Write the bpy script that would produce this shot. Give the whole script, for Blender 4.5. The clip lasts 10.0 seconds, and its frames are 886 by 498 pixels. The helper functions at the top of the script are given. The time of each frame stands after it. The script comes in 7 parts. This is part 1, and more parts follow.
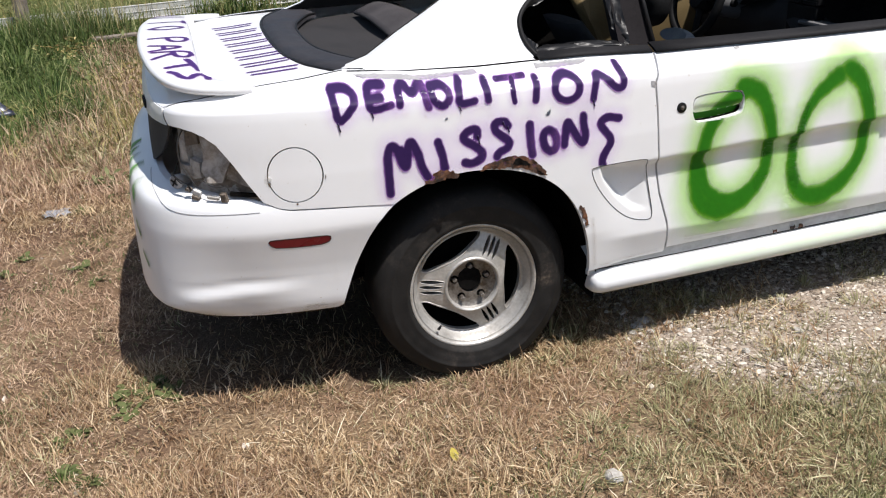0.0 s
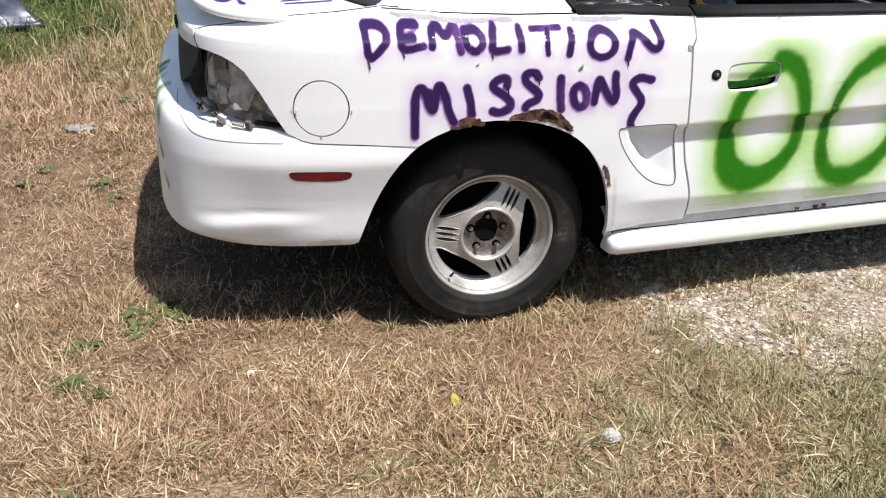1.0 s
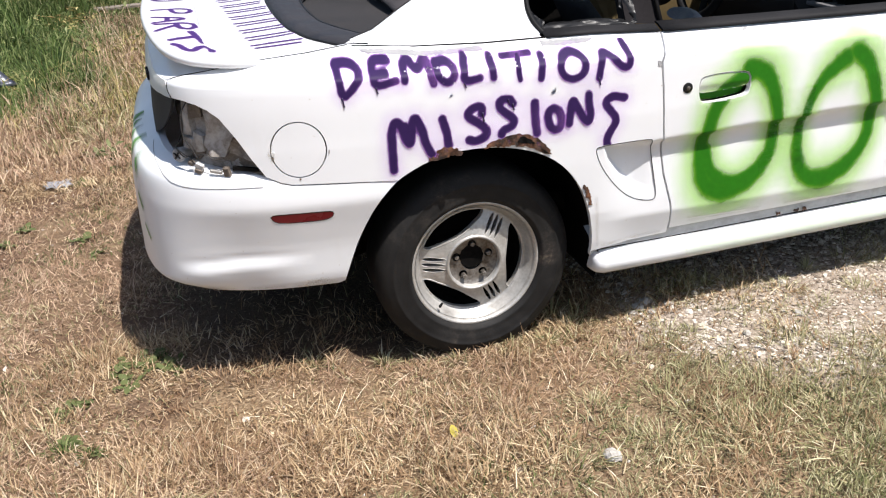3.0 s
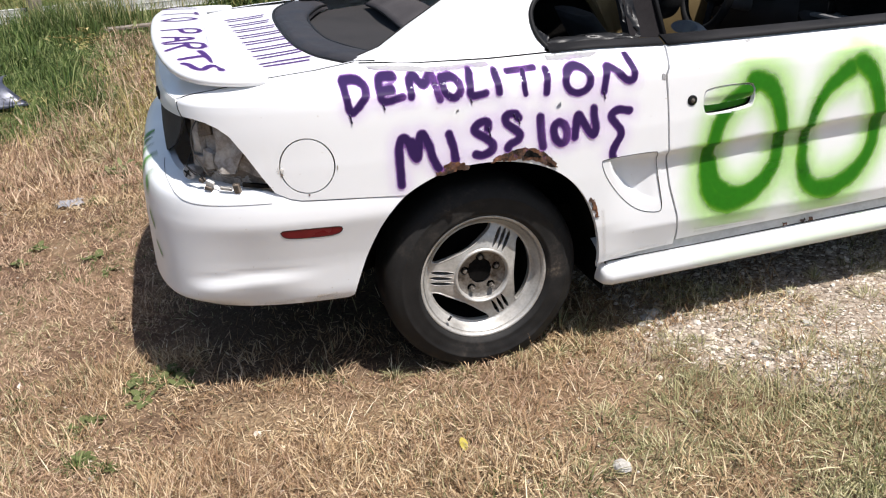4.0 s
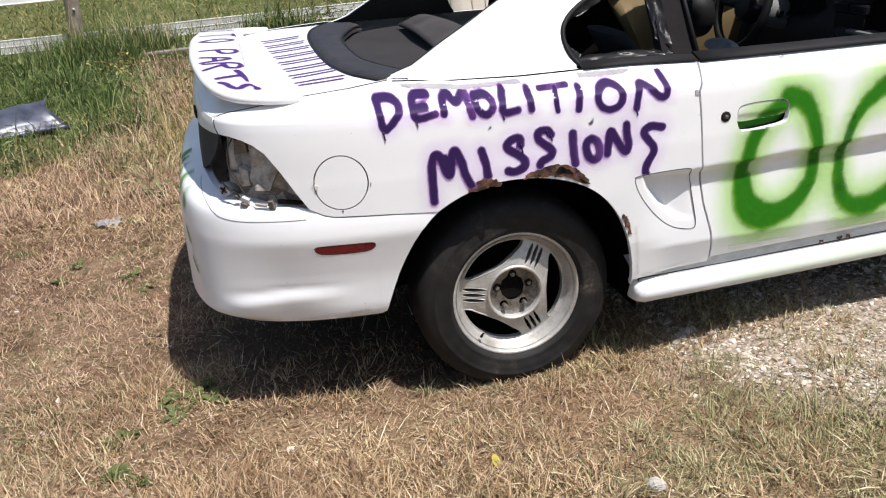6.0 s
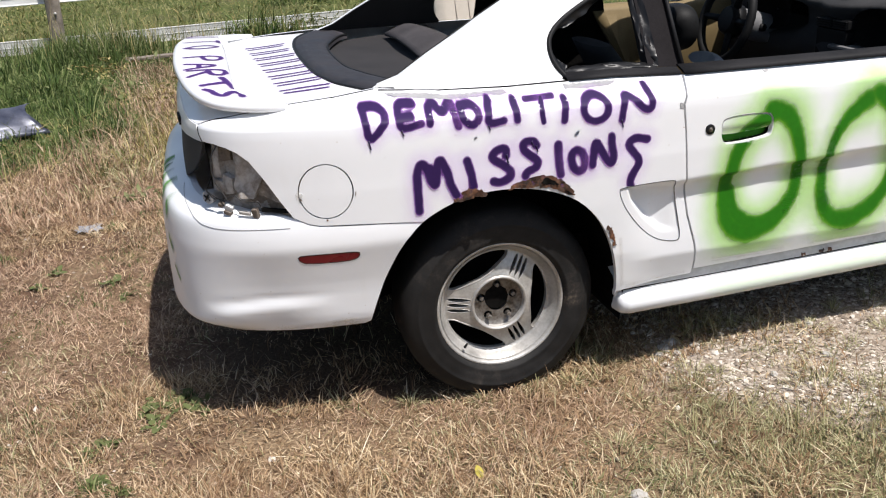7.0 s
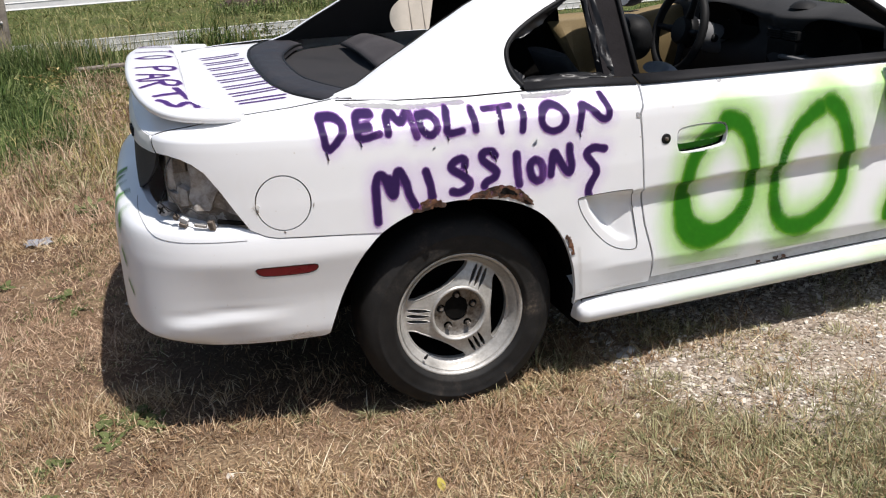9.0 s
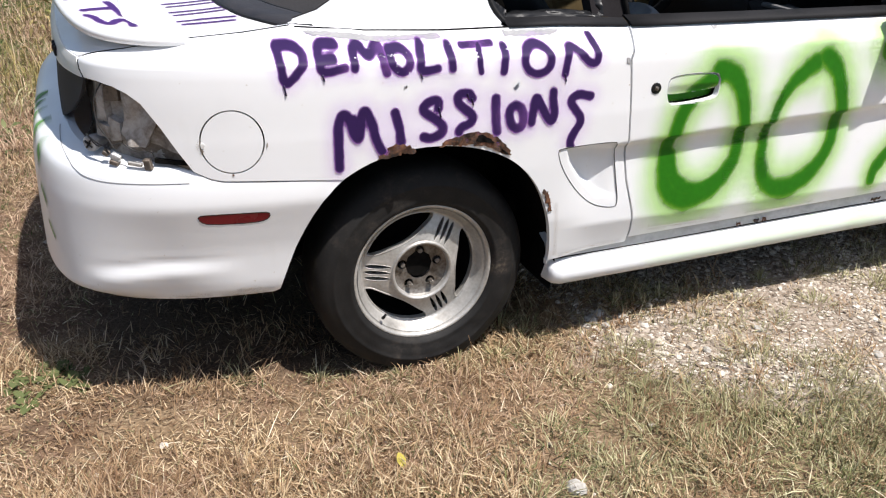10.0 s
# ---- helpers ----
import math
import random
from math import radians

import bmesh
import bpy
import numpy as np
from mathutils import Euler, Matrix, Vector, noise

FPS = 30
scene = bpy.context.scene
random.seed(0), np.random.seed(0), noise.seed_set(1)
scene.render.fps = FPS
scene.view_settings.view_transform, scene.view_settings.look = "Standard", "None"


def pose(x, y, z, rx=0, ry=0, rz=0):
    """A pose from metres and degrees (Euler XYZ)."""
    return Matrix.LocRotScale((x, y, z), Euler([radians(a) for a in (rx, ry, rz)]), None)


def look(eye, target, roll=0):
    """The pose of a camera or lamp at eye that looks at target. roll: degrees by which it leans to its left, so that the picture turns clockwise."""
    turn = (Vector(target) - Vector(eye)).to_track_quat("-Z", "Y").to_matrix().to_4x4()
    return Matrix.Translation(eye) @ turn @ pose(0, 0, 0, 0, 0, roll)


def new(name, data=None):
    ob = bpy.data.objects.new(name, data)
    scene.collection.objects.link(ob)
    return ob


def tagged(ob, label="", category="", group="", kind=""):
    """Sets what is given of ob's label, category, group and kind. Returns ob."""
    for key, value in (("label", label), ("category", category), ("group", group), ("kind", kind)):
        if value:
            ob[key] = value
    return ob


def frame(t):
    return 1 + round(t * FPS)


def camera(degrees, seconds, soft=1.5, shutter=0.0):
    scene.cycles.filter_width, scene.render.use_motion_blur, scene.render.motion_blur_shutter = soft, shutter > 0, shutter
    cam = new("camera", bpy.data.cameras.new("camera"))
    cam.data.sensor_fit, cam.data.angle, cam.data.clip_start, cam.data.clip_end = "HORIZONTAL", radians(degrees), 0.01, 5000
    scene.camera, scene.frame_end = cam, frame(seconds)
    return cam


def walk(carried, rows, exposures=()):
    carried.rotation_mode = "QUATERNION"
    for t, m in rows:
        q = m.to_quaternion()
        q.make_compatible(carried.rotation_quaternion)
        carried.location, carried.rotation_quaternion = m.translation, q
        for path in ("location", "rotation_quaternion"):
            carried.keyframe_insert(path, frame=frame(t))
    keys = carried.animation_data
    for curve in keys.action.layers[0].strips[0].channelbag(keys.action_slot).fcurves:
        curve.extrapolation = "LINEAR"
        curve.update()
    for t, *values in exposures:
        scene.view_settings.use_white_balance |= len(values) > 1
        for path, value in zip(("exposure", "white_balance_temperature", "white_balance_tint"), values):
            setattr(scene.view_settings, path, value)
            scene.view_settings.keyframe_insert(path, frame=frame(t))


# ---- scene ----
cam = camera(52.0, 10.0, soft=1.15)
PATH = [
    (0, (-0.755, -2.356, 1.512), (-0.27, -0.578, 0.736), -3.5),
    (0.2, (-0.758, -2.354, 1.512), (-0.341, -0.565, 0.722), -3.29),
    (0.5, (-0.764, -2.35, 1.511), (-0.37, -0.562, 0.706), -1.2),
    (0.7, (-0.762, -2.353, 1.508), (-0.328, -0.589, 0.673), 0.46),
    (1, (-0.763, -2.357, 1.501), (-0.322, -0.613, 0.626), 1.2),
    (1.2, (-0.772, -2.357, 1.504), (-0.34, -0.623, 0.606), 1.04),
    (1.5, (-0.785, -2.352, 1.505), (-0.356, -0.615, 0.612), 1.2),
    (2, (-0.771, -2.357, 1.497), (-0.366, -0.607, 0.618), -0.2),
    (2.2, (-0.767, -2.357, 1.504), (-0.341, -0.609, 0.63), -1.14),
    (2.5, (-0.76, -2.349, 1.508), (-0.285, -0.603, 0.655), -2.1),
    (4, (-0.762, -2.372, 1.518), (-0.3, -0.594, 0.726), -3.5),
    (4.5, (-0.742, -2.394, 1.511), (-0.25, -0.617, 0.736), -3.7),
    (4.7, (-0.75, -2.395, 1.511), (-0.242, -0.621, 0.74), -4.26),
    (5, (-0.763, -2.391, 1.506), (-0.436, -0.571, 0.746), -3.8),
    (5.3, (-0.759, -2.398, 1.508), (-0.347, -0.593, 0.751), -4.63),
    (5.5, (-0.76, -2.396, 1.504), (-0.363, -0.584, 0.756), -4.3),
    (7, (-0.772, -2.376, 1.505), (-0.33, -0.565, 0.779), -3.3),
    (7.3, (-0.768, -2.382, 1.511), (-0.3, -0.573, 0.798), -3.16),
    (7.5, (-0.767, -2.381, 1.51), (-0.303, -0.568, 0.804), -3.3),
    (7.8, (-0.771, -2.397, 1.515), (-0.312, -0.579, 0.819), -3.57),
    (8, (-0.772, -2.397, 1.513), (-0.335, -0.569, 0.832), -3.7),
    (8.2, (-0.769, -2.407, 1.516), (-0.284, -0.588, 0.844), -3.2),
    (8.5, (-0.762, -2.4, 1.51), (-0.153, -0.621, 0.828), -2.4),
    (8.7, (-0.769, -2.391, 1.512), (-0.185, -0.608, 0.82), -2.64),
    (9, (-0.777, -2.36, 1.504), (-0.24, -0.57, 0.793), -2.8),
    (9.2, (-0.79, -2.329, 1.501), (-0.25, -0.55, 0.764), -2.5),
    (9.5, (-0.806, -2.262, 1.484), (-0.234, -0.506, 0.717), -2.0),
    (9.7, (-0.807, -2.197, 1.473), (-0.198, -0.461, 0.686), -1.16),
    (10, (-0.797, -2.081, 1.451), (-0.129, -0.394, 0.609), 1.2),
]
walk(cam, [(t, look(eye, target, roll)) for t, eye, target, roll in PATH], [(0, 0.36), (0.5, 0.44), (1, 0.6), (1.5, 0.67), (2.5, 0.67), (4, 0.6), (4.5, 0.56), (5.5, 0.52), (7, 0.44), (8, 0.34), (8.5, 0.27), (9, 0.32), (9.5, 0.4), (10, 0.55)])

import itertools

from mathutils.bvhtree import BVHTree
from mathutils.geometry import delaunay_2d_cdt

# ---- light ----
SUN_WAY = Vector((-.25, .365, -1.0)).normalized()
sun = new("sun", bpy.data.lights.new("sun", "SUN"))
sun.data.energy, sun.data.angle, sun.data.color = 4.6, radians(.55), (1.0, .952, .912)
sun.matrix_world = look((0, 0, 0), SUN_WAY) @ pose(0, 0, 0)
sun.location = (2.5, -7, 10)
world = bpy.data.worlds.new("world")
scene.world = world
world.use_nodes = True
wn = world.node_tree
sky = wn.nodes.new("ShaderNodeTexSky")
sky.sky_type, sky.sun_disc = "NISHITA", False
sky.sun_elevation, sky.sun_rotation = math.asin(-SUN_WAY.z), math.atan2(-SUN_WAY.x, -SUN_WAY.y)
sky.air_density, sky.dust_density = 1.0, 1.5
wn.links.new(sky.outputs[0], wn.nodes["Background"].inputs[0])
wn.nodes["Background"].inputs[1].default_value = .086


# ---- materials ----
class Nodes:
    """A short hand for building a node material."""

    def __init__(self, name):
        self.m = bpy.data.materials.new(name)
        self.m.use_nodes = True
        self.t = self.m.node_tree
        self.bsdf = self.t.nodes["Principled BSDF"]
        self.coord = self.t.nodes.new("ShaderNodeTexCoord")

    def add(self, kind, **sockets):
        n = self.t.nodes.new(kind)
        for k, v in sockets.items():
            self.put(n.inputs[k.replace("_", " ")], v)
        return n

    def put(self, socket, v):
        if isinstance(v, bpy.types.NodeSocket):
            self.t.links.new(v, socket)
        else:
            socket.default_value = v

    def noise(self, scale, detail=4.0, rough=.55, stretch=None):
        n = self.add("ShaderNodeTexNoise", Scale=scale, Detail=detail, Roughness=rough)
        src = self.coord.outputs["Object"]
        if stretch:
            mp = self.add("ShaderNodeMapping")
            mp.inputs["Scale"].default_value = stretch
            self.t.links.new(src, mp.inputs[0])
            src = mp.outputs[0]
        self.t.links.new(src, n.inputs["Vector"])
        return n.outputs["Fac"]

    def ramp(self, fac, *stops):
        r = self.t.nodes.new("ShaderNodeValToRGB")
        e = r.color_ramp.elements
        while len(e) < len(stops):
            e.new(.5)
        for el, (at, c) in zip(e, stops):
            el.position = at
            el.color = (c, c, c, 1) if isinstance(c, (int, float)) else (*c, 1)
        self.put(r.inputs[0], fac)
        return r.outputs[0]

    def math(self, op, a, b=0.0, clamp=False):
        n = self.t.nodes.new("ShaderNodeMath")
        n.operation, n.use_clamp = op, clamp
        self.put(n.inputs[0], a)
        self.put(n.inputs[1], b)
        return n.outputs[0]

    def mix(self, fac, a, b):
        n = self.t.nodes.new("ShaderNodeMix")
        n.data_type = "RGBA"
        self.put(n.inputs[0], fac)
        for k, v in ((6, a), (7, b)):
            self.put(n.inputs[k], v if isinstance(v, bpy.types.NodeSocket) else (*v, 1))
        return n.outputs[2]

    def bump(self, height, strength, distance):
        n = self.add("ShaderNodeBump", Height=height, Strength=strength, Distance=distance)
        self.t.links.new(n.outputs[0], self.bsdf.inputs["Normal"])
        return n

    def done(self, color=None, rough=.5, metal=0.0, coat=0.0, spec=None):
        if color is not None:
            self.put(self.bsdf.inputs["Base Color"], color if isinstance(color, bpy.types.NodeSocket) else (*color, 1))
        self.put(self.bsdf.inputs["Roughness"], rough)
        self.put(self.bsdf.inputs["Metallic"], metal)
        self.put(self.bsdf.inputs["Coat Weight"], coat)
        if spec is not None:
            self.put(self.bsdf.inputs["Specular IOR Level"], spec)
        return self.m


def worn(name, a, b, rough=(.45, .7), scale=6.0, fine=120.0, bump=.15, depth=.002, metal=0.0, span=(.35, .7)):
    """A surface of two tones, in large patches and in a fine grain."""
    n = Nodes(name)
    big, small = n.noise(scale, 5), n.noise(fine, 3)
    both = n.math("ADD", n.math("MULTIPLY", big, .65), n.math("MULTIPLY", small, .35))
    n.bump(small, bump, depth)
    return n.done(n.ramp(both, (span[0], a), (span[1], b)), n.ramp(big, (.3, rough[0]), (.7, rough[1])), metal)


def make_paint():
    n = Nodes("old_white_paint")
    dust = n.noise(3.0, 6, .6)
    specks = n.noise(70, 2)
    streak = n.noise(9, 4, .6, (1, 1, .25))
    base = n.mix(n.ramp(dust, (.42, 0.0), (.75, .5)), (.735, .742, .755), (.675, .675, .67))
    base = n.mix(n.ramp(streak, (.62, 0.0), (.8, .35)), base, (.63, .615, .58))
    base = n.mix(n.ramp(specks, (.74, 0.0), (.78, .7)), base, (.42, .36, .28))
    n.bump(n.noise(14, 3), .03, .004)
    return n.done(base, n.ramp(dust, (.3, .28), (.7, .46)), 0, .25)


PAINT = make_paint()
BLACK = worn("black_plastic", (.007, .007, .0075), (.018, .018, .019), (.45, .65))
INTERIOR = worn("dark_grey_trim", (.016, .016, .017), (.030, .030, .032), (.5, .75), 4, 260, .3)
CARPET = worn("faded_dark_carpet", (.045, .043, .042), (.085, .081, .080), (.9, .98), 5, 420, .7, .003)
SHELF = worn("faded_shelf_felt", (.009, .008, .0082), (.022, .0195, .0200), (.85, .95), 8, 300, .5)
FADED = worn("sun_faded_rubber", (.012, .011, .0125), (.028, .0255, .029), (.5, .75), 9, 160, .3)
COVER = worn("worn_grey_felt", (.036, .033, .035), (.072, .067, .069), (.85, .95), 6, 300, .5)
DASH = worn("grey_dashboard_vinyl", (.031, .031, .033), (.054, .054, .057), (.6, .8), 5, 260, .3)
GREY_TRIM = worn("grey_vinyl", (.11, .11, .115), (.19, .19, .195), (.5, .7), 5, 240, .25)
RUBBER = worn("black_window_rubber", (.007, .006, .0065), (.018, .016, .0175), (.5, .7), 9, 200, .2)
SEAL = worn("chalky_rubber_seal", (.009, .009, .0095), (.024, .023, .025), (.55, .8), 7, 150, .2)
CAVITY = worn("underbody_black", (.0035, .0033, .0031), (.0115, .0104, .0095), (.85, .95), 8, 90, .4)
PRIMER = worn("grey_primer", (.24, .24, .25), (.36, .355, .35), (.6, .8), 20, 160, .2)


def make_dirty():
    n = Nodes("dusty_inner_metal")
    big, mid, fine = n.noise(11, 5, .65), n.noise(34, 4, .6), n.noise(120, 3)
    tone = n.math("ADD", n.math("MULTIPLY", big, .6), n.math("ADD", n.math("MULTIPLY", mid, .3), n.math("MULTIPLY", fine, .1)))
    col = n.ramp(tone, (.36, (.055, .043, .035)), (.45, (.20, .170, .145)), (.54, (.37, .345, .32)), (.66, (.54, .52, .495)))
    n.bump(mid, .4, .004)
    return n.done(col, n.ramp(big, (.3, .55), (.7, .85)))


DIRTY = make_dirty()
SILL = worn("scuffed_off_white_sill", (.46, .45, .43), (.72, .71, .69), (.5, .8), 14, 90, .2)
RUST = worn("flaking_rust", (.014, .008, .006), (.15, .062, .028), (.8, .95), 24, 180, .5, .003, 0, (.40, .64))
ALLOY = worn("weathered_alloy", (.34, .325, .30), (.56, .545, .52), (.34, .52), 14, 110, .2, .001, .45)
HUB = worn("grimy_hub_metal", (.085, .07, .058), (.29, .27, .245), (.35, .6), 30, 120, .3, .001, .6)
TAN = worn("tan_door_trim", (.15, .105, .045), (.22, .16, .072), (.6, .8), 4, 180, .2)
BEIGE = worn("beige_seat_cloth", (.40, .355, .30), (.53, .48, .415), (.85, .95), 6, 320, .4)
WOOD = worn("grey_weathered_wood", (.12, .095, .075), (.30, .26, .215), (.8, .95), 8, 60, .6, .006)
GALV = worn("dull_galvanised_steel", (.46, .45, .43), (.64, .63, .61), (.55, .8), 5, 60, .2)
RAIL_WHITE = worn("chalky_white_rail_paint", (.62, .61, .60), (.80, .79, .78), (.5, .75), 3, 50, .2)
SILVER = worn("scratched_silver_blue_paint", (.034, .037, .056), (.105, .113, .150), (.28, .5), 7, 90, .2, .002, .3)
STONE = worn("pale_limestone", (.26, .24, .21), (.58, .555, .51), (.8, .95), 30, 200, .4)
SCRAP = worn("blue_grey_plastic_film", (.16, .165, .18), (.40, .41, .44), (.3, .5), 30, 200, .3)
SHED_WALL = worn("dark_shed_boards", (.015, .014, .013), (.04, .036, .032), (.8, .95), 2, 30, .3)


for dull in (DASH, INTERIOR, CARPET, COVER, RUBBER, SEAL, BLACK, CAVITY):
    dull.node_tree.nodes["Principled BSDF"].inputs["Specular IOR Level"].default_value = .16

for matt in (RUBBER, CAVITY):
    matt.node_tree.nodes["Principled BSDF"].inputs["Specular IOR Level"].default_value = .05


def make_tyre():
    n = Nodes("dusty_tyre_rubber")
    big, mid, small = n.noise(7, 5, .65), n.noise(26, 4, .6), n.noise(140, 3)
    tone = n.math("ADD", n.math("MULTIPLY", big, .62), n.math("ADD", n.math("MULTIPLY", mid, .26), n.math("MULTIPLY", small, .12)))
    rub = n.ramp(tone, (.40, (.0065, .0062, .0062)), (.53, (.0125, .0117, .0112)), (.61, (.028, .024, .021)), (.70, (.12, .095, .070)))
    n.bump(n.math("ADD", small, mid), .25, .0015)
    return n.done(rub, n.ramp(big, (.4, .62), (.7, .92)), 0, 0, .3)


TYRE = make_tyre()


def make_mirror():
    return Nodes("mirror_glass").done((.80, .82, .84), .03, 1.0)


LENS = worn("faded_red_lens", (.12, .004, .010), (.20, .007, .015), (.2, .35), 6, 150, .05)
MIRROR = make_mirror()
MIRROR.node_tree.nodes["Principled BSDF"].inputs["Metallic"].default_value = 1


def make_glass():
    n = Nodes("windscreen_glass")
    tr = n.add("ShaderNodeBsdfTransparent", Color=(.58, .64, .61, 1))
    gl = n.add("ShaderNodeBsdfGlossy", Roughness=.03)
    mx = n.add("ShaderNodeMixShader", Fac=.05)
    n.t.links.new(tr.outputs[0], mx.inputs[1])
    n.t.links.new(gl.outputs[0], mx.inputs[2])
    n.t.links.new(mx.outputs[0], n.t.nodes["Material Output"].inputs[0])
    return n.m


GLASS = make_glass()
WIRE = worn("black_wire", (.01, .01, .01), (.035, .03, .028), (.4, .6))
TAPE = worn("crinkled_black_film", (.006, .006, .0065), (.013, .013, .014), (.30, .46), 20, 60, .3, .003)
TAPE.node_tree.nodes["Principled BSDF"].inputs["Specular IOR Level"].default_value = .3
GRIME = worn("dark_oily_grime", (.07, .055, .042), (.22, .18, .145), (.6, .9), 30, 120, .4)


def spray(name, deep, thin, core, reach, gain=1.0, soft=(1.45, .62), wobble=.55, falloff=1.9):
    """Sprayed paint: solid along the stroke, thinning to a speckled mist at its edge. 'cover' is the distance from the stroke."""
    n = Nodes(name)
    at = n.t.nodes.new("ShaderNodeAttribute")
    at.attribute_name = "cover"
    away = at.outputs["Fac"]
    grain, wob = n.noise(420, 2), n.noise(38, 3)
    r = n.math("ADD", away, n.math("MULTIPLY", n.math("SUBTRACT", wob, .5), core * wobble))
    solid = n.t.nodes.new("ShaderNodeMapRange")
    solid.interpolation_type = "SMOOTHERSTEP"
    for k, v in ((1, core * soft[0]), (2, core * soft[1]), (3, 0.0), (4, 1.0)):
        solid.inputs[k].default_value = v
    n.put(solid.inputs[0], r)
    mist = n.t.nodes.new("ShaderNodeMapRange")
    mist.interpolation_type = "SMOOTHSTEP"
    for k, v in ((1, reach), (2, core * .8), (3, 0.0), (4, .62 * gain)):
        mist.inputs[k].default_value = v
    n.put(mist.inputs[0], r)
    misty = n.math("MULTIPLY", n.math("POWER", mist.outputs[0], falloff), n.ramp(grain, (.3, .62), (.65, 1.0)))
    worn_off = n.t.nodes.new("ShaderNodeAttribute")
    worn_off.attribute_name = "wear"
    scuff = n.ramp(n.math("ADD", n.noise(55, 4, .65), worn_off.outputs["Fac"]), (.78, 1.0), (.82, .03))
    alpha = n.math("MULTIPLY", n.math("MAXIMUM", solid.outputs[0], misty), scuff, True)
    n.put(n.bsdf.inputs["Alpha"], alpha)
    return n.done(n.mix(solid.outputs[0], thin, n.mix(n.noise(60, 3), deep, tuple(c * 1.45 for c in deep))), .55, 0, 0, .16)


PURPLE = spray("purple_spray_paint", (.020, .0075, .050), (.56, .22, .80), .0105, .058, .60)
ROAD_DIRT = spray("dried_road_dirt", (.30, .215, .14), (.40, .31, .21), .0006, .022, .62)
PURPLE_THIN = spray("thin_purple_spray_paint", (.04, .016, .095), (.40, .16, .58), .0075, .026, .6)
GREEN = spray("green_spray_paint", (.014, .112, .003), (.33, .70, .02), .024, .145, 1.3, (1.95, .38), .62, 2.5)
GREEN_THIN = spray("thin_green_spray_paint", (.10, .22, .065), (.24, .40, .15), .0055, .026, 1.1)


def foliage(name, *tones, patch=None, even=.6):
    """Leaves and blades: every one has a tone of its own."""
    n = Nodes(name)
    geo = n.t.nodes.new("ShaderNodeNewGeometry")
    stops = [(i / (len(tones) - 1), c) for i, c in enumerate(tones)]
    col = n.ramp(geo.outputs["Random Per Island"], *stops)
    col = n.mix(n.ramp(n.noise(1.3 if patch is None else 2.6, 4), (.38, 0.0), (.66, even)), col, patch or tuple(sum(t[i] for t in tones) / len(tones) * .75 for i in range(3)))
    m = n.done(col, .7, 0, 0, .25)
    out = n.t.nodes["Material Output"]
    tr = n.add("ShaderNodeBsdfTranslucent", Color=col)
    mx = n.add("ShaderNodeMixShader", Fac=.22)
    n.t.links.new(n.bsdf.outputs[0], mx.inputs[1])
    n.t.links.new(tr.outputs[0], mx.inputs[2])
    n.t.links.new(mx.outputs[0], out.inputs[0])
    return m


STRAW = foliage("dry_straw", (.085, .050, .027), (.29, .187, .102), (.54, .395, .228), (.84, .70, .48), patch=(.23, .130, .072), even=.62)
RUSSET = foliage("reddish_straw", (.12, .065, .042), (.32, .195, .125), (.52, .365, .25), (.76, .60, .43), even=.3)
BLEACHED = foliage("bleached_straw", (.52, .41, .25), (.74, .63, .43), (.95, .86, .66), even=.2)
OLIVE = foliage("half_dry_grass", (.055, .054, .023), (.20, .195, .082), (.41, .38, .195), (.72, .66, .44), even=.35)
LUSH = foliage("green_grass", (.014, .034, .007), (.042, .082, .016), (.100, .148, .034), (.30, .32, .14), patch=(.085, .102, .030), even=.45)
MEADOW = foliage("far_meadow_grass", (.032, .058, .012), (.075, .115, .026), (.16, .175, .055), (.36, .34, .17), patch=(.17, .165, .060), even=.6)
YELLOWED = foliage("yellowing_weeds", (.13, .095, .035), (.30, .225, .085), (.52, .43, .20), (.16, .18, .045), even=.3)
WEED = foliage("weed_leaves", (.075, .095, .034), (.15, .175, .064), (.28, .30, .14), even=.3)
YELLOW_LEAF = foliage("yellow_leaf", (.48, .40, .07), (.55, .46, .10))


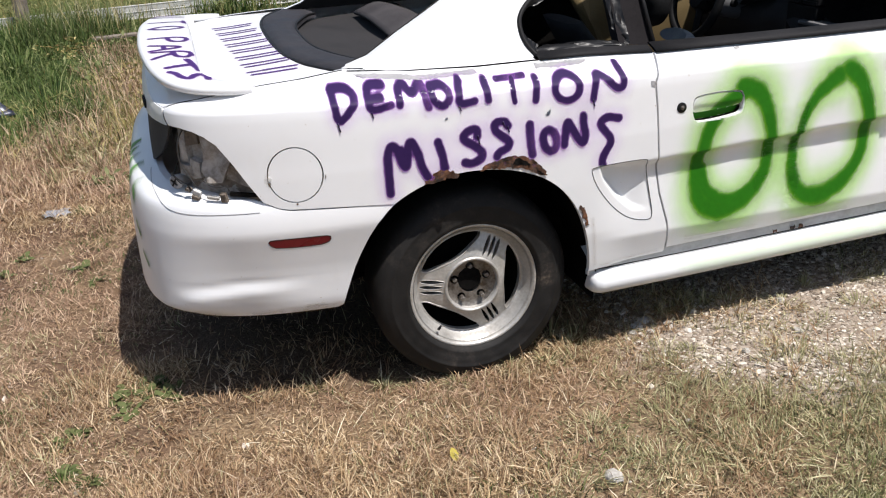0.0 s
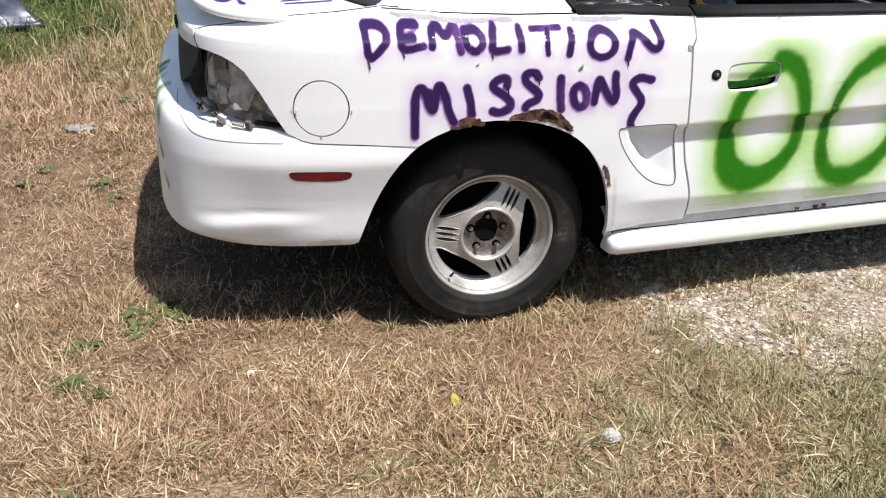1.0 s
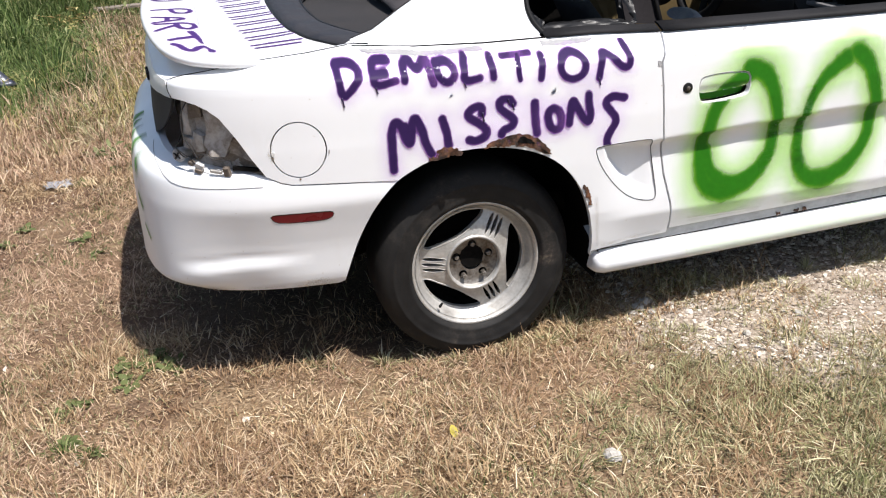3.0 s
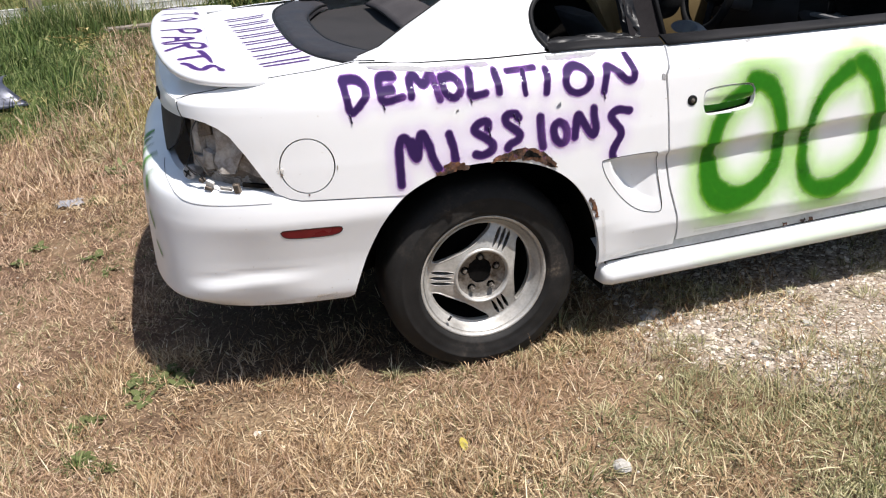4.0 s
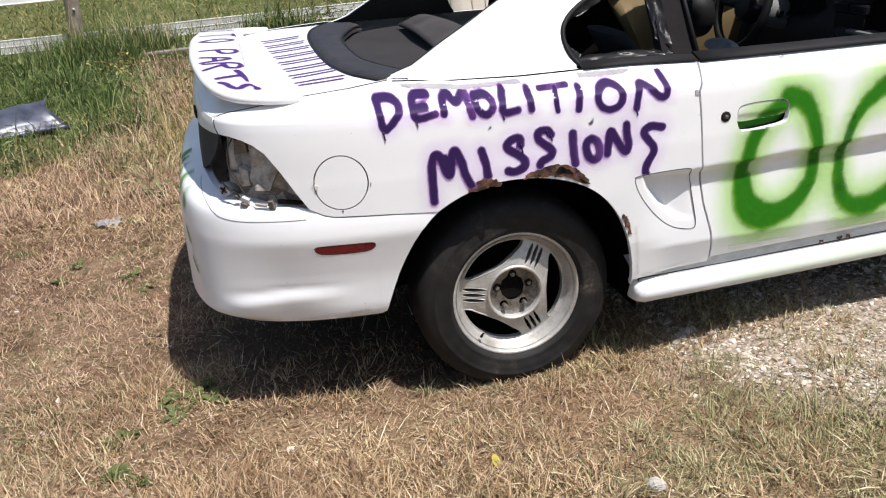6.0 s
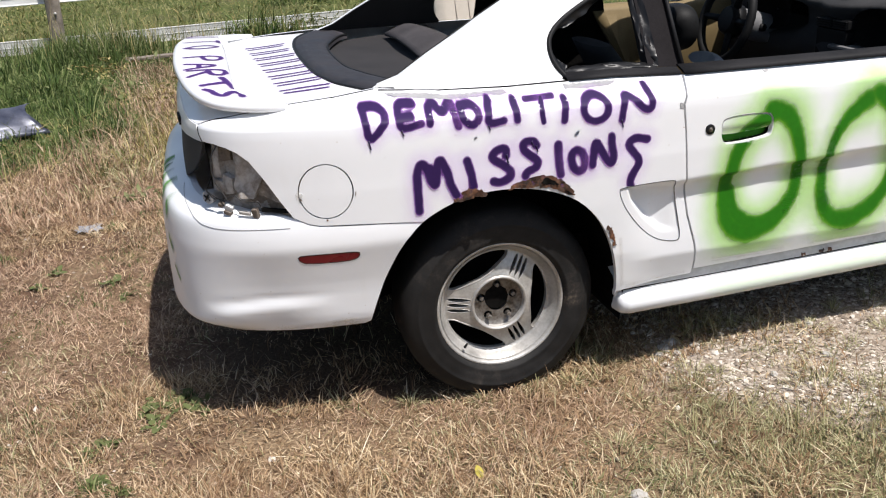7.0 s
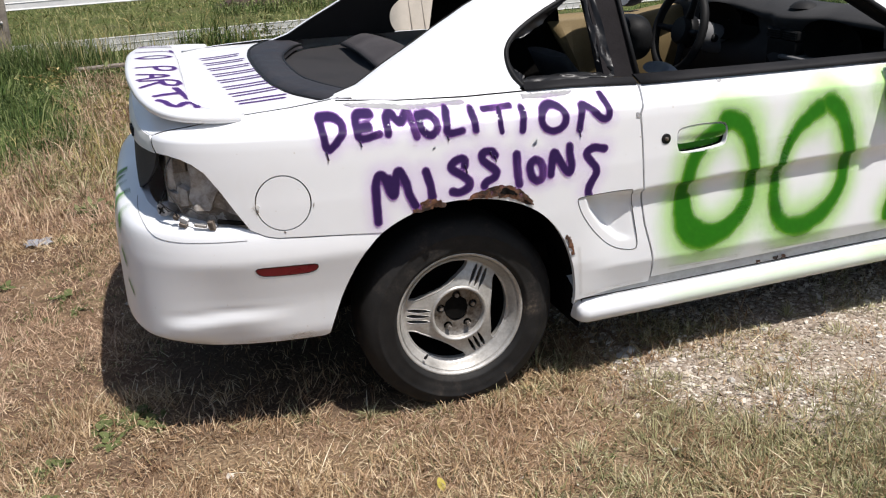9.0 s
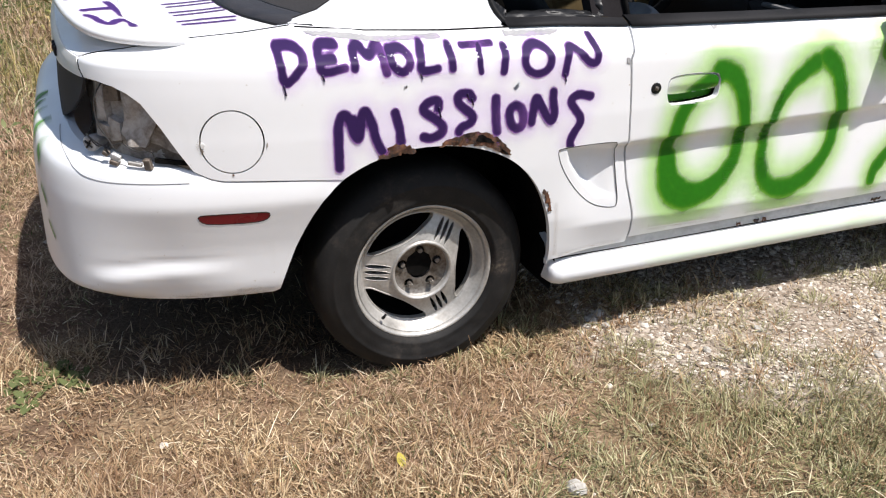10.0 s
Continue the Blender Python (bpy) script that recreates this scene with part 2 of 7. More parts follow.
def make_ground():
    n = Nodes("dry_ground")
    sep = n.t.nodes.new("ShaderNodeSeparateXYZ")
    n.t.links.new(n.coord.outputs["Object"], sep.inputs[0])
    x, y = sep.outputs[0], sep.outputs[1]
    big, mid, fine = n.noise(1.1, 5, .6), n.noise(9, 5, .65), n.noise(90, 4, .7)
    soil = n.ramp(n.math("ADD", n.math("MULTIPLY", mid, .6), n.math("MULTIPLY", fine, .4)), (.34, (.042, .024, .016)), (.5, (.118, .070, .045)), (.66, (.27, .175, .112)))
    thatch = n.ramp(n.math("ADD", n.math("MULTIPLY", n.noise(60, 4, .7, (1, 2.6, 1)), .6), n.math("MULTIPLY", fine, .4)), (.36, (.085, .055, .034)), (.5, (.25, .175, .105)), (.64, (.50, .39, .25)))
    bare = n.math("ADD", n.math("MULTIPLY", n.math("SUBTRACT", n.noise(2.4, 4), .5), 1.6), n.math("MULTIPLY", n.math("ADD", y, n.math("MULTIPLY", x, -.8)), .13))
    soil = n.mix(n.ramp(bare, (.12, .85), (.42, .0)), soil, thatch)
    # shade under the rear overhang is put into the soil colour here
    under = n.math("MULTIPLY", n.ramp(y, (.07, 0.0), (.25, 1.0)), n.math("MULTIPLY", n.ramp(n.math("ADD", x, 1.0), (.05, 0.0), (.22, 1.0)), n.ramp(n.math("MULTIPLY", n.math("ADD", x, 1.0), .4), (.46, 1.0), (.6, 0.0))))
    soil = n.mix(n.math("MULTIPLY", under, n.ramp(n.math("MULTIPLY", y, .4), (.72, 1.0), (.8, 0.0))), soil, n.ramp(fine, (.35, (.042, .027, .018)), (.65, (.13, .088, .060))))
    turf = n.ramp(mid, (.35, (.035, .055, .015)), (.55, (.085, .105, .03)), (.7, (.19, .17, .07)))
    stones = n.t.nodes.new("ShaderNodeTexVoronoi")
    stones.inputs["Scale"].default_value = 62
    n.t.links.new(n.coord.outputs["Object"], stones.inputs["Vector"])
    grit = n.ramp(n.math("ADD", n.math("MULTIPLY", fine, .5), n.math("MULTIPLY", stones.outputs["Color"], .5)), (.3, (.25, .20, .155)), (.5, (.40, .335, .27)), (.72, (.56, .50, .43)))
    wob = n.math("MULTIPLY", n.math("SUBTRACT", n.noise(3.2, 4), .5), .55)
    edge = n.math("ADD", n.math("ADD", y, .19), x)
    gravel = n.math("MULTIPLY", n.ramp(n.math("ADD", edge, wob), (.40, 0.0), (.60, 1.0)), n.ramp(n.math("ADD", n.math("SUBTRACT", x, .05), wob), (.40, 0.0), (.62, 1.0)))
    gravel = n.math("MULTIPLY", gravel, n.ramp(n.math("MULTIPLY", y, .1), (.22, 1.0), (.30, 0.0)))
    green = n.ramp(n.math("ADD", n.math("MULTIPLY", n.math("SUBTRACT", n.math("ADD", y, .4), n.math("MULTIPLY", n.math("MINIMUM", x, 0.0), .35)), .1), n.math("MULTIPLY", wob, .12)), (.44, 0.0), (.54, 1.0))
    col = n.mix(green, soil, turf)
    col = n.mix(n.math("MULTIPLY", gravel, .96), col, grit)
    col = n.mix(n.ramp(big, (.4, 0.0), (.75, .35)), col, (.20, .14, .10))
    n.bump(n.math("ADD", fine, n.math("MULTIPLY", stones.outputs["Distance"], n.math("MULTIPLY", gravel, -.8))), .9, .012)
    return n.done(col, .95, 0, 0, .1)


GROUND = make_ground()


# ---- builders ----
CAR_MID = .91


def seat_at(ob, parent):
    """Parents ob to parent and leaves it where it stands."""
    if parent is not None:
        m, o = Matrix(), parent
        while o is not None:
            m = o.matrix_basis @ m if o.parent is None else o.matrix_parent_inverse @ o.matrix_basis @ m
            o = o.parent
        ob.parent, ob.matrix_parent_inverse = parent, m.inverted()
    return ob


def part(name, bm, material, parent, label=""):
    """Links a bmesh, or a ready mesh, as one mesh object under a thing or a part."""
    if isinstance(bm, bmesh.types.BMesh):
        me = bpy.data.meshes.new(name)
        bm.to_mesh(me)
        bm.free()
    else:
        me = bm
    if material is not None and not me.materials:
        me.materials.append(material)
    return tagged(seat_at(new(name, me), parent), label)


def thing(name, place, label, category, group=""):
    ob = new(name)
    ob.location = place
    ob.empty_display_size = .1
    return tagged(ob, label, category, group)


def mesh(name, verts, faces, material=None, smooth=True):
    me = bpy.data.meshes.new(name)
    me.from_pydata([tuple(map(float, v)) for v in verts], [], [tuple(map(int, f)) for f in faces])
    if smooth:
        me.polygons.foreach_set("use_smooth", [True] * len(me.polygons))
    if material:
        me.materials.append(material)
    me.update()
    return me


def mirrored(me):
    """The same mesh on the car's other flank."""
    c = me.copy()
    c.transform(Matrix.Translation((0, 2 * CAR_MID, 0)) @ Matrix.Diagonal((1, -1, 1, 1)))
    c.flip_normals()
    return c


def skin(rows, close_u=False, close_v=False, caps=False):
    """A bmesh through rows of points."""
    bm = bmesh.new()
    vs = [[bm.verts.new(p) for p in row] for row in rows]
    nu, nv = len(rows), len(rows[0])
    for i in range(nu if close_u else nu - 1):
        for j in range(nv if close_v else nv - 1):
            a, b = vs[i], vs[(i + 1) % nu]
            try:
                f = bm.faces.new((a[j], a[(j + 1) % nv], b[(j + 1) % nv], b[j]))
                f.smooth = True
            except ValueError:
                pass
    if caps:
        for row in (vs[0], vs[-1]):
            bm.faces.new(row)
    bmesh.ops.recalc_face_normals(bm, faces=bm.faces)
    return bm


def tube(points, r, sides=8, close=False):
    """A round tube along points."""
    pts = [Vector(p) for p in points]
    rows = []
    for i, p in enumerate(pts):
        a = pts[i - 1] if i or close else p
        b = pts[(i + 1) % len(pts)] if i < len(pts) - 1 or close else p
        way = (b - a).normalized()
        u = way.orthogonal() if abs(way.z) > .98 else way.cross(Vector((0, 0, 1)))
        u.normalize()
        w = way.cross(u)
        rr = r[i] if isinstance(r, (list, tuple)) else r
        rows.append([p + (u * math.cos(t) + w * math.sin(t)) * rr for t in np.linspace(0, 2 * math.pi, sides, endpoint=False)])
    return skin(rows, close_u=close, close_v=True, caps=not close)


def block(lo, hi, bevel=.01, segments=2):
    """A box with rounded edges between two corners."""
    bm = bmesh.new()
    bmesh.ops.create_cube(bm, size=1)
    lo, hi = Vector(lo), Vector(hi)
    for v in bm.verts:
        v.co = Vector((lo[k] + (hi[k] - lo[k]) * (v.co[k] + .5) for k in range(3)))
    if bevel:
        bmesh.ops.bevel(bm, geom=bm.edges[:], offset=bevel, segments=segments, affect="EDGES", profile=.6)
    return bm


def lathe(profile, steps=64):
    """Turns (radius, depth) points about the y axis."""
    return skin([[(r * math.cos(a), d, r * math.sin(a)) for r, d in profile] for a in np.linspace(0, 2 * math.pi, steps, endpoint=False)], close_u=True)


def inside(p, poly):
    """Which of the points p lie in the polygon."""
    p, poly = np.atleast_2d(p), np.asarray(poly, float)
    a, b = poly, np.roll(poly, -1, 0)
    x, y = p[:, :1], p[:, 1:]
    with np.errstate(divide="ignore", invalid="ignore"):
        cross = ((a[:, 1] > y) != (b[:, 1] > y)) & (x < (b[:, 0] - a[:, 0]) * (y - a[:, 1]) / (b[:, 1] - a[:, 1]) + a[:, 0])
    return cross.sum(1) % 2 == 1


def away_from(p, line, closed=False):
    """Distance of points from a polyline."""
    p, line = np.atleast_2d(p).astype(float), np.asarray(line, float)
    if closed:
        line = np.vstack([line, line[:1]])
    best = np.full(len(p), 1e9)
    for a, b in zip(line[:-1], line[1:]):
        ab = b - a
        t = np.clip(((p - a) @ ab) / max(ab @ ab, 1e-12), 0, 1)
        best = np.minimum(best, np.hypot(*(p - a - t[:, None] * ab).T))
    return best


def dense(poly, step):
    out = []
    for a, b in zip(poly, np.roll(poly, -1, 0)):
        k = max(1, int(math.ceil(np.hypot(*(b - a)) / step)))
        out += [a + (b - a) * i / k for i in range(k)]
    return np.array(out)


def rounded(poly, n=2):
    """A closed polygon with its corners cut round."""
    p = np.asarray(poly, float)
    for _ in range(n):
        q = np.roll(p, -1, 0)
        p = np.stack([p * .75 + q * .25, p * .25 + q * .75], 1).reshape(-1, 2)
    return p


def arc_points(cx, cy, rx, ry, a0, a1, n):
    return [(cx + rx * math.cos(radians(a)), cy + ry * math.sin(radians(a))) for a in np.linspace(a0, a1, n)]


def panel(name, outline, holes, fn, material, step=(.025, .0125), lip=.018, outward=(0, -1, 0)):
    """Sheet metal: a polygon, with holes, on the surface fn(u, v, out), with its edges turned inwards by lip."""
    rim = min(step)
    loops = [dense(np.asarray(o, float), rim) for o in (outline, *holes)]
    lo, hi = loops[0].min(0), loops[0].max(0)
    gu, gv = np.meshgrid(np.arange(lo[0] + step[0] / 2, hi[0], step[0]), np.arange(lo[1] + step[1] / 2, hi[1], step[1]))
    grid = np.stack([gu.ravel(), gv.ravel()], 1)
    ok = inside(grid, loops[0])
    for h in loops[1:]:
        ok &= ~inside(grid, h)
    for l in loops:
        ok &= away_from(grid, l, True) > rim * .55
    grid = grid[ok]
    pts, edges = [], []
    for l in loops:
        k = len(pts)
        pts += [tuple(p) for p in l]
        edges += [(k + i, k + (i + 1) % len(l)) for i in range(len(l))]
    pts += [tuple(p) for p in grid]
    vs, _, fs, *_ = delaunay_2d_cdt([Vector(p) for p in pts], edges, [], 0, 1e-6)
    uv = np.array([tuple(v) for v in vs])
    tri = np.array([tuple(f) for f in fs if len(f) == 3])
    mid = uv[tri].mean(1)
    keep = inside(mid, loops[0])
    for h in loops[1:]:
        keep &= ~inside(mid, h)
    area = np.abs(np.cross(uv[tri[:, 1]] - uv[tri[:, 0]], uv[tri[:, 2]] - uv[tri[:, 0]]))
    tri = tri[keep & (area > 1e-7)]
    p3 = fn(uv[:, 0], uv[:, 1], 0.0)
    nrm = np.cross(p3[tri[:, 1]] - p3[tri[:, 0]], p3[tri[:, 2]] - p3[tri[:, 0]])
    if (nrm @ np.array(outward, float)).sum() < 0:
        tri = tri[:, ::-1]
    verts, faces = list(p3), [tuple(t) for t in tri]
    if lip:
        count = {}
        for t in tri:
            for a, b in ((t[0], t[1]), (t[1], t[2]), (t[2], t[0])):
                count[(a, b)] = 1
        back = fn(uv[:, 0], uv[:, 1], -lip)
        for a, b in [e for e in count if (e[1], e[0]) not in count]:
            k = len(verts)
            verts += [p3[a], p3[b], back[b], back[a]]
            faces.append((k + 1, k, k + 3, k + 2))
    return mesh(name, verts, faces, material)


def strokes(name, lines, fn, material, parent, core, reach, step, wear=0.0, lift_by=.0030, skip=None, up=(0, -1, 0), fat=1.0):
    """Sprayed lines as a thin film on the surface fn, with the distance from the line kept for the material."""
    every = np.vstack([np.asarray(l, float)[:, :2] for l in lines])
    lo, hi = every.min(0) - reach * 2.2, every.max(0) + reach * 2.2
    u, v = np.arange(lo[0], hi[0] + step, step), np.arange(lo[1], hi[1] + step, step)
    gu, gv = np.meshgrid(u, v, indexing="ij")
    flat = np.stack([gu.ravel(), gv.ravel()], 1)
    d = np.full(len(flat), 9.0)
    for l in lines:
        l = np.asarray(l, float)
        if l.shape[1] == 2:
            d = np.minimum(d, away_from(flat, l))
        for a, b in zip(l[:-1], l[1:]) if l.shape[1] == 3 else ():
            ab = (b - a)[:2]
            t = np.clip(((flat - a[:2]) @ ab) / max(ab @ ab, 1e-12), 0, 1)
            d = np.minimum(d, np.hypot(*(flat - a[:2] - t[:, None] * ab).T) / (a[2] + (b[2] - a[2]) * t))
    d = d / (fat(flat[:, 0], flat[:, 1]) if callable(fat) else fat)
    ok = (d < reach + step)
    if skip is not None:
        ok &= ~skip(flat)
    use = ok.reshape(gu.shape)
    ids = np.full(len(flat), -1)
    ids[ok] = np.arange(ok.sum())
    ids = ids.reshape(gu.shape)
    p = fn(flat[ok, 0], flat[ok, 1], lift_by)
    a, b, c, e = ids[:-1, :-1], ids[1:, :-1], ids[1:, 1:], ids[:-1, 1:]
    full = (use[:-1, :-1] & use[1:, :-1] & use[1:, 1:] & use[:-1, 1:])
    faces = np.stack([a[full], b[full], c[full], e[full]], 1)
    q = p[faces]
    if (np.cross(q[:, 1] - q[:, 0], q[:, 2] - q[:, 0]) @ np.array(up, float)).sum() < 0:
        faces = faces[:, ::-1]
    me = mesh(name, p, faces, material)
    me.attributes.new("cover", "FLOAT", "POINT").data.foreach_set("value", d[ok].astype(np.float32))
    me.attributes.new("wear", "FLOAT", "POINT").data.foreach_set("value", np.full(ok.sum(), wear, np.float32))
    return part(name, me, None, parent)


# ---- the car's surfaces ----
def chaikin(pts, n=4):
    p = np.array(pts, float)
    for _ in range(n):
        a, b = p[:-1], p[1:]
        q = np.empty((2 * len(a), p.shape[1]))
        q[0::2], q[1::2] = a * .75 + b * .25, a * .25 + b * .75
        p = np.vstack([p[:1], q, p[-1:]])
    return p


class Plan:
    """A plan outline from the nose to the middle of the tail; s equals x on the flank and runs on along the arc."""

    def __init__(self, pts):
        p = chaikin(pts)
        arc = np.r_[0, np.cumsum(np.hypot(*np.diff(p, axis=0).T))]
        zero = np.interp(-.1, p[::-1, 0], arc[::-1])
        self.s = (zero - arc - .1)[::-1]
        self.p = p[::-1]
        t = np.gradient(self.p, axis=0)
        t /= np.hypot(*t.T)[:, None]
        self.n = np.stack([t[:, 1], -t[:, 0]], 1)

    def at(self, s, d):
        x, y = (np.interp(s, self.s, self.p[:, k]) for k in (0, 1))
        nx, ny = (np.interp(s, self.s, self.n[:, k]) for k in (0, 1))
        return x - nx * d, y - ny * d


def smooth(a, b, x):
    t = np.clip((np.asarray(x, float) - a) / (b - a), 0, 1)
    return t * t * (3 - 2 * t)


def soften(zs, ds, w=.006):
    t = np.arange(zs[0], zs[-1] + .0005, .001)
    d = np.interp(t, zs, ds)
    k = int(w / .001)
    pad = np.r_[d[0] + (d[0] - d[1]) * np.arange(k, 0, -1), d, d[-1] + (d[-1] - d[-2]) * np.arange(1, k + 1)]
    return t, np.convolve(pad, np.ones(2 * k + 1) / (2 * k + 1), "valid")


FLANK = [(3.55, .9), (3.52, .55), (3.42, .30), (3.25, .16), (2.9, .06), (2.3, .012), (1.7, 0), (1.0, 0), (.3, 0), (-.2, .004)]
UPPER = Plan(FLANK + [(-.5, .025), (-.69, .071), (-.806, .142), (-.863, .268), (-.890, .45), (-.904, .7), (-.907, .91)])
LOWER = Plan(FLANK + [(-.45, .012), (-.66, .042), (-.825, .113), (-.923, .226), (-.968, .385), (-.985, .62), (-.985, .91)])
TAIL_MID = float(UPPER.s[0])
Q_Z = [.20, .26, .35, .45, .62, .75, .86, .889, .896, .910, .94, .965, .985, 1.0]
Q_D = [.05, .03, .012, 0, 0, .004, .0140, .0190, .028, .048, .090, .132, .20, .27]
D_Z = [.20, .27, .30, .39, .417, .47, .56, .615, .642, .658, .75, .86, .889, .896, .910, .94, .965, .985, 1.0]
D_D = [.066, .052, .044, .0185, .011, .0146, .0232, .028, .022, .002, .004, .0140, .0190, .028, .048, .090, .132, .20, .27]
B_Z = [.28, .315, .33, .345, .37, .41, .45, .48, .53, .565, .585, .60, .63, .655, .675, .687, .697, .704, .712, .72]
B_D = [.085, .06, .047, .039, .034, .0315, .0285, .0245, .0150, .0075, .0030, .0015, .005, .010, .0165, .026, .048, .075, .11, .15]
QT, DT, BT = soften(Q_Z, Q_D, .0025), soften(D_Z, D_D, .0025), soften(B_Z, B_D, .005)


def lift(s, z):
    """How far the shoulder crease rises towards the tail."""
    return np.interp(s, [-1.3, -.9, -.75, -.5, -.2, .2, .6, 1.0, 1.5, 3], [.042, .050, .052, .048, .039, .031, .023, .016, .009, .007]) * smooth(.74, .88, z) * (1 - .55 * smooth(.93, 1.0, z)) + .035 * (np.asarray(s, float) - .6) * smooth(.0, .6, s) * smooth(.44, .6, z) * (1 - smooth(.72, .86, z))


def side_point(s, z, out=0.0):
    s, z = np.asarray(s, float), np.asarray(z, float)
    w, zz = smooth(.36, .52, s), z - lift(s, z)
    d = np.interp(zz, *QT) * (1 - w) + np.interp(zz, *DT) * w
    x, y = UPPER.at(s, d - out)
    return np.stack([x, y, z + 0 * s], -1)


def bumper_point(s, z, out=0.0):
    s, z = np.asarray(s, float), np.asarray(z, float)
    tight = 1 - 1.15 * smooth(-.68, -.98, s) * smooth(.322, .365, z) * (1 - smooth(.58, .62, z))
    ledge = .0100 * np.interp(z + .018 * smooth(-.66, -.92, s), [.36, .405, .412, .446, .456], [0, .9, 1, -.25, 0]) * smooth(-.47, -.70, s) * (1 - smooth(-.82, -.94, s))
    x, y = LOWER.at(s, np.interp(z, *BT) * tight - ledge - out)
    return np.stack([x, y, z + 0 * s], -1)


def deck_point(x, y, out=0.0):
    """The top of the tail: its height follows from the distance to the outline."""
    x, y = np.asarray(x, float), np.asarray(y, float)
    p = np.stack([x.ravel(), np.minimum(y, 2 * CAR_MID - y).ravel()], 1)
    line = UPPER.p
    near = np.argmin(((p[:, None] - line[None]) ** 2).sum(-1), 1)
    d = np.hypot(*(p - line[near]).T)
    zz = np.interp(d, [.0140, .0190, .028, .048, .090, .132, .20, .27, .45, .9], [.86, .889, .896, .910, .94, .961, .968, .972, .977, .982])
    zz = zz - .020 * smooth(.105, .19, d) * smooth(-.25, -.62, p[:, 0])
    z = zz
    for _ in range(4):
        z = zz + lift(UPPER.s[near], z)
    return np.stack([x, y, z.reshape(x.shape) + out], -1)


def sail_point(x, z, out=0.0):
    """Roof pillars and side rails: leaning inwards with height."""
    x, z = np.asarray(x, float), np.asarray(z, float)
    y = np.interp(z, [.90, .95, 1.0, 1.1, 1.2, 1.28, 1.32, 1.345], [.10, .13, .165, .222, .28, .335, .40, .50]) + .2 * np.clip(.15 - x, 0, 9) ** 1.5
    return np.stack([x + 0 * z, y - out, z + 0 * x], -1)


def wheel_arch(cx, a0, a1, n=34):
    """The wheel opening, a little fuller towards the front."""
    out = []
    for a in np.linspace(a0, a1, n):
        r = .389 + .027 * math.exp(-((a - 46) / 26) ** 2)
        out.append((cx + r * math.cos(radians(a)), .315 + r * math.sin(radians(a))))
    return out


# ---- the car ----
car = thing("car", (0, CAR_MID, 0), "white two-door car with sprayed purple words and green numbers", "car")
TAIL_CUT = [(-.605, .688), (-.634, .732), (-.674, .797), (-.715, .853), (-.748, .876), (-.784, .890), (-.830, .898), (-.885, .899)]
FUEL = arc_points(-.509, .757, .0775, .0790, 0, 360, 41)[:-1]
SCOOP = rounded([(.359, .652), (.367, .663), (.537, .666), (.549, .658), (.565, .544), (.576, .470), (.558, .459), (.489, .476), (.428, .530), (.376, .602)], 2)
HANDLE = rounded([(.693, .815), (.707, .838), (.849, .839), (.869, .823), (.866, .774), (.848, .762), (.716, .752), (.695, .767)], 2)
REAR_WINDOW = [tuple(p) for p in chaikin([(-.328, .20), (-.372, .275), (-.412, .365), (-.438, .50), (-.450, .65), (-.456, .91)], 2)]


def quarter_panels():
    top = [(-.909, .921), (-.918, .935), (-.905, .946), (-.873, .954), (-.788, .965), (-.70, .974), (-.611, .983), (-.464, .990), (-.336, .997), (-.150, .983), (.053, .977), (.244, .974), (.432, .969), (.601, .962)]
    gap = [(.578, .915), (.567, .889), (.573, .813), (.577, .714), (.580, .661), (.586, .615), (.596, .539), (.621, .443), (.629, .381), (.628, .333)]
    low = [(.358, .319)]
    arch = wheel_arch(-.03, -2, 123, 34)
    seam = [(-.410, .654), (-.535, .661), (-.565, .668)]
    outline = top + gap + low + arch + seam + TAIL_CUT
    me = panel("quarter_panel", outline, [FUEL, SCOOP], side_point, PAINT, (.025, .008))
    right = part("quarter_panel", me, None, car, "white rear quarter panel with sprayed purple words")
    part("quarter_panel", mirrored(me), None, car)
    return right


def scoop_point(x, z, out=0.0):
    x, z = np.asarray(x, float), np.asarray(z, float)
    p = np.stack([x.ravel(), z.ravel()], 1)
    curved = [(.359, .657), (.376, .602), (.428, .530), (.489, .476), (.558, .459), (.578, .465)]
    d = away_from(p, curved).reshape(x.shape)
    deep = .042 * smooth(.028, .046, d) * (1 - .97 * smooth(.43, .560, x)) + .002
    return side_point(x, z, out - deep)


quarter = quarter_panels()
scoop = panel("air_scoop", SCOOP, [], scoop_point, PAINT, (.008, .008), 0)
part("air_scoop", scoop, None, quarter, "hollow white side scoop")
part("scoop_seam", tube([tuple(side_point(u, v, .0002)) for u, v in SCOOP], .0011, 6, True), SEAL, quarter)
fuel_lid = panel("fuel_flap", arc_points(-.509, .757, .0738, .0752, 0, 360, 41)[:-1], [], side_point, PAINT, (.015, .0125), .012)
fuel_lid = part("fuel_flap", fuel_lid, None, quarter, "round white fuel flap")


# doors
def doors():
    rear = [(.635, .349), (.635, .381), (.628, .443), (.603, .539), (.592, .615), (.586, .661), (.583, .714), (.579, .813), (.574, .889), (.584, .915), (.608, .960)]
    top = [(.922, .954), (1.245, .950), (1.519, .947), (1.769, .945)]
    front = [(1.790, .885), (1.794, .685), (1.782, .442), (1.763, .385)]
    low = [(1.348, .373), (1.118, .364), (.894, .357)]
    me = panel("door", rear + top + front + low, [HANDLE], side_point, PAINT, (.025, .008))
    right = part("door", me, None, car, "white door with sprayed green numbers")
    left = part("door", mirrored(panel("door", rear + top + front + low, [HANDLE], side_point, PAINT)), None, car)
    return right, left


door, door_left = doors()


def bowl_point(u, v, out=0.0):
    u, v = np.asarray(u, float), np.asarray(v, float)
    return side_point(u, v, out - .034)


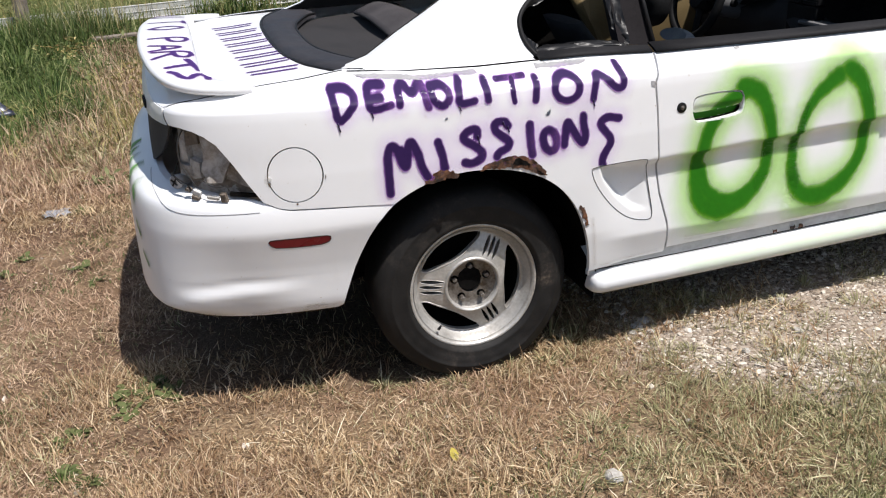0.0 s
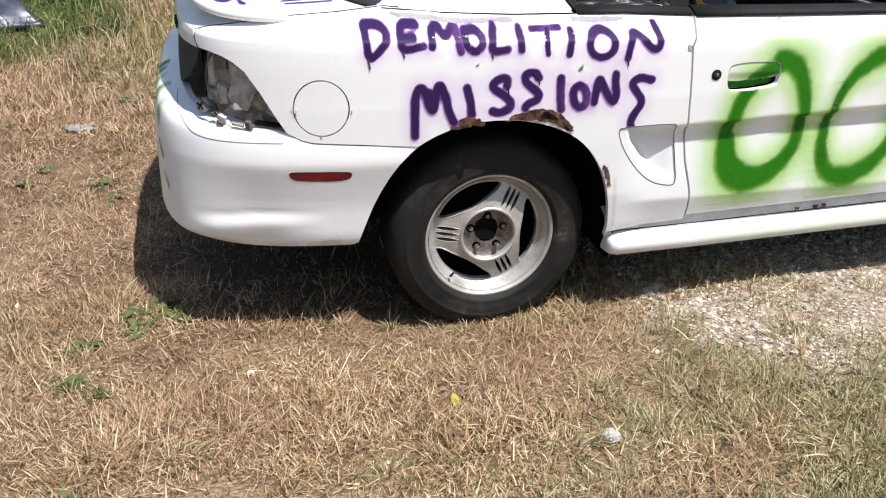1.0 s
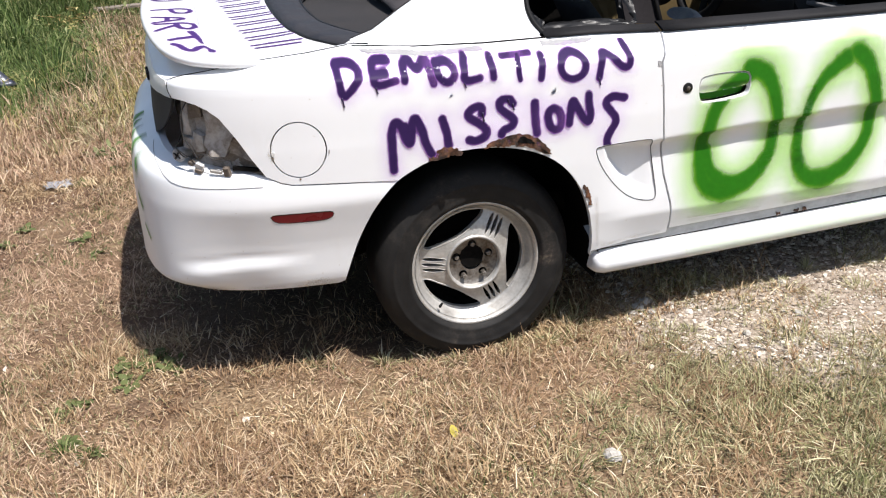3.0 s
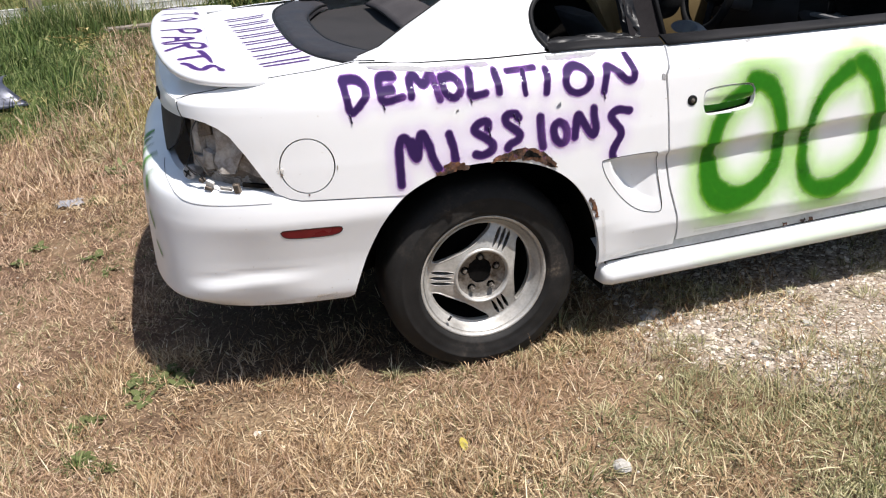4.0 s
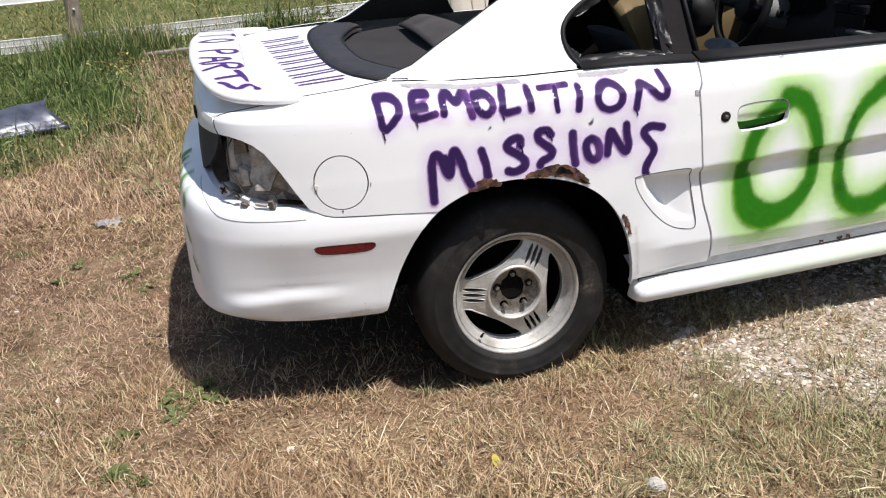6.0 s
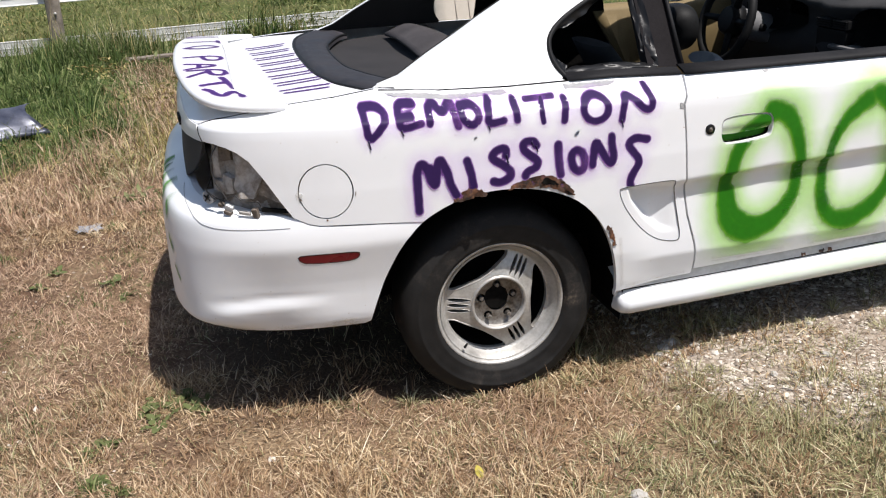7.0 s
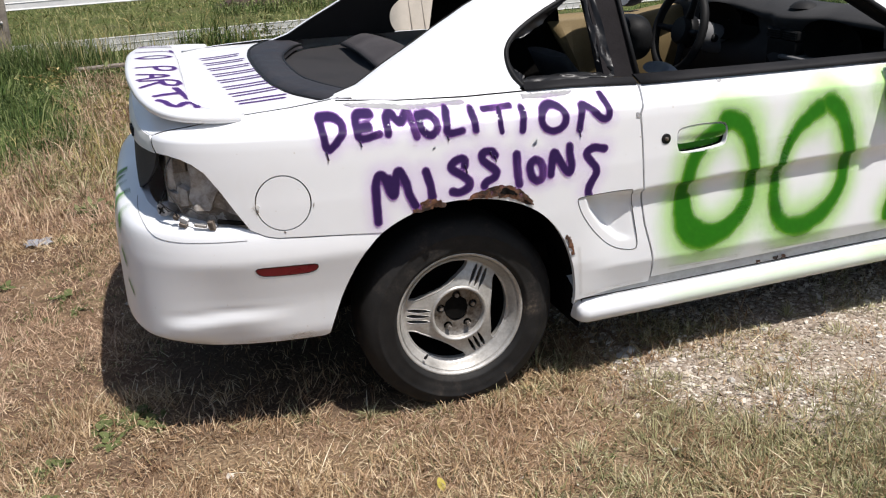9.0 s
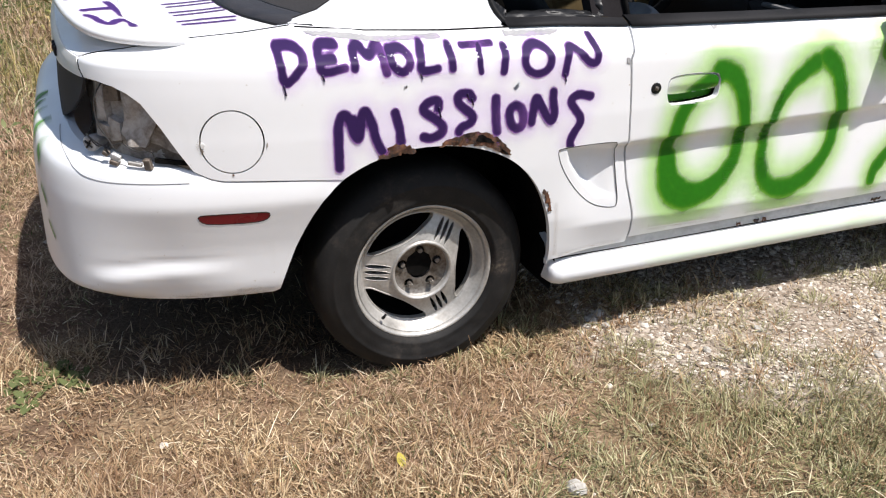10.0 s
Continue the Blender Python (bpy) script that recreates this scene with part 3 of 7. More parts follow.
def flap_point(u, v, out=0.0):
    return side_point(u, v, out - .003 - .008 * smooth(.812, .785, v))


handle = part("door_handle", panel("door_handle", HANDLE, [], bowl_point, PAINT, (.012, .008), 0), None, door, "flush white door handle with green paint")
FLAP = rounded([(.697, .812), (.709, .8355), (.847, .8365), (.8655, .822), (.866, .796), (.850, .788), (.718, .781), (.698, .785)], 2)
flap = part("handle_flap", panel("handle_flap", FLAP, [], flap_point, PAINT, (.012, .008), .010), None, door)
key_at = side_point(.656, .806)
lock = lathe([(.0001, -.004), (.007, -.004), (.010, -.002), (.0145, -.0035), (.016, -.001), (.016, .006)], 24)
bmesh.ops.translate(lock, verts=lock.verts, vec=Vector(key_at))
lock = part("door_lock", lock, BLACK, door, "round black keyhole")
plug = lathe([(.0001, -.0052), (.0055, -.0050), (.0070, -.0036), (.0072, .001)], 20)
bmesh.ops.translate(plug, verts=plug.verts, vec=Vector(key_at))
part("lock_barrel", plug, HUB, lock)


# front wings, bonnet and nose close the body
def wings():
    outline = [(1.799, .685), (1.794, .885), (1.774, .945), (2.2, .915), (2.7, .875), (3.1, .82), (3.3, .76), (3.3, .42), (2.96, .33)] + arc_points(2.573, .315, .388, .388, 2, 178, 30) + [(2.18, .33), (1.767, .385), (1.787, .442)]
    me = panel("front_wing", outline, [], side_point, PAINT, (.04, .02))
    part("front_wing", me, None, car)
    part("front_wing", mirrored(me), None, car)


wings()


def bonnet_point(x, y, out=0.0):
    x, y = np.asarray(x, float), np.asarray(y, float)
    e = np.minimum(y, 2 * CAR_MID - y)
    z = np.interp(x, [1.9, 2.3, 2.8, 3.2, 3.5], [.955, .945, .905, .84, .72]) + .022 * smooth(.05, .5, e)
    return np.stack([x + 0 * y, y + 0 * x, z + out], -1)


bonnet_half = [(1.93, .15), (2.2, .12), (2.7, .12), (3.1, .17), (3.3, .26), (3.42, .48), (3.46, .91)]
bonnet_line = bonnet_half + [(x, 2 * CAR_MID - y) for x, y in bonnet_half[-2::-1]]
bonnet = part("bonnet", panel("bonnet", bonnet_line, [], bonnet_point, PAINT, (.06, .06), .02, (0, 0, 1)), None, car)
nose_s = np.linspace(2.95, float(UPPER.s[-1]), 30)
nose_rows = []
for z, d in ((.22, .08), (.28, .05), (.40, .02), (.52, 0), (.60, .0), (.66, .01), (.72, .03), (.76, .06)):
    x, y = UPPER.at(nose_s, d)
    nose_rows.append([(a, b, z) for a, b in zip(x, y)] + [(a, 2 * CAR_MID - b, z) for a, b in zip(x[-2::-1], y[-2::-1])])
part("front_bumper", skin(nose_rows), PAINT, car)


# tail: bumper, lamp hollows, boot lid, wing
def bumper():
    front = [(-.432, .330), (-.414, .338), (-.402, .373), (-.387, .413), (-.369, .459), (-.346, .507), (-.322, .551), (-.296, .590), (-.263, .623), (-.240, .641)]
    top = [(-.410, .649), (-.535, .656), (-.567, .664), (-.603, .683), (-.633, .690), (-.72, .697), (-.80, .703), (-.9, .708), (-1.05, .709)]
    end = float(LOWER.s[0])
    outline = front + top + [(end, .710), (end, .330), (-1.0, .330)]
    me = panel("bumper_cover", outline, [], bumper_point, PAINT, (.02, .010), .02)
    near = part("bumper_cover", me, None, car, "white rear bumper cover streaked with green")
    part("bumper_cover", mirrored(me), None, car)
    return near


bumper_cover = bumper()
MARKER = rounded([(-.608, .576), (-.602, .559), (-.582, .550), (-.469, .547), (-.440, .553), (-.431, .563), (-.433, .574), (-.466, .576), (-.576, .578)], 1)
part("side_marker", panel("side_marker", MARKER, [], lambda u, v, o=0: bumper_point(u, v, o + .0002), LENS, (.01, .006), .010), None, bumper_cover, "narrow red side reflector")
part("marker_gasket", tube([tuple(bumper_point(u, v, -.0008)) for u, v in MARKER], .0017, 6, True), BLACK, bumper_cover)
part("bumper_groove", tube([tuple(bumper_point(u, v, .0008)) for u, v in chaikin(((-1.25, .705), (-1.10, .7005), (-.977, .693), (-.92, .677), (-.892, .667), (-.832, .660), (-.722, .660), (-.619, .661)), 3)], .0009, 6), PRIMER, bumper_cover)


def hollow_point(s, z, out=0.0):
    s, z = np.asarray(s, float), np.asarray(z, float)
    deep = .060 + .010 * np.sin(s * 31) * smooth(.7, .8, z) + .025 * smooth(-.88, -1.0, s) - .040 * smooth(-.70, -.60, s)
    x, y = UPPER.at(s, np.interp(z, *QT) * .4 + deep - out)
    return np.stack([x, y, z + 0 * s], -1)


hollow = panel("lamp_hollow", [(-.56, .64), (-.56, .93), (-1.36, .93), (-1.36, .64)], [], hollow_point, DIRTY, (.02, .02), 0)
lamp_hollow = part("lamp_hollow", hollow, None, car, "empty tail lamp opening with dusty grey metal")
part("lamp_hollow", mirrored(hollow), None, car)


def dark_point(s, z, out=0.0):
    s = np.asarray(s, float)
    x, y = UPPER.at(s, np.interp(z, *QT) + .030 - .024 * smooth(-1.02, -1.26, s) - out)
    return np.stack([x, y, z + 0 * x], -1)


blank = panel("lamp_backing", [(-.978, .900), (-.988, .868), (-1.012, .835), (-1.06, .800), (-1.12, .76), (-1.22, .72), (-1.38, .68), (-1.50, .78), (-1.52, .868), (-1.30, .878), (-1.14, .888), (-.98, .895)], [], dark_point, DASH, (.03, .02), .008)
part("lamp_backing", blank, None, lamp_hollow, "dark grey plastic")


def in_hollow(s, z, out):
    return Vector(hollow_point(s, z, out))


# bulb socket, connectors, loom and plates left in the hollow
def sockets():
    sock = lathe([(.001, -.022), (.004, -.022), (.006, -.027), (.016, -.028), (.020, -.024), (.021, -.012), (.018, -.004), (.018, .022)], 22)
    turn = Matrix.Translation(Vector(bumper_point(-.93, .705)) + Vector((.012, .0, .026))) @ Euler((0, 0, radians(-42))).to_matrix().to_4x4()
    bmesh.ops.transform(sock, matrix=turn, verts=sock.verts)
    holder = part("bulb_socket", sock, PRIMER, lamp_hollow, "round grey bulb socket")
    for k in (35, 125):
        bar = block((-.013, -.031, -.0018), (.013, -.026, .0018), .0006, 1)
        bmesh.ops.transform(bar, matrix=turn @ Matrix.Rotation(radians(k), 4, "Y"), verts=bar.verts)
        part("contact", bar, BLACK, holder)
    for s, z, size, turned, mat in ((-.800, .716, (.024, .013, .017), 24, SILL), (-.805, .703, (.022, .018, .012), 14, GRIME), (-.715, .704, (.018, .014, .028), -6, GRIME), (-.748, .703, (.036, .010, .010), 6, ALLOY), (-.83, .722, (.016, .014, .012), 30, GRIME)):
        b = block([-v / 2 for v in size], [v / 2 for v in size], .003)
        bmesh.ops.transform(b, matrix=Matrix.Translation(in_hollow(s, z, .050)) @ Euler((radians(12), radians(turned), radians(-30))).to_matrix().to_4x4(), verts=b.verts)
        part("connector", b, mat, lamp_hollow)
    for ring, out, mat in (([(-.725, .738), (-.684, .805), (-.702, .856), (-.752, .888), (-.786, .880), (-.780, .815), (-.792, .770), (-.770, .742)], .032, DIRTY), ([(-.802, .748), (-.800, .792), (-.832, .806), (-.846, .770), (-.836, .744)], .022, DIRTY), ([(-.800, .845), (-.800, .880), (-.838, .882), (-.838, .842)], .026, GRIME), ([(-.845, .79), (-.845, .90), (-.90, .90), (-.90, .79)], .020, DIRTY), ([(-.83, .755), (-.83, .785), (-.885, .785), (-.885, .755)], .030, DIRTY), ([(-.64, .73), (-.665, .80), (-.70, .835), (-.715, .745)], .016, DIRTY)):
        plate = panel("inner_flange", ring, [], lambda u, v, o=0, out=out: hollow_point(u, v, o + out + .006 * np.sin(u * 60) * np.sin(v * 50) + .008 * np.exp(-((np.asarray(u) + .76) / .012) ** 2)), mat, (.012, .012), .02)
        part("inner_flange", plate, None, lamp_hollow)
    looms = [[(-.835, .895, .03), (-.845, .86, .05), (-.84, .80, .055), (-.815, .765, .056), (-.80, .74, .056)],
             [(-.96, .77, .04), (-.93, .748, .05), (-.89, .756, .055), (-.85, .742, .052), (-.81, .735, .055)],
             [(-.805, .745, .055), (-.775, .756, .056), (-.75, .738, .058), (-.715, .736, .058), (-.70, .742, .056), (-.695, .725, .056)],
             [(-.93, .735, .045), (-.90, .765, .06), (-.86, .73, .05), (-.83, .745, .055), (-.82, .72, .05)]]
    for k, l in enumerate(looms):
        part("wire", tube(chaikin([tuple(in_hollow(*q)) for q in l], 3), (.0020, .0020, .0016, .0018)[k], 6), WIRE, lamp_hollow)


sockets()
part("dark_slot", panel("dark_slot", [(-.60, .697), (-.60, .705), (-.70, .716), (-.70, .704)], [], lambda u, v, o=0: side_point(u, v, o - .016), CAVITY, (.02, .01), .01), None, lamp_hollow)


def boot_lid():
    seam = [(-.909, .921), (-.918, .935), (-.905, .946), (-.873, .954), (-.788, .965), (-.70, .974), (-.611, .983), (-.464, .990), (-.336, .997)]
    edge = side_point(*np.array(seam).T, -.005)[:, :2]
    tail = np.linspace(-.93, TAIL_MID, 14)
    back = side_point(tail, np.full(14, .9405))[:, :2]
    right = [tuple(p) for p in back[::-1]] + [tuple(p) for p in edge[3:]] + [(x, y + .004) for x, y in REAR_WINDOW]
    ring = right + [(x, 2 * CAR_MID - y) for x, y in right[-2:0:-1]]
    me = panel("boot_lid", ring, [], deck_point, PAINT, (.03, .03), .012, (0, 0, 1))
    lid = part("boot_lid", me, None, car, "white boot lid with sprayed purple marks")
    s = [(-.914, .921), (-.890, .897), (-.973, .896), (-1.14, .885), (-1.30, .876), (TAIL_MID, .870), (TAIL_MID, .9385), (-.93, .9385)]
    skirt = panel("boot_lid_back", s, [], side_point, PAINT, (.03, .0125), .02)
    part("boot_lid_back", skirt, None, lid)
    part("boot_lid_back", mirrored(skirt), None, lid)
    low = [(-1.30, .870), (-1.30, .68), (TAIL_MID, .68), (TAIL_MID, .866)]
    mid = panel("tail_panel", low, [], lambda u, v, o=0: side_point(u, v, o - .012), PAINT, (.04, .02), .02)
    part("tail_panel", mid, None, car)
    part("tail_panel", mirrored(mid), None, car)
    for line in (seam[3:], [(-.885, .899), (-.905, .915), (-.916, .933), (-.905, .946), (-.873, .954), (-.788, .965)]):
        part("lid_seam", tube([tuple(side_point(u, v, -.0005)) for u, v in line], .0021, 6), CAVITY, lid)
    return lid


boot = boot_lid()
for k in range(3):
    b = block((-.004, -.012, -.012), (.004, .012, .012), .003)
    s, z = -1.18 - .035 * k, .905
    bmesh.ops.translate(b, verts=b.verts, vec=Vector(side_point(s, z, .002)))
    part("badge_mark", b, SEAL, boot, "small dark raised mark")


def wing_rows():
    """Sections of the boot wing from its near tip to its far tip: rear edge, front edge, top height, thickness."""
    half = [(-.583, .140, -.570, .168, .992, .022), (-.636, .130, -.596, .192, .996, .025), (-.701, .144, -.634, .220, 1.000, .026), (-.761, .181, -.676, .256, 1.005, .027), (-.812, .245, -.704, .312, 1.016, .030), (-.847, .362, -.708, .410, 1.029, .032), (-.870, .538, -.708, .60, 1.042, .033), (-.883, .72, -.708, .78, 1.050, .034), (-.885, .91, -.708, .91, 1.053, .034)]
    a = chaikin(half, 2)
    b = a[-2::-1].copy()
    b[:, 1], b[:, 3] = 2 * CAR_MID - b[:, 1], 2 * CAR_MID - b[:, 3]
    return np.vstack([a, b])


def wing():
    rows = []
    for rx, ry, fx, fy, top, th in wing_rows():
        r, f = np.array([rx, ry]), np.array([fx, fy])
        row = []
        for t, up in ((0, -.5), (.02, -.15), (.08, .02), (.2, .06), (.45, .05), (.7, .02), (.92, -.06), (1, -.4), (.92, -.8), (.6, -.95), (.2, -1.0), (.05, -.85)):
            p = r + (f - r) * t
            row.append((p[0], p[1], top + up * th))
        rows.append(row)
    bm = skin(rows, close_v=True, caps=True)
    w = part("boot_wing", bm, PAINT, car, "white boot wing with sprayed purple words")
    for side in (0, 1):
        foot = []
        for k in range(5):
            t = k / 4
            z = 1.014 - .055 * t
            ring = [(-.722 + .034 * math.cos(a) + .020 * t, .325 + .016 * math.sin(a) * (1 + t) + .02 * t, z) for a in np.linspace(0, 6.283, 14, endpoint=False)]
            foot.append([(x, y if side == 0 else 2 * CAR_MID - y, zz) for x, y, zz in ring])
        part("wing_foot", skin(foot, close_v=True, caps=True), PAINT, w)
    return w


boot_wing = wing()


# roof and pillars
def greenhouse():
    rear = [(-.318, .994), (-.237, 1.019), (-.144, 1.072), (-.051, 1.120), (.027, 1.162), (.126, 1.211), (.230, 1.253), (.332, 1.291), (.463, 1.322)]
    top = [(.649, 1.337), (.932, 1.341), (1.122, 1.333), (1.335, 1.292), (1.533, 1.212), (1.628, 1.145), (1.820, 1.006), (1.866, .963)]
    under = [(1.811, .953), (1.802, .965), (1.629, 1.079), (1.480, 1.187), (1.318, 1.258), (1.130, 1.294), (.941, 1.306), (.752, 1.301), (.616, 1.280)]
    window = [tuple(p) for p in chaikin([(.516, 1.246), (.362, 1.186), (.264, 1.137), (.222, 1.099), (.212, 1.064), (.220, 1.020), (.247, .985)], 3)]
    low = [(.240, .979), (.049, .981), (-.154, .988)]
    me = panel("roof_side", rear + top + under + window + low, [], sail_point, PAINT, (.03, .02), .03)
    side = part("roof_side", me, None, car, "white roof pillar above the quarter panel")
    part("window_rubber", tube([tuple(sail_point(x + .004, z - .003, .001)) for x, z in window], .0075, 8), BLACK, side, "black rubber round the quarter window")
    part("roof_side", mirrored(me), None, car)
    inner = panel("pillar_lining", rear + top + under + window + low, [], lambda x, z, o=0: sail_point(x, z, o - .045), SHELF, (.05, .04), 0)
    part("pillar_lining", inner, None, car)
    part("pillar_lining", mirrored(inner), None, car)
    rows = []
    for x in np.linspace(.30, 1.34, 14):
        z0 = np.interp(x, [.252, .36, .5, .7, 1.0, 1.2, 1.42], [1.251, 1.29, 1.322, 1.338, 1.342, 1.334, 1.29])
        y0 = float(sail_point(x, z0)[1])
        rows.append([(x, y0 + (CAR_MID - y0) * 2 * t, z0 + .045 * math.sin(math.pi * t) ** .8) for t in np.linspace(0, 1, 15)])
    roof = skin(rows)
    part("roof", roof, PAINT, car)
    part("headliner", skin([[(x, y, z - .03) for x, y, z in r] for r in rows]), CAVITY, car)
    return side


roof_side = greenhouse()


def strip(line, up, thick, fn):
    """A flat moulding along a line of (u, v) on the surface fn."""
    rows = []
    for u, v in line:
        a, b = Vector(fn(u, v, 0.0)), Vector(fn(u, v + up, 0.0))
        o = Vector((0, -thick, thick * .3))
        rows.append([a, a + o, (a + b) / 2 + o * 1.25, b + o, b])
    return skin(rows, caps=True)


part("belt_moulding", strip([(.246, .974), (.390, .972), (.601, .963)], .016, .008, lambda u, v, o=0: side_point(u, v, o)), SEAL, quarter, "black window moulding")
part("belt_moulding", strip([(.611, .961), (.919, .956), (1.240, .952), (1.529, .949), (1.751, .947)], .022, .010, lambda u, v, o=0: side_point(u, v, o)), SEAL, door, "black window moulding")
part("belt_moulding", mirrored(bpy.data.objects["belt_moulding.001"].data), None, door_left)
part("roof_seam", tube([tuple(side_point(u, v, .003)) for u, v in ((-.324, .995), (-.231, .990), (-.150, .985), (.053, .978), (.244, .976))], .0024, 6), CAVITY, quarter)
joint = [[tuple(side_point(x, np.interp(x, [-.336, -.150, .053, .244], [.996, .982, .976, .973]), -.001)), tuple(side_point(x, np.interp(x, [-.336, -.150, .053, .244], [.996, .982, .976, .973]), -.004) + (0, 0, .003)), tuple(sail_point(x, np.interp(x, [-.318, -.154, .049, .240], [.992, .985, .978, .976]), .001)), tuple(sail_point(x, np.interp(x, [-.318, -.154, .049, .240], [1.0, .996, .990, .988]), .0005))] for x in np.linspace(-.26, .238, 16)]
part("roof_joint", skin(joint), PAINT, quarter)

pillar_line = [(.523, .983), (.630, .974), (.626, 1.116), (.621, 1.286), (.564, 1.270), (.523, 1.247), (.525, 1.108)]
post_b = panel("door_pillar", pillar_line, [], lambda x, z, o=0: sail_point(x, z, o - .006), RUBBER, (.03, .03), .05)
part("door_pillar", post_b, None, car, "faded black door pillar")
part("door_pillar", mirrored(post_b), None, car)
part("pillar_seal", tube([tuple(sail_point(x, z, .004)) for x, z in ((.631, .980), (.628, 1.116), (.626, 1.204), (.625, 1.281))], .007, 8), BLACK, car)
part("pillar_seal", tube([tuple(sail_point(x, z, .003)) for x, z in ((1.793, .967), (1.621, 1.079), (1.474, 1.185), (1.318, 1.256), (1.130, 1.291), (.941, 1.303), (.752, 1.298), (.625, 1.278))], .010, 8), BLACK, car)
for flip in (0, 1):
    trim_line = [tuple(sail_point(x, z, -.044)) for x, z in ((1.85, .950), (1.63, 1.083), (1.48, 1.188), (1.32, 1.260), (1.130, 1.303), (.941, 1.315), (.752, 1.310))]
    part("pillar_trim", tube([(x, 2 * CAR_MID - y if flip else y, z) for x, y, z in trim_line], .034, 8), BLACK, car)
corner = panel("window_corner", [(1.573, .971), (1.793, .963), (1.622, 1.072)], [], lambda x, z, o=0: sail_point(x, z, o - .008), BLACK, (.027, .026), .012)
part("window_corner", corner, None, door, "black mirror mounting corner")
part("window_post", tube([tuple(sail_point(1.634, .962, -.006)), tuple(sail_point(1.630, 1.03, -.006)), tuple(sail_point(1.632, 1.075, -.006))], .011, 8), BLACK, door)


# crinkled film round the quarter window
def film():
    line = chaikin([(.258, .993), (.227, 1.020), (.219, 1.064), (.229, 1.099), (.268, 1.134), (.366, 1.181), (.500, 1.236), (.536, 1.250), (.540, 1.235), (.546, 1.105), (.552, 1.01), (.550, .985), (.520, .986), (.384, .994), (.258, .993)], 3)
    rng = np.random.RandomState(5)
    mid = line.mean(0)

    def crinkle(width, size):
        raw = rng.normal(0, 1, (len(line) + width - 1, 6, size))
        soft = sum(raw[k:k + len(line)] for k in range(width)) / width ** .5
        return soft

    wander, folds, rows = crinkle(7, 2), crinkle(3, 1), []
    for k, (x, z) in enumerate(line):
        to = mid - (x, z)
        to /= np.hypot(*to)
        row = []
        for j in range(6):
            t = j / 5
            w = .020 + .004 * math.sin(k * .23) + (.028 if x > .50 and z > 1.0 else .014 if z > 1.12 else 0)
            q = np.array([x, z]) - to * .006 + to * w * t + wander[k, j] * .0022 * (0 < t)
            row.append(tuple(sail_point(q[0], q[1], .004 - .02 * t + folds[k, j, 0] * .0030)))
        rows.append(row)
    bm = skin(rows)
    part("window_film", bm, TAPE, car, "crinkled black plastic film taped round the window")


film()


# rear window surround and parcel shelf
def surround():
    half = [(-.318, .198), (-.340, .220), (-.375, .283), (-.414, .372), (-.439, .505), (-.450, .65), (-.455, .91)]
    outer = chaikin(half + [(x, 2 * CAR_MID - y) for x, y in half[-2::-1]], 2)
    rows = []
    for x, y in outer:
        z = float(deck_point(np.array([x - .006]), np.array([y]))[0, 2])
        e = min(y, 2 * CAR_MID - y)
        grow = float(smooth(.22, .40, e))
        row = []
        for t, up in ((0, -.012), (.004, .001), (.022, .011), (.036, .013), (.052, .008), (.072, .010), (.095, .003), (.108, -.006), (.112, -.022)):
            inx = x + t * 1.15
            iny = y + (CAR_MID - y) * t * (1.7 + .9 * grow)
            row.append((inx, iny, z + up))
        rows.append(row)
    ring = part("window_surround", skin(rows, caps=True), FADED, car, "bare black rear window surround")
    part("seal_lip", tube([r[1] for r in rows], .006, 6), BLACK, ring)
    part("seal_lip", tube([r[7] for r in rows], .005, 6), BLACK, ring)


surround()


def shelf_point(x, y, out=0.0):
    x, y = np.asarray(x, float), np.asarray(y, float)
    e = np.minimum(y, 2 * CAR_MID - y)
    z = .958 - .004 * smooth(-.2, .2, x) + .010 * np.sin(x * 9 + y * 5) * .4 + .006 * np.exp(-((e - .5) ** 2 + (x + .05) ** 2) / .02)
    return np.stack([x + 0 * y, y + 0 * x, z + out], -1)


shelf = [(-.30, .34), (-.345, .60), (-.352, .91), (-.345, 1.22), (-.30, 1.48), (.16, 1.56), (.16, .26), (-.14, .25)]
parcel = part("parcel_shelf", panel("parcel_shelf", shelf, [], shelf_point, SHELF, (.03, .03), .02, (0, 0, 1)), None, car, "faded dark parcel shelf where the window is missing")
flap_rows = []
for x in np.linspace(-.05, .13, 9):
    flap_rows.append([(x, y, .975 + .044 * math.exp(-((x - .05) / .09) ** 2) + .008 * math.sin(y * 7)) for y in np.linspace(.74, 1.40, 16)])
lid_bm = skin(flap_rows)
bmesh.ops.solidify(lid_bm, geom=lid_bm.faces[:], thickness=.012)
part("shelf_cover", lid_bm, COVER, parcel, "loose grey shelf cover")


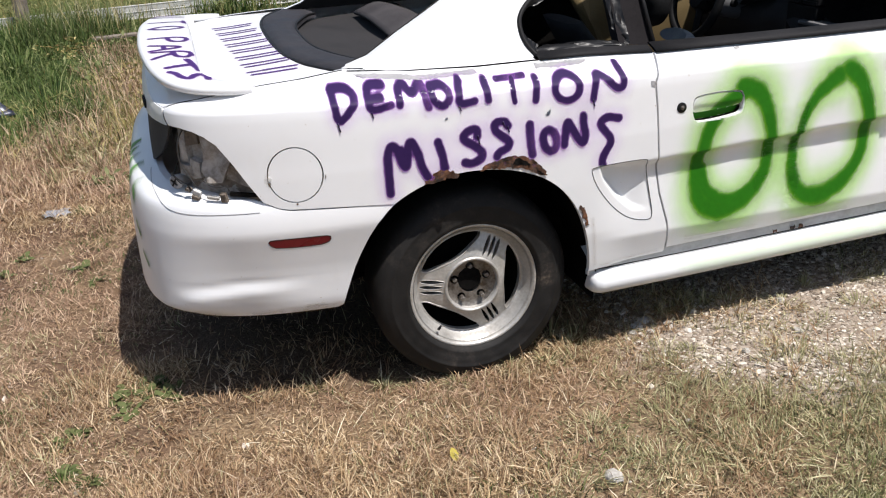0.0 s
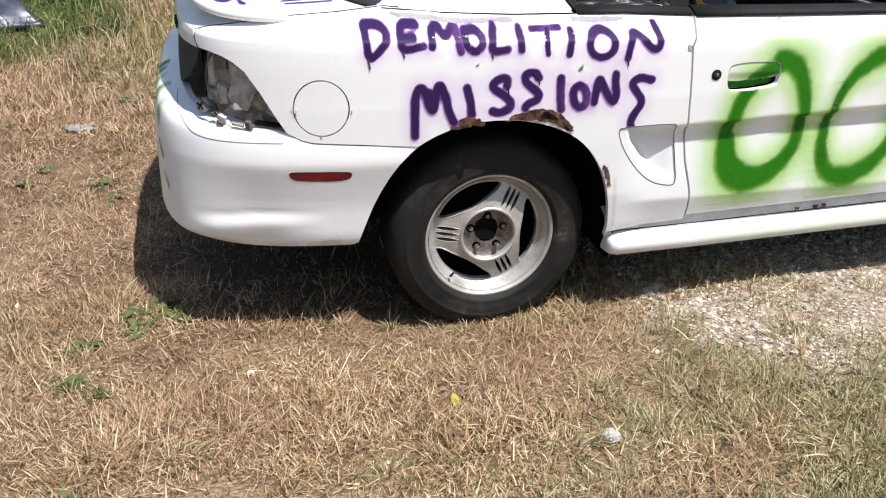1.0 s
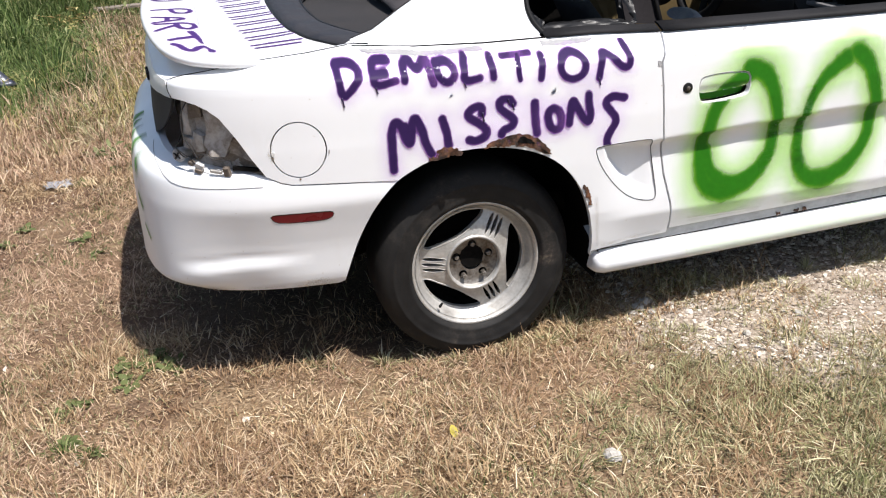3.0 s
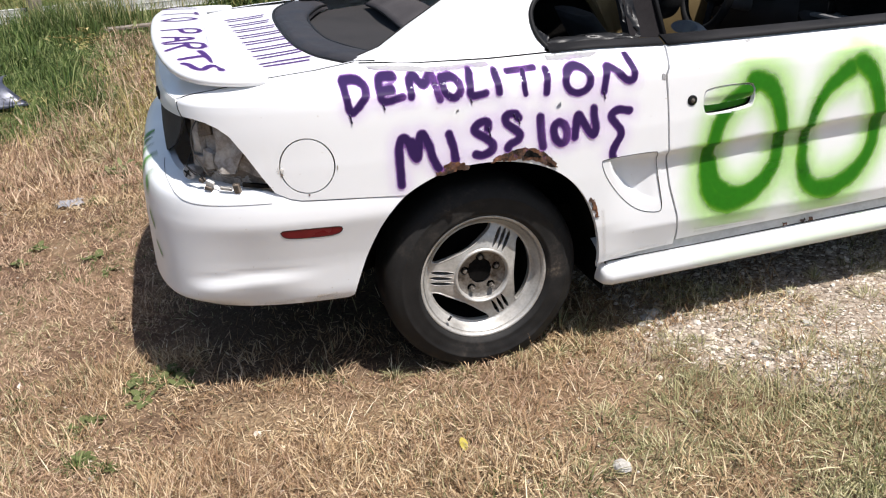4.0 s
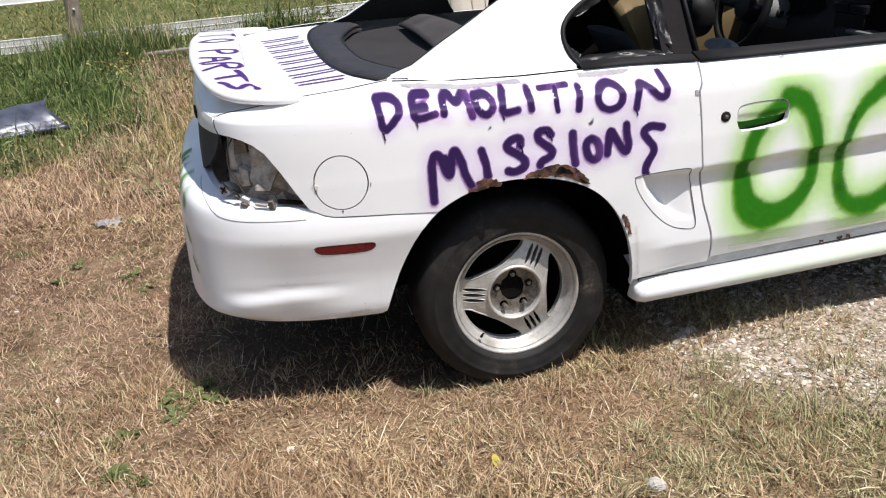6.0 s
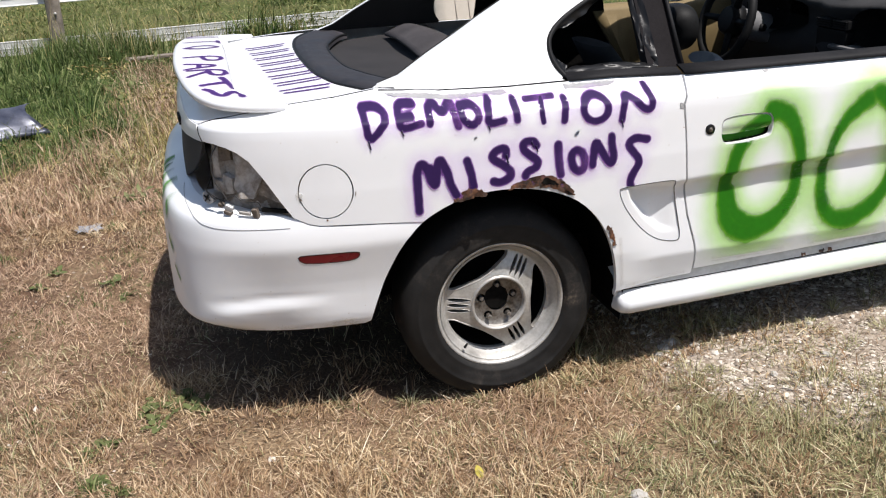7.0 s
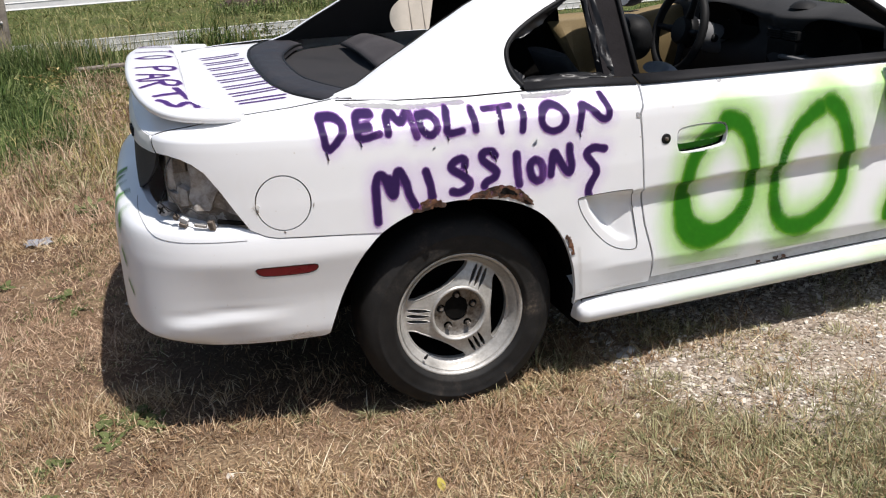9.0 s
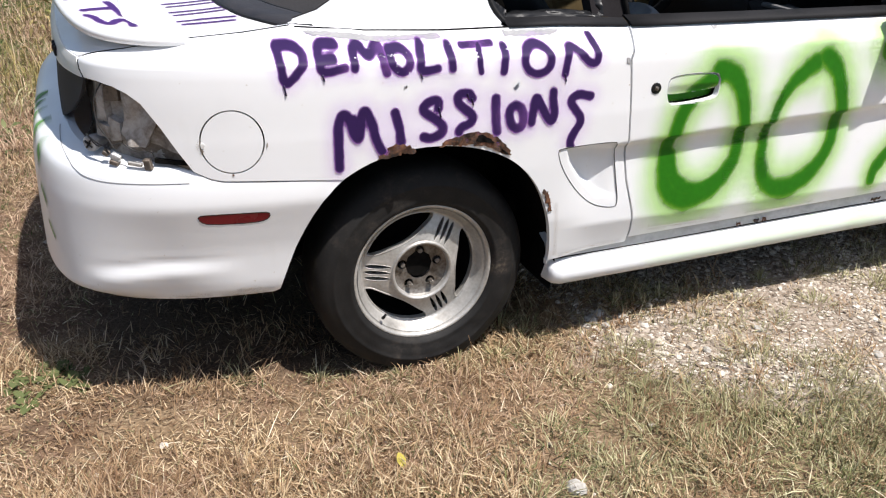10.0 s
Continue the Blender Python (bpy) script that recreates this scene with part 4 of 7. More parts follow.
# wheels
def wheel_shape():
    """Rim, tyre and hub meshes about the y axis, the outer side towards -y."""
    tyre = lathe([(.200, .01), (.205, -.010), (.212, -.019), (.217, -.0225), (.220, -.0245), (.224, -.0235), (.236, -.0255), (.252, -.0265), (.264, -.0255), (.2675, -.0272), (.271, -.0245), (.283, -.0205), (.296, -.0130), (.3065, -.001), (.3135, .014), (.3165, .035), (.317, .065), (.3165, .13), (.311, .160), (.297, .178), (.26, .188), (.21, .175)], 96)
    for v in tyre.verts:
        low = -.297 - v.co.z
        if low > 0:
            v.co.z = -.297 - .35 * low
        sag = max(0.0, -v.co.z - .20) / .10
        v.co.y -= .012 * min(1.0, sag) * (1 if v.co.y < .07 else -1)
    lip = lathe([(.1915, .008), (.195, -.003), (.199, -.010), (.2045, -.012), (.2085, -.008), (.209, .004), (.205, .02), (.199, .026)], 72)
    barrel = lathe([(.199, .022), (.186, .040), (.178, .06), (.165, .15), (.001, .16)], 48)

    def face(u, v, out=0.0):
        u, v = np.asarray(u, float), np.asarray(v, float)
        r = np.hypot(u, v)
        y = np.interp(r, [0, .07, .086, .092, .10, .125, .15, .166, .172, .184, .192], [.020, .018, .008, .007, .010, .017, .027, .034, .035, .012, .000])
        return np.stack([u, y - out, v], -1)

    holes = []
    for mid in (117, 237, 357):
        a = 42.5
        bow = [(.169, t) for t in np.linspace(mid - a, mid + a, 16)]
        chord = [(.114 / math.cos(radians(t)) - .011 * (1 - (t / a) ** 2), mid + t) for t in np.linspace(a - 2, -a + 2, 14)]
        holes.append(rounded([(r * math.cos(radians(t)), r * math.sin(radians(t))) for r, t in bow + chord], 3))
    for mid in (57, 177, 297):
        for k in (-1, 0, 1):
            c, s = math.cos(radians(mid)), math.sin(radians(mid))
            side, leaf = k * .0180, []
            for t in np.linspace(0, 6.283, 17)[:-1]:
                along = .129 + .036 * math.cos(t) - abs(k) * .002
                across = side + .0066 * math.sin(t) * (1 + .25 * math.cos(t))
                leaf.append((along * c - across * s, along * s + across * c))
            holes.append(np.array(leaf))
    disc = panel("rim", arc_points(0, 0, .192, .192, 0, 360, 91)[:-1], [arc_points(0, 0, .084, .084, 0, 360, 49)[:-1]] + holes, face, ALLOY, (.0045, .0045), .022)
    edge = bmesh.new()
    for k, h in enumerate(holes):
        t = tube([tuple(face(np.array(a), np.array(b), -.0006)) for a, b in h], .0024 if k < 3 else .0012, 6, True)
        tmp = bpy.data.meshes.new("edge")
        t.to_mesh(tmp)
        t.free()
        edge.from_mesh(tmp)
        bpy.data.meshes.remove(tmp)
    ring = lathe([(.080, .034), (.081, .008), (.085, .000), (.091, .001), (.094, .012)], 48)
    hub_holes = [arc_points(.055 * math.cos(radians(90 + 72 * k)), .055 * math.sin(radians(90 + 72 * k)), .0135, .0135, 0, 360, 17)[:-1] for k in range(5)]
    hub = panel("hub_plate", arc_points(0, 0, .084, .084, 0, 360, 49)[:-1], [arc_points(0, 0, .034, .034, 0, 360, 25)[:-1]] + hub_holes, lambda u, v, o=0: face(u, v, o - .010), HUB, (.008, .008), .03)
    return dict(tyre=tyre, edge=edge, lip=lip, barrel=barrel, disc=disc, ring=ring, hub=hub)


def as_mesh(name, bm, material):
    me = bpy.data.meshes.new(name)
    bm.to_mesh(me)
    bm.free()
    me.materials.append(material)
    return me


shape = wheel_shape()
W = {k: (v if k in ("disc", "hub") else as_mesh(k, v, {"tyre": TYRE, "edge": ALLOY, "lip": ALLOY, "barrel": CAVITY, "ring": ALLOY}[k])) for k, v in shape.items()}
nut_bm = bmesh.new()
bmesh.ops.create_cone(nut_bm, cap_ends=True, segments=6, radius1=.0085, radius2=.0075, depth=.02, matrix=Matrix.Rotation(radians(90), 4, "X"))
bmesh.ops.bevel(nut_bm, geom=nut_bm.edges[:], offset=.001, segments=1, affect="EDGES")
W["nut"] = as_mesh("lug_nut", nut_bm, HUB)
valve_bm = tube([(-.1205, -.002, -.128), (-.119, -.010, -.120), (-.116, -.014, -.112)], [.005, .004, .0035], 8)
W["valve"] = as_mesh("valve", valve_bm, BLACK)


def wheel_at(m):
    w = tagged(seat_at(new("wheel", W["disc"]), car), "three-spoke alloy wheel, dull and dusty")
    w.matrix_basis = m
    for name, key in (("tyre", "tyre"), ("rim_lip", "lip"), ("opening_edge", "edge"), ("barrel", "barrel"), ("hub_ring", "ring"), ("hub_plate", "hub"), ("valve", "valve")):
        o = new(name, W[key])
        o.parent = w
    for k in range(5):
        o = new("lug_nut", W["nut"])
        o.parent = w
        o.location = (.055 * math.cos(radians(90 + 72 * k)), .030 if k in (0, 1, 4) else .016, .055 * math.sin(radians(90 + 72 * k)))
    return w


wheel_at(Matrix.Translation((.003, .092, .305)))
wheel_at(Matrix.Translation((2.573, .092, .305)))
wheel_at(Matrix.Translation((0, 2 * CAR_MID - .092, .305)) @ Matrix.Rotation(math.pi, 4, "Z"))
wheel_at(Matrix.Translation((2.573, 2 * CAR_MID - .092, .305)) @ Matrix.Rotation(math.pi, 4, "Z"))


# wheel housings and dark underside
for cx in (-.03, 2.573):
    for flip in (0, 1):
        rows = []
        for deep in (0, .25, .5, .75, 1):
            row = []
            for a in np.linspace(-.25, math.pi + .25, 26):
                y = .085 - .050 * float(smooth(-.1, .4, math.cos(a)))
                y = y + (.42 - y) * deep
                row.append((cx + .425 * math.cos(a), y if not flip else 2 * CAR_MID - y, .315 + .425 * math.sin(a)))
            rows.append(row)
        rows.append([(cx + .02 * math.cos(a), .42 if not flip else 2 * CAR_MID - .42, .315 + .02 * math.sin(a)) for a in np.linspace(-.25, math.pi + .25, 26)])
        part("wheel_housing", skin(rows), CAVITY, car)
part("underside_fill", block((-.78, .30, .345), (3.2, 1.52, .42), .02), CAVITY, car)
part("underside_fill", block((.40, .10, .22), (2.15, 1.72, .30), .02), CAVITY, car)
# unseen block added to keep sky light off the ground under the tail
part("underside_fill", block((-.76, .34, .285), (-.30, 1.48, .36), .03), CAVITY, car)
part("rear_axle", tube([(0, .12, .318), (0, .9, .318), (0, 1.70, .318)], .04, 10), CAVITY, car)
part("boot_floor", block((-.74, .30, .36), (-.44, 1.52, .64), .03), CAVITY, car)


# sill and skirt
def skirt_mesh():
    prof = [(.085, .222), (.034, .228), (.012, .236), (.000, .250), (-.004, .270), (.006, .290), (.024, .300), (.05, .304)]
    rows = []
    for x, k, shift in ((.372, .45, .012), (.376, .72, .006), (.386, .9, .002), (.405, 1, 0), (.7, 1, 0), (1.1, 1, 0), (1.5, 1, 0), (1.9, 1, 0), (2.14, 1, 0), (2.17, .8, .004)):
        rows.append([(x, .04 + (y - .04) * k + shift, .265 + (z - .265) * k + .030 * smooth(.2, 1.9, x)) for y, z in prof])
    return as_mesh("side_skirt", skin(rows, caps=True), PAINT)


sk = skirt_mesh()
part("side_skirt", sk, None, car, "white moulded side skirt with green overspray")
part("side_skirt", mirrored(sk), None, car)
sill = skin([[(x, y, z + .030 * float(smooth(.2, 1.9, x))) for y, z in ((.050, .285), (.046, .304), (.042, .320), (.06, .352), (.10, .37))] for x in (.37, .7, 1.1, 1.5, 1.9, 2.17)])
sill_me = as_mesh("sill", sill, SILL)
sill_ob = part("sill", sill_me, None, car, "grey scuffed door sill")
for y, z, r in ((.038, .309, .0018), (.052, .344, .0022)):
    part("sill_seam", tube([(x, y, z + .030 * float(smooth(.2, 1.9, x))) for x in (.39, .7, 1.1, 1.5, 1.9, 2.15)], r, 6), CAVITY, sill_ob)
part("sill", mirrored(sill_me), None, car)


def ragged(name, ring, fn, material, parent, seed, jag=.004, out=.0022, step=.006):
    """A patch with a torn edge on a surface."""
    rng = np.random.RandomState(seed)
    p = dense(np.asarray(ring, float), .007)
    p = p + rng.normal(0, jag, p.shape) * .6
    return part(name, panel(name, p, [], lambda u, v, o=0: fn(u, v, o + out), material, (step, step), .003), None, parent)


ragged("bare_primer", [(-.316, .991), (-.192, .982), (-.133, .974), (.041, .973), (.045, .965), (-.117, .965), (-.197, .972), (-.286, .982)], side_point, PRIMER, quarter, 1, .0014)
ragged("bare_primer", [(.221, .970), (.384, .966), (.367, .959), (.294, .957), (.219, .961)], side_point, PRIMER, quarter, 2, .0014)
ragged("chipped_edge", [(-.5830, .757), (-.577, .757), (-.573, .751), (-.577, .746), (-.583, .745)], side_point, SILL, quarter, 30, .0008, .0030, .002)
ragged("dirt_mark", [(-.584, .743), (-.579, .743), (-.577, .738), (-.582, .736)], side_point, GRIME, quarter, 31, .0010, .0024, .002)
ragged("dirt_mark", [(-.4275, .751), (-.4245, .752), (-.4265, .740), (-.4290, .739)], side_point, GRIME, quarter, 33, .0008, .0022, .002)
ragged("bare_primer", [(.868, .953), (.888, .953), (.884, .946), (.872, .945)], side_point, PRIMER, door, 3, .002)
ragged("bare_primer", [(.556, .895), (.567, .897), (.568, .880), (.558, .882)], side_point, PRIMER, quarter, 4, .002)


ragged("rust_speck", [(-.514, .6735), (-.510, .674), (-.5105, .678), (-.5145, .6775)], side_point, RUST, quarter, 41, .0008, .0016, .002)


def rust_point(s, z, out=0.0):
    s, z = np.asarray(s, float), np.asarray(z, float)
    return side_point(s, z, out + .0012 * (np.sin(s * 143 + 60 * z) + np.sin(z * 211 - 97 * s + 1) + np.sin(s * 331 + z * 173 + 2) * .7))


ragged("rust", [(.012, .703), (.030, .719), (.062, .724), (.096, .735), (.150, .727), (.186, .705), (.210, .680), (.217, .660), (.203, .662), (.158, .686), (.100, .702), (.045, .704)], rust_point, RUST, quarter, 5, .003, .0036)
ragged("rust", [(-.153, .684), (-.143, .700), (-.121, .716), (-.099, .722), (-.069, .715), (-.055, .705), (-.050, .696), (-.094, .692)], rust_point, RUST, quarter, 6, .003, .0036)
ragged("rust", [(.316, .547), (.328, .550), (.340, .532), (.347, .503), (.351, .480), (.344, .484), (.336, .507), (.326, .525)], rust_point, RUST, quarter, 7, .004, .0036)
for k, (x0, x1) in enumerate(((1.035, 1.05), (1.105, 1.120), (1.135, 1.150), (1.58, 1.62), (1.70, 1.76))):
    ragged("rust", [(x0, .326), (x1, .327), (x1, .335), (x0, .334)], lambda u, v, o=0: np.stack([u, .038 + 0 * u - o, v + .030 * smooth(.2, 1.9, u) - .012], -1), RUST, sill_ob, 20 + k, .004)


ragged("rust_hole", [(.112, .712), (.130, .722), (.152, .716), (.166, .700), (.150, .702), (.128, .706)], rust_point, CAVITY, quarter, 8, .003, .0050)
ragged("rust_hole", [(.186, .682), (.200, .676), (.208, .662), (.196, .668)], rust_point, CAVITY, quarter, 9, .002, .0050)


def deep_grime(u, v, out=0.0):
    return hollow_point(u, v, out + .004)


for k, (u, v, w, h, fn) in enumerate(((-.725, .74, .05, .02, deep_grime), (-.66, .74, .03, .05, deep_grime), (-.87, .74, .05, .025, deep_grime), (-.93, .76, .05, .05, deep_grime), (-.64, .69, .05, .012, deep_grime), (-.70, .85, .02, .03, deep_grime))):
    ring = [(u + w * math.cos(a), v + h * math.sin(a)) for a in np.linspace(0, 6.283, 10, endpoint=False)]
    ragged("grime", ring, fn, GRIME, lamp_hollow, 80 + k, .006, .0015)


# mirrors
def mirror_at(parent):
    rows = []
    for t, k in ((0, .80), (.01, .97), (.03, 1.0), (.06, .97), (.09, .82), (.115, .5), (.125, .1)):
        rows.append([(1.500 + t + .02 * math.sin(a), -.050 + .080 * k * math.cos(a) + .15 * t, 1.026 + .057 * k * math.sin(a)) for a in np.linspace(0, 6.283, 24, endpoint=False)])
    h = part("door_mirror", skin(rows, close_v=True, caps=True), BLACK, parent, "black door mirror")
    glass = [[(1.4975 + .02 * math.sin(a) * k, -.050 + .069 * k * math.cos(a), 1.026 + .048 * k * math.sin(a)) for a in np.linspace(0, 6.283, 24, endpoint=False)] for k in (1, .5, .05)]
    part("mirror_glass", skin(glass, close_v=True), MIRROR, h, "dark reflecting mirror glass")
    part("mirror_arm", tube([(1.60, .15, .975), (1.585, .07, .982), (1.56, .01, .995)], [.030, .027, .024], 10), BLACK, h)
    return h


mirror_at(door)
mirror_left = part("door_mirror", mirrored(bpy.data.objects["door_mirror"].data), None, door_left, "black door mirror with grey glass")
glass_left = part("mirror_glass", mirrored(bpy.data.objects["mirror_glass"].data), None, mirror_left, "mirror glass in flat grey that stands for its reflection")
# a flat grey coat replaces the mirror here, its reflection painted in
glass_left.data.materials.clear()
glass_left.data.materials.append(PRIMER)
for ob in (mirror_left, glass_left):
    ob.data.transform(Matrix.Translation((1.56, 1.85, 1.02)) @ Matrix.Scale(.80, 4) @ Matrix.Translation((-1.56, -1.85, -1.026)))


# cabin
far_trim = panel("rear_side_trim", [(.40, .66), (.40, 1.16), (.60, 1.20), (.86, 1.20), (.97, 1.12), (1.03, .975), (1.08, .84), (1.15, .66)], [], lambda x, z, o=0: sail_point(x, z, o - .055), CAVITY, (.05, .05), .01)
part("rear_side_trim", mirrored(far_trim), None, car, "black rear side trim")
part("cabin_floor", block((.42, .12, .30), (2.1, 1.70, .36), .01), CARPET, car)
part("rear_bulkhead", block((.12, .46, .36), (.20, 1.36, .80), .02), CAVITY, car)
part("rear_bulkhead", block((.12, .14, .762), (.20, 1.68, .97), .02), CAVITY, car)
part("firewall", block((1.93, .14, .30), (2.0, 1.68, .93), .01), CAVITY, car)
part("rear_seat", block((.20, .45, .36), (.46, 1.37, .80), .06, 4), CARPET, car)
for y0 in (.08, 1.70):
    part("side_lining", block((.43, y0, .36), (1.86, y0 + .04, .90), .01), CARPET, car)
    part("side_lining", block((.20, y0, .765), (.428, y0 + .04, .90), .01), CARPET, car)
tan_rows = []
for x in np.linspace(.98, 1.74, 14):
    topz = np.interp(x, [1.035, 1.2, 1.45, 1.74], [.98, .98, .965, 1.0])
    tan_rows.append([(max(x, 1.27), 1.69, .45), (max(x, 1.21), 1.64, .60), (max(x, 1.11), 1.612, .80), (x, 1.618, topz - .02), (x, 1.635, topz), (x, 1.72, topz + .004)])
part("door_card", skin(tan_rows, caps=True), TAN, door_left, "tan inner door panel")


def dashboard():
    rows = []
    for y in np.linspace(.135, 1.685, 42):
        hood = .014 * math.exp(-((y - 1.28) / .19) ** 4) + .010 * math.exp(-((y - .50) / .24) ** 4)
        scoopy = .16 * math.exp(-((y - 1.25) / .18) ** 6) + .15 * math.exp(-((y - .48) / .21) ** 6)
        stack = .05 * math.exp(-((y - .77) / .12) ** 4)
        rows.append([(2.07, y, .955), (2.01, y, .992 + hood * .3), (1.90, y, 1.002 + hood * .9), (1.80 - stack, y, .965 + hood), (1.785 - stack, y, .945 + hood * .9), (1.80 + scoopy - stack, y, .925 + hood * .4), (1.81 + scoopy - stack, y, .86), (1.77 - stack, y, .80), (1.80 - stack, y, .70), (1.85, y, .60), (1.95, y, .50)])
    rows = [[(x - .11, y, z + .058) for x, y, z in r] for r in rows]
    return skin(rows, caps=True)


dash = part("dashboard", dashboard(), DASH, car, "dark grey double-cowl dashboard")
# black dishes added on the face stand in for the shade inside the cowls
for yc, zc, ry, rz in ((.525, .945, .170, .080), (1.25, .955, .165, .080)):
    bowl = [[(1.652 + .05 * (1 - k ** 2), yc + ry * k * math.copysign(abs(math.cos(a)) ** .8, math.cos(a)), zc + rz * k * math.sin(a)) for a in np.linspace(0, 6.283, 32, endpoint=False)] for k in (1, .92, .7, .4, .05)]
    part("recess_shade_dish", skin(bowl, close_v=True), CAVITY, dash, "black dish standing in for the shade in a dashboard recess")
part("dash_core", block((1.845, .14, .50), (1.90, 1.68, .985), .01), CAVITY, dash)
pod_rows = [[(1.735 + .055 * math.cos(a) * k, 0.79 + .062 * math.sin(a) * k, 1.046 + .026 * (1 - k ** 3)) for a in np.linspace(0, 6.283, 24, endpoint=False)] for k in (1, .9, .7, .4, .05)]
part("dash_pod", skin(pod_rows, close_v=True), INTERIOR, dash)
for y in (.72, .82):
    part("air_vent", block((1.622, y - .046, .932), (1.67, y + .046, .970), .006), BLACK, dash)
    for k in range(4):
        part("vent_slat", block((1.617, y - .042, .936 + .009 * k), (1.632, y + .042, .939 + .009 * k), 0), INTERIOR, dash)
part("radio_panel", block((1.622, .68, .78), (1.66, .86, .93), .005), BLACK, dash)
part("lower_pad", block((1.60, .24, .858), (1.69, .76, .876), .01), GREY_TRIM, dash, "grey padded dashboard ledge")
wheel_c, tip = Vector((1.478, 1.30, .923)), Matrix.Rotation(radians(-74), 4, "Y")


def steering():
    def ring(k, r0):
        return [wheel_c + tip.to_3x3() @ Vector((r0 * math.cos(a), r0 * math.sin(a), k)) for a in np.linspace(0, 6.283, 40, endpoint=False)]
    sw = part("steering_wheel", tube([tuple(p) for p in ring(0, .185)], .0195, 12, True), BLACK, car, "black steering wheel with open spokes")
    for a in (200, 340, 90, 270):
        e = wheel_c + tip.to_3x3() @ Vector((.18 * math.cos(radians(a)), .18 * math.sin(radians(a)), 0))
        c = wheel_c + tip.to_3x3() @ Vector((.03 * math.cos(radians(a)), .03 * math.sin(radians(a)), -.03))
        part("spoke", tube([tuple(c), tuple((c + e) / 2), tuple(e)], [.022, .016, .014], 8), BLACK, sw)
    ax = tip.to_3x3() @ Vector((0, 0, -1))
    part("steering_boss", tube([tuple(wheel_c + ax * .055), tuple(wheel_c + ax * .02), tuple(wheel_c - ax * .004)], [.075, .068, .055], 16), BLACK, sw)
    part("steering_column", tube([tuple(wheel_c + ax * .05), tuple(wheel_c + ax * .09), tuple(wheel_c + ax * .20), tuple(wheel_c + ax * .34)], [.058, .066, .066, .05], 14), GREY_TRIM, sw, "grey steering column cowl")
    k = lathe([(.001, -.008), (.016, -.008), (.018, 0), (.018, .012)], 14)
    bmesh.ops.translate(k, verts=k.verts, vec=wheel_c + ax * .15 + Vector((0, -.066, 0)))
    part("ignition_lock", k, BLACK, sw)


steering()


def front_seat(y):
    s = part("front_seat", block((1.02, y - .23, .36), (1.50, y + .23, .56), .05, 3), CARPET, car, "dark cloth front seat")
    rows = []
    for t in np.linspace(0, 1, 9):
        cx, cz, w = 1.06 - .22 * t, .54 + .34 * t, .23 - .06 * t ** 3
        rows.append([(cx + (.06 - .015 * t) * math.cos(a), y + w * math.copysign(abs(math.sin(a)) ** .6, math.sin(a)), cz) for a in np.linspace(0, 6.283, 20, endpoint=False)])
    part("backrest", skin(rows, close_v=True, caps=True), CARPET, s)
    return s


driver_seat = front_seat(1.32)
head = bmesh.new()
bmesh.ops.create_uvsphere(head, u_segments=18, v_segments=12, radius=1)
for v in head.verts:
    q = Vector([math.copysign(abs(c) ** .8, c) for c in v.co])
    dip = .022 * math.exp(-(((q.z + .15) / .22) ** 2)) * (1 if q.x < 0 else .3)
    v.co = Vector((1.30 + q.x * .080 + dip, 1.42 + q.y * .125, .900 + q.z * .112 * (1 if q.z < 0 else .85)))
for f in head.faces:
    f.smooth = True
part("headrest", head, BLACK, driver_seat, "black padded headrest")
arm_rows = []
for t in np.linspace(0, 1, 8):
    arm_rows.append([(1.045 + .085 * t + .022 * math.cos(a), .75 + .09 * math.sin(a), .875 + .01 * t - .10 * t * t + .02 * math.cos(a)) for a in np.linspace(0, 6.283, 14, endpoint=False)])
part("seat_shell", skin(arm_rows, close_v=True, caps=True), PRIMER, car, "pale grey seat side")
ws = skin([[(1.985 - .64 * t, y + (CAR_MID - y) * .12 * t, .975 + .335 * t + .02 * math.sin(math.pi * (y - .16) / 1.5)) for y in np.linspace(.17, 1.65, 14)] for t in np.linspace(0, 1, 8)])
pane = part("windscreen", ws, GLASS, car)
pane.visible_shadow = False


# ---- sprayed words and numbers ----
def off_panel(p):
    """Spots above the roof seam, in the scoop or in the wheel opening, where no paint lands on the panel."""
    high = p[:, 1] > np.interp(p[:, 0], [-.4, -.336, -.15, .053, .244, .432, .601], [.99, .992, .979, .973, .970, .965, .958])
    return high | inside(p, SCOOP) | inside(p, wheel_arch(-.03, -30, 210, 60))


letter_coat = itertools.count()


def purple(name, lines, wear=0.0, fn=side_point, parent=quarter, **k):
    """One sprayed letter; where the mist of two letters meets, the later coat lies on the earlier."""
    k["lift_by"] = .0012 + .0003 * (next(letter_coat) % 6)
    return strokes(name, [chaikin(l, 2) if len(l) > 2 else np.array(l) for l in lines], fn, PURPLE, parent, .0105, .058, .0055, wear, skip=off_panel, **k)


def loop(cx, cz, rx, rz, lean=0.0):
    return [(cx + rx * math.cos(a) + lean * math.sin(a), cz + rz * math.sin(a)) for a in np.linspace(0, 6.6, 16)]


purple("painted_letter", [[(-.387, .967), (-.383, .941), (-.376, .885), (-.353, .903), (-.329, .930), (-.324, .948), (-.332, .960), (-.356, .969), (-.387, .967)]], fat=1.02)
purple("painted_letter", [[(-.240, .966), (-.284, .968), (-.289, .939), (-.286, .908), (-.228, .920)], [(-.286, .939), (-.253, .940)]], fat=1.02)
purple("painted_letter", [[(-.203, .917), (-.201, .956), (-.178, .965), (-.174, .948), (-.162, .939), (-.141, .959), (-.128, .961), (-.130, .931), (-.123, .902)]], .12, fat=1.02)
purple("painted_letter", [[(-.107, .952), (-.111, .923), (-.087, .898), (-.063, .911), (-.060, .941), (-.080, .955), (-.109, .949)]], .16, fat=1.02)
